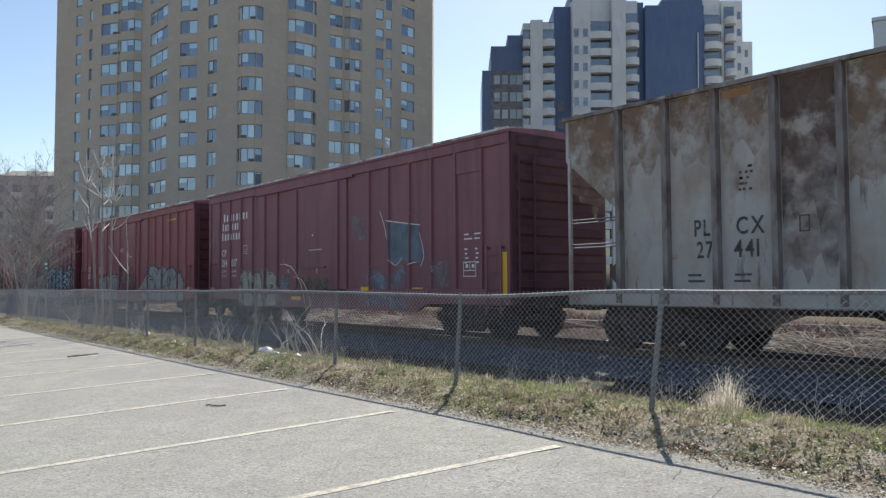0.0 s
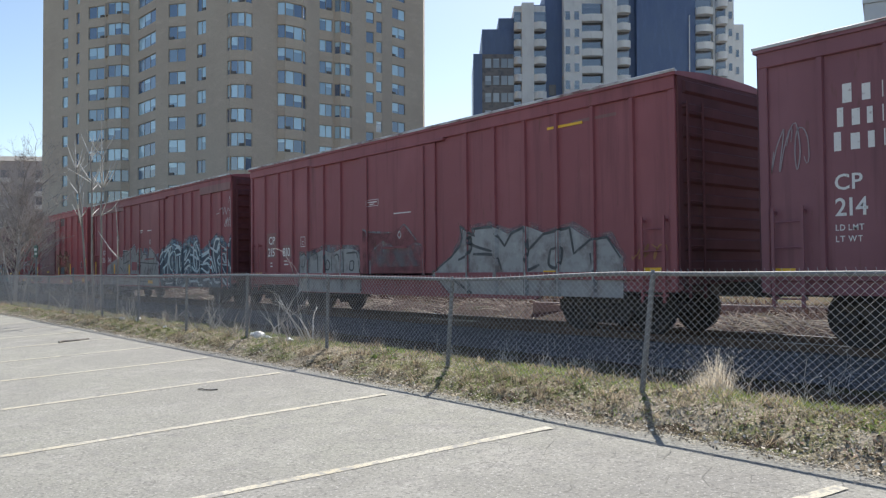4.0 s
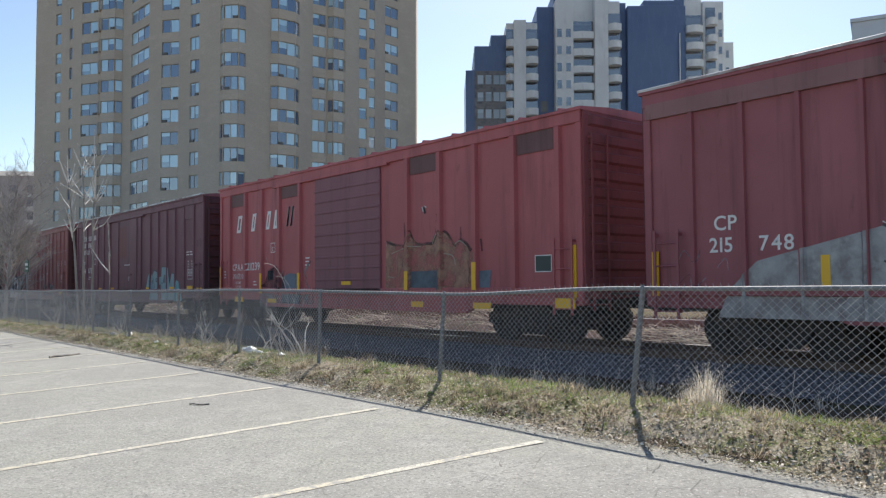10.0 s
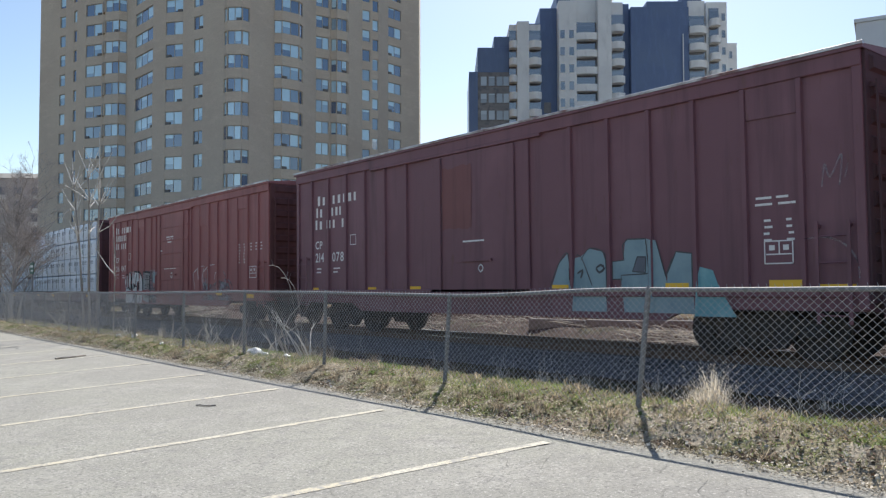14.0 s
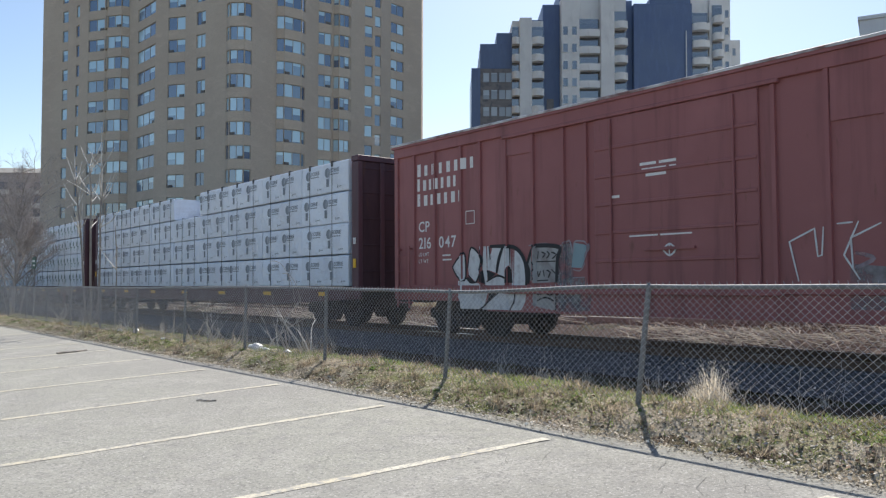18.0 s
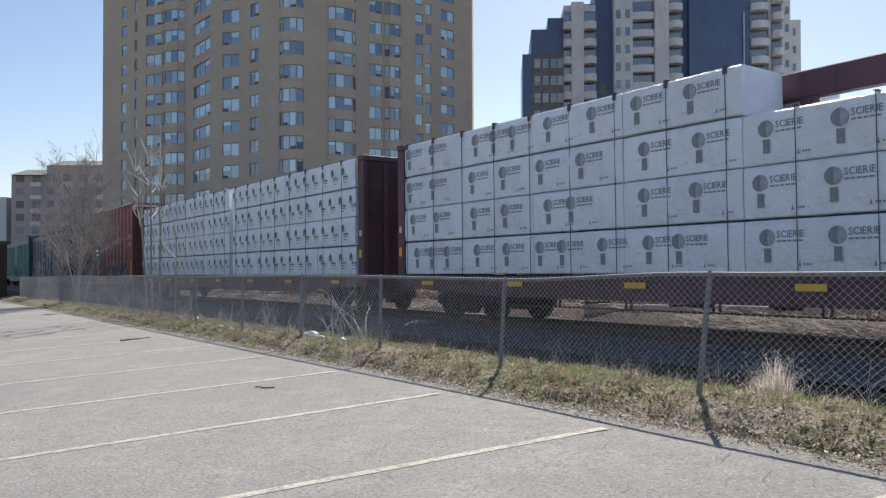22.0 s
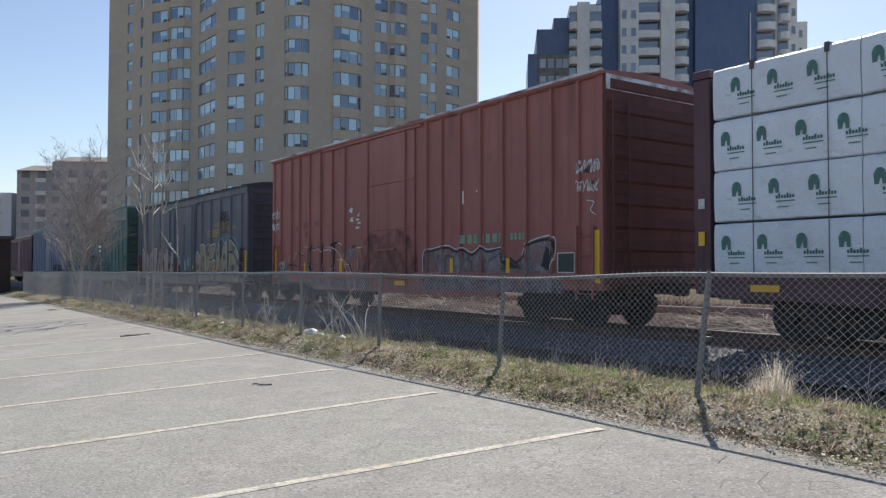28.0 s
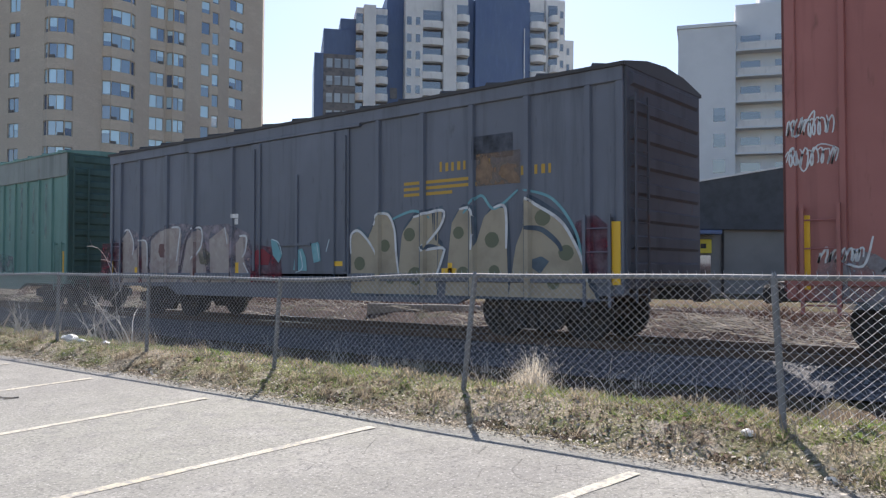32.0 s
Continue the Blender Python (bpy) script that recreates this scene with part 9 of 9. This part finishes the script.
def leaf(m, r, x, y, z, s):
    a = r.uniform(0, 6.28)
    c, d = math.cos(a) * s, math.sin(a) * s
    t1, t2 = r.uniform(-0.6, 0.6) * s, r.uniform(-0.5, 0.5) * s
    m.add([(x + c, y + d, z + t1), (x - d * .55, y + c * .55, z + t2), (x - c, y - d, z - t1), (x + d * .55, y - c * .55, z - t2)], [(0, 1, 2, 3)])


m, r = Mesh(), random.Random(33)
for _ in range(42000):
    x, y = 5.0 + 2.0 * r.random() ** 1.5, near_y(r, 30)
    if x < lot_edge(y) and r.random() < 0.55 + 1.2 * (lot_edge(y) - x):
        continue
    if x > lot_edge(y) + 0.25 and noise.noise((x * 1.2, y * 0.9, 17)) + 0.7 * noise.noise((x * 4.0, y * 3.2, 18)) < r.uniform(-0.3, 0.25):
        continue
    z = (on_ground(x, y) if x > lot_edge(y) else ground_z(x, y) + 0.02) + r.uniform(0.012, 0.024)
    leaf(m, r, x, y, z, r.uniform(0.006, 0.015) if r.random() < 0.88 else r.uniform(0.015, 0.028))
single("leaf_litter", m, LITTER, "scattered pale dead leaves and chips at the asphalt edge", "leaf litter", kind="stuff")

m, r = Mesh(), random.Random(35)
n = 0
while n < 5200:
    x, y = r.uniform(5.6, 7.3), near_y(r, 32)
    if noise.noise((x * 1.0, y * 0.6, 29)) < r.uniform(-0.1, 0.35):
        continue
    leaf(m, r, x, y, on_ground(x, y) + r.uniform(0.012, 0.04), r.uniform(0.010, 0.028))
    n += 1
single("dead_leaves", m, DEADLEAF, "drifts of brown dead leaves lying in the verge", "leaf litter", kind="stuff")

m, r = Mesh(), random.Random(37)
for _ in range(15000):
    y = near_y(r, 30)
    x = lot_edge(y) + r.gauss(-0.06, 0.09)
    z = (on_ground(x, y) + 0.012 if x > lot_edge(y) else ground_z(min(x, 5.3), y) + 0.018) + r.uniform(0.0, 0.006)
    leaf(m, r, x, y, z, r.uniform(0.005, 0.016))
single("edge_grit", m, GRIT, "brown grit and crumbs spilled over the asphalt edge", "grit", kind="stuff")

# matted clumps of dead stalks, and low leafy weeds, all over the verge
MATTED = thin_leaf("matted_stalk", (0.42, 0.35, 0.255), 0.6)
WEED = thin_leaf("weed_leaf", (0.18, 0.245, 0.08), 0.5)
m, r = Mesh(), random.Random(38)
for _ in range(1500):
    x, y = r.uniform(5.55, 7.45), near_y(r, 36)
    if noise.noise((x * 1.1, y * 0.7, 51.0)) < r.uniform(-0.5, 0.2):
        continue
    h, to = r.uniform(0.04, 0.15), r.uniform(0, 6.28)
    for _ in range(r.randint(10, 26)):
        a, q = r.uniform(0, 6.28), 0.7 * h * r.random() ** 0.5
        px, py = x + q * math.cos(a), y + q * math.sin(a)
        z, b = on_ground(px, py), to + r.gauss(0, 0.9)
        ln, hh, wd = h * r.uniform(0.6, 2.0), h * r.uniform(0.25, 0.9), r.uniform(0.002, 0.0042)
        c, d = math.cos(b), math.sin(b)
        m.add([(px - d * wd, py + c * wd, z - 0.01), (px + d * wd, py - c * wd, z - 0.01), (px + c * ln * 0.5 + d * wd, py + d * ln * 0.5 - c * wd, z + hh), (px + c * ln * 0.5 - d * wd, py + d * ln * 0.5 + c * wd, z + hh), (px + c * ln, py + d * ln, z + hh * r.uniform(0.1, 0.9))],
              [(0, 1, 2, 3), (3, 2, 4)])
single("matted_stalks", m, MATTED, "matted clumps of dead brown and straw stalks on the verge", "grass", kind="stuff")

m, r = Mesh(), random.Random(39)
for _ in range(420):
    x, y = r.uniform(5.8, 7.4), near_y(r, 30)
    if green_here(x, y) < r.uniform(-0.3, 0.4):
        continue
    z, n, s = on_ground(x, y), r.randint(6, 12), r.uniform(0.025, 0.07)
    for k in range(n):
        a = 6.28 * k / n + r.uniform(-0.3, 0.3)
        c, d, up, wd = math.cos(a) * s, math.sin(a) * s, s * r.uniform(0.1, 0.9), 0.28
        m.add([(x, y, z), (x + c * .6 - d * wd, y + d * .6 + c * wd, z + up), (x + c * 1.2, y + d * 1.2, z + up * 0.7), (x + c * .6 + d * wd, y + d * .6 - c * wd, z + up)], [(0, 1, 2, 3)])
single("leafy_weeds", m, WEED, "low rosettes of leafy green weeds in the turf", "weed", kind="stuff")

# thin dead weed stems standing in the ditch
PALESTEM = material("pale_dead_stem", (0.50, 0.46, 0.41), 0.9, island=0.45)
m, r = Mesh(), random.Random(40)
for _ in range(300):
    x, y = 6.9 + 3.0 * r.random() ** 1.4, -1 + 30 * r.random() ** 1.3
    if noise.noise((x * 0.9, y * 0.6, 61.0)) < r.uniform(-0.15, 0.4):
        continue
    z = rough_ground(x, y)
    for _ in range(r.randint(1, 4)):
        q = Vector((x + r.uniform(-.08, .08), y + r.uniform(-.08, .08), z - 0.02))
        d = Vector((r.uniform(-.35, .35), r.uniform(-.35, .35), 1.0)).normalized()
        ln = r.uniform(0.06, 0.17)
        for k in range(3):
            e = q + d * ln
            m.tube(q, e, 0.0036 - 0.0006 * k, 3, caps=False)
            if k and r.random() < 0.75:
                g = (d + Vector((r.uniform(-1, 1), r.uniform(-1, 1), r.uniform(-.3, .5)))).normalized()
                m.tube(e, e + g * ln * 0.8, 0.0026, 3, 0.0018, caps=False)
                leaf(m, r, *(e + g * ln * 0.8), r.uniform(0.008, 0.018))
            d = (d + Vector((r.uniform(-.5, .5), r.uniform(-.5, .5), r.uniform(-.3, .2)))).normalized()
            q = e
single("weed_stems", m, PALESTEM, "thin pale dead weed stems standing in the ditch", "weed", kind="stuff")

# beyond the track: sunlit straw and brush
REED = thin_leaf("pale_reed", (0.55, 0.52, 0.47), 0.35)
BRUSH = thin_leaf("brown_brush", (0.085, 0.052, 0.043), 0.8)
m, r = Mesh(), random.Random(34)
for _ in range(24000):
    x, y = 15.4 + 4.6 * r.random() ** 0.7, -3 + 50 * r.random() ** 1.25
    tall = 0.5 + 1.3 * max(0.0, noise.noise((x * 0.7, y * 0.5, 6)))
    blade(m, r, x, y, rough_ground(x, y) + 0.03, r.uniform(0.06, 0.18 + 0.36 * min(1.0, max(0.0, (x - 16.3) / 1.2))) * tall, r.uniform(0.004, 0.011), r.uniform(0.1, 0.5))
single("dry_brush", m, BRUSH, "dull reddish brown flattened brush beyond the track", "grass", kind="stuff")
# long broken reeds lying criss-cross in drifts, a few still standing
m, r = Mesh(), random.Random(36)
n = 0
while n < 2000:
    x, y = 14.75 + 3.2 * r.random() ** 1.2, -3 + 50 * r.random() ** 1.25
    if noise.noise((x * 0.8, y * 0.45, 2)) + 0.5 * noise.noise((x * 2.5, y * 1.8, 4)) < r.uniform(0.12, 0.55) - 0.2 * max(0.0, 15.5 - x):
        continue
    z, a, ln = rough_ground(x, y) + 0.05, r.gauss(1.57, 0.9), r.uniform(0.2, 0.95)
    up = abs(r.gauss(0, 0.10)) if r.random() < 0.93 else r.uniform(0.3, 0.9)
    z0 = z + 0.10 * r.random() ** 2
    p, q = Vector((x, y, z0)), Vector((x + ln * math.cos(a), y + ln * math.sin(a), z0 + up * ln))
    bend = (p + q) / 2 + Vector((r.uniform(-.06, .06), r.uniform(-.06, .06), r.uniform(0, .07)))
    wd = r.uniform(0.004, 0.010)
    m.tube(p, bend, wd, 3, caps=False).tube(bend, q, wd, 3, wd * 0.4, caps=False)
    n += 1
single("reed_litter", m, REED, "pale broken reeds strewn in drifts beyond the track", "grass", kind="stuff")


KERBSTONE = material("weathered_concrete", (0.30, 0.29, 0.275), 0.9, 0, (((0.22, 0.21, 0.20), 2.0, 0.45, 0.7, ONE), ((0.22, 0.20, 0.18), 9.0, 0.55, 0.75, ONE)), bump=(14.0, 0.02), spec=0.2)
edging = thing("concrete_edging", "low weathered concrete edging blocks beyond the track", "kerb", at=pose(18.2, 9.4, ground_z(18.2, 9.4) - 0.1, 0.3, 0, 22.6))
for k in range(-4, 4):
    b_ = Mesh().box(0.0, 0.22, 1.62 * k + 0.02, 1.62 * (k + 1) - 0.02, -0.2, 0.31 - 0.03 * max(0, k) + 0.012 * (k % 2), 0.02)
    part("block", b_, KERBSTONE, edging)


def tuft(x, y, h, count, seed, mat, label):
    """A bushy clump: stems from one root, bent every way, with small seed heads."""
    m, r = Mesh(), random.Random(seed)
    z = on_ground(x, y)
    for _ in range(count):
        a, q = r.uniform(0, 6.28), 0.32 * h * r.random() ** 0.7
        hh, ln = h * r.uniform(0.25, 1.0) * (1 - 0.55 * (q / (0.32 * h)) ** 2), h * r.uniform(-0.12, 0.45)
        px, py = x + q * math.cos(a), y + q * math.sin(a)
        b = a + r.uniform(-1.2, 1.2)
        pts = [(px + ln * (k / 4) ** 1.5 * math.cos(b) + r.uniform(-.01, .01), py + ln * (k / 4) ** 1.5 * math.sin(b) + r.uniform(-.01, .01), z - 0.02 + hh * (1 - (1 - k / 4) ** 1.3)) for k in range(5)]
        c, d = -math.sin(b) * 0.0035, math.cos(b) * 0.0035
        k0 = len(m.v)
        for k, p in enumerate(pts):
            w_ = 1 - 0.2 * k
            m.v += [(p[0] - c * w_, p[1] - d * w_, p[2]), (p[0] + c * w_, p[1] + d * w_, p[2])]
        m.f += [(k0 + 2 * k, k0 + 2 * k + 1, k0 + 2 * k + 3, k0 + 2 * k + 2) for k in range(4)]
        if r.random() < 0.55:
            p = pts[-1]
            m.quad((p[0] - .007, p[1], p[2]), (p[0], p[1] - .007, p[2] - .01), (p[0] + .007, p[1], p[2] + .004), (p[0], p[1] + .007, p[2] + .016))
    return single("grass_tuft", m, mat, label, "grass tuft", "dry tufts along the fence")


tuft(7.25, 4.5, 0.58, 620, 1, PALESTRAW, "large pale dry grass tuft behind the fence")
rt = random.Random(77)
for k in range(64):
    x, y = rt.uniform(6.7, 9.8), near_y(rt, 26)
    tuft(x, y, rt.uniform(0.15, 0.40), 34, 100 + k, PALESTRAW if k % 3 else STRAW, "small dry grass tuft beside the ditch")
for x, y, h in ((6.85, 11.4, 0.36), (6.95, 12.2, 0.40), (7.0, 10.2, 0.30), (6.8, 8.6, 0.22)):
    tuft(x, y, h, 90, int(y * 10), DULLSTRAW, "shaggy dry grass tuft against the fence")


def grow(m, r, p, d, length, rad, level, spread, twigs):
    """One limb of a few bent segments, then its side shoots."""
    n = 4 if level < 3 else 2
    pts = [Vector(p)]
    d = Vector(d).normalized()
    for i in range(n):
        d = (d + Vector((r.uniform(-1, 1), r.uniform(-1, 1), r.uniform(-0.35, 0.6))) * 0.16).normalized()
        q = pts[-1] + d * length / n
        m.tube(pts[-1], q, max(0.003, rad * (1 - i / n * 0.55)), 6 if level < 2 else 3, max(0.0025, rad * (1 - (i + 1) / n * 0.55)), caps=False)
        pts.append(q)
    if level >= twigs:
        return
    for k in range(r.randint(5, 7) if level else r.randint(16, 20)):
        t = r.uniform(0.35, 1.0) if level else r.uniform(0.25, 1.0)
        i = min(n - 1, int(t * n))
        base = pts[i].lerp(pts[i + 1], t * n - i)
        a = r.uniform(0, 6.28)
        out = Vector((math.cos(a), math.sin(a), r.uniform(-0.1, 0.9)))
        grow(m, r, base, d * (1 - spread) + out * spread, length * r.uniform(0.34, 0.55), rad * 0.42, level + 1, spread, twigs)


def tree(name, label, x, y, stems, seed, mat, twigs=3, z=None, spread=0.62):
    t = thing(name, label, "tree", at=pose(x, y, z if z is not None else on_ground(x, y) - 0.05))
    r = random.Random(seed)
    for k, (dx, dy, lean, h, rad) in enumerate(stems):
        m = Mesh()
        grow(m, r, (dx, dy, 0), (lean[0], lean[1], 1), h, rad, 0, spread, twigs)
        part("trunk" if k == 0 else "stem", m, mat, t, smooth=False)
    return t


tree("bare_tree", "bare bushy tree with fine grey twigs at the fence", 6.9, 36.2, [(0, 0, (0.0, 0.05), 4.4, 0.075), (0.02, 0.05, (-0.08, 0.42), 3.7, 0.035), (0.0, -0.03, (0.03, -0.12), 4.0, 0.035)], 5, DARKTWIG, 4, spread=0.55)
tree("bare_tree", "bare twiggy tree behind the fence end", 9.0, 47.0, [(0, 0, (0, 0), 4.4, 0.06), (0.3, 0, (0.3, 0.1), 3.8, 0.05), (-0.2, 0.3, (-0.3, 0.4), 3.4, 0.04)], 9, TWIG, 3)


# lopped saplings with pale cut limbs
def pollard(x, y, stems, seed):
    t = thing("lopped_sapling", "group of lopped grey saplings with pale cut branch ends", "tree", at=pose(x, y, on_ground(x, y) - 0.05))
    r = random.Random(seed)
    for dx, dy, lx, ly, h, rad in stems:
        m = Mesh()
        pts = [Vector((dx + lx * (k / 6) ** 1.2 + r.uniform(-.02, .02), dy + ly * (k / 6) ** 1.2, h * k / 6)) for k in range(7)]
        for q in pts:
            rr = rad * (1 - 0.45 * q.z / h)
            m.v += [(q.x + rr * math.cos(i * 0.785), q.y + rr * math.sin(i * 0.785), q.z) for i in range(8)]
        m.f = [(k * 8 + i, k * 8 + (i + 1) % 8, k * 8 + 8 + (i + 1) % 8, k * 8 + 8 + i) for k in range(6) for i in range(8)]
        part("trunk", m, BARK, t)
        for _ in range(15 if h > 3 else 3):
            q = pts[r.randint(4, 6)].copy()
            q.z -= r.uniform(0, 0.3)
            d = Vector((r.uniform(-0.5, 0.5), r.uniform(-0.9, 0.7), r.uniform(0.25, 1.1))).normalized()
            m = Mesh()
            mid_ = q + d * r.uniform(0.25, 0.5)
            tip = mid_ + (d + Vector((0, 0, r.uniform(-0.2, 0.7)))).normalized() * r.uniform(0.25, 0.7)
            m.tube(q, mid_, 0.017, 6, 0.013, caps=False).tube(mid_, tip, 0.013, 6, 0.005)
            part("cut_branch", m, PALEBARK, t)


pollard(6.55, 23.9, [(0, 0.45, -0.1, 0.85, 4.4, 0.036), (0, -0.05, 0.0, 0.3, 4.7, 0.038), (0.05, -0.7, 0.0, 0.05, 4.6, 0.036), (0.1, -1.9, 0.0, -0.1, 2.3, 0.02)], 3)
# thin arching stems behind the fence
m = Mesh()
for reach, high, off in ((1.0, 1.0, 0.0), (0.75, 0.86, 0.12)):
    pts = curve_through([(0.0, 0.0), (0.05, 0.75 * high), (0.25 * reach, 1.3 * high), (0.65 * reach, 1.62 * high), (1.05 * reach, 1.66 * high)], 0.15)
    s_ = pipe([(6.8 + off, 12.3 + a, 0.1 + b) for a, b in pts], 0.0048, 5)
    m.add(s_.v, s_.f)
    for k in range(6, len(pts), 3):
        a, b = pts[k]
        m.tube((6.8 + off, 12.3 + a, 0.1 + b), (6.8 + off + 0.04 * (k % 5 - 2), 12.38 + a, 0.22 + b), 0.003, 3, 0.002, caps=False)
single("arching_stem", m, TWIG, "thin arching bare stems behind the fence", "shrub")


def shrub(x, y, h, count, seed):
    m, r = Mesh(), random.Random(seed)
    z = on_ground(x, y)
    for _ in range(count):
        a = r.uniform(0, 6.28)
        p = Vector((x + r.uniform(-.12, .12), y + r.uniform(-.2, .2), z - 0.03))
        d = Vector((math.cos(a) * 0.5, math.sin(a) * 0.7, 1.0)).normalized()
        ln = h * r.uniform(0.5, 1.0)
        for k in range(4):
            q = p + d * ln / 4
            m.tube(p, q, 0.012 * (1 - k / 5), 4, caps=False)
            if k and r.random() < 0.9:
                e = (d + Vector((r.uniform(-1, 1), r.uniform(-1, 1), r.uniform(-0.2, 0.6)))).normalized()
                m.tube(q, q + e * ln * 0.28, 0.004, 3, 0.002, caps=False)
            d = (d + Vector((r.uniform(-.4, .4), r.uniform(-.4, .4), r.uniform(-0.2, 0.2)))).normalized()
            p = q
    return single("leafless_shrub", m, PALEBARK if seed % 2 else TWIG, "small leafless shrub growing through the fence", "shrub", "shrubs along the fence")


for i, (x, y, h, c) in enumerate(((6.5, 12.3, 1.0, 6), (6.65, 11.8, 1.15, 5), (6.45, 14.0, 0.9, 5), (6.55, 15.5, 0.8, 8), (6.5, 16.4, 0.7, 6), (6.85, 13.3, 1.2, 5), (6.75, 18.2, 0.8, 7), (6.55, 20.5, 0.7, 6), (6.95, 25.7, 1.3, 12), (7.0, 29.0, 1.2, 12))):
    shrub(x, y, h, c, 40 + i)


# street sign pole near the fence, small green plate
sg = thing("street_sign", "small dark green sign plate on a thin pole by the fence", "sign", at=pose(6.5, 30.6, on_ground(6.5, 30.6)))
part("pole", Mesh().tube((0, 0, -0.1), (0, 0, 2.2), 0.03, 8), GALV, sg)
part("plate", Mesh().box(-0.03, -0.015, -0.28, 0.28, 1.75, 2.15), material("sign_green", (0.03, 0.09, 0.06), 0.5), sg)
part("sign_bars", Mesh().box(-0.036, -0.031, -0.2, 0.2, 1.98, 2.06).box(-0.036, -0.031, -0.2, 0.1, 1.84, 1.9), WHITES, sg)


# litter
def bag(x, y, s, seed):
    bm = bmesh.new()
    bmesh.ops.create_icosphere(bm, subdivisions=3, radius=s)
    for v in bm.verts:
        k = 1 + 0.45 * noise.noise(v.co * (3.2 / s * 0.3) + Vector((seed, 0, 0))) + 0.2 * noise.noise(v.co * (9 / s * 0.3))
        v.co = Vector((v.co.x * k, v.co.y * k * 1.2, max(-s * 0.35, v.co.z * k * 0.7)))
    me = bpy.data.meshes.new("plastic_bag")
    bm.to_mesh(me)
    bm.free()
    me.materials.append(PLASTIC)
    ob = tagged(new("plastic_bag", me), "crumpled white plastic bag lying in the verge", "litter", "litter along the fence")
    ob.location = (x, y, on_ground(x, y) + s * 0.3)


for x, y, s, k in ((6.42, 13.1, 0.13, 1), (6.35, 12.6, 0.07, 2), (6.45, 12.0, 0.06, 3), (6.0, 1.85, 0.045, 4), (6.3, 19.2, 0.08, 5), (6.25, 20.2, 0.06, 6), (6.2, 17.1, 0.05, 7)):
    bag(x, y, s, k)

for x, y, ln, ang in ((4.3, 16.88, 0.66, 19), (3.73, 8.9, 0.24, -50), (6.2, 9.5, 0.55, 35)):
    m = Mesh()
    pts = [(ln * (k / 5 - 0.5), 0.03 * math.sin(k * 1.7), 0.012 + 0.004 * (k % 2)) for k in range(6)]
    for a, b in zip(pts, pts[1:]):
        m.tube(a, b, 0.022 if ln > 0.6 else 0.009, 6)
    ob = single("stick", m, BARK, "dry stick lying on the ground", "stick", "fallen sticks")
    ob.matrix_basis = pose(x, y, (ground_z(x, y) + 0.02) if x < 5.2 else on_ground(x, y), 0, 0, ang)


motions()
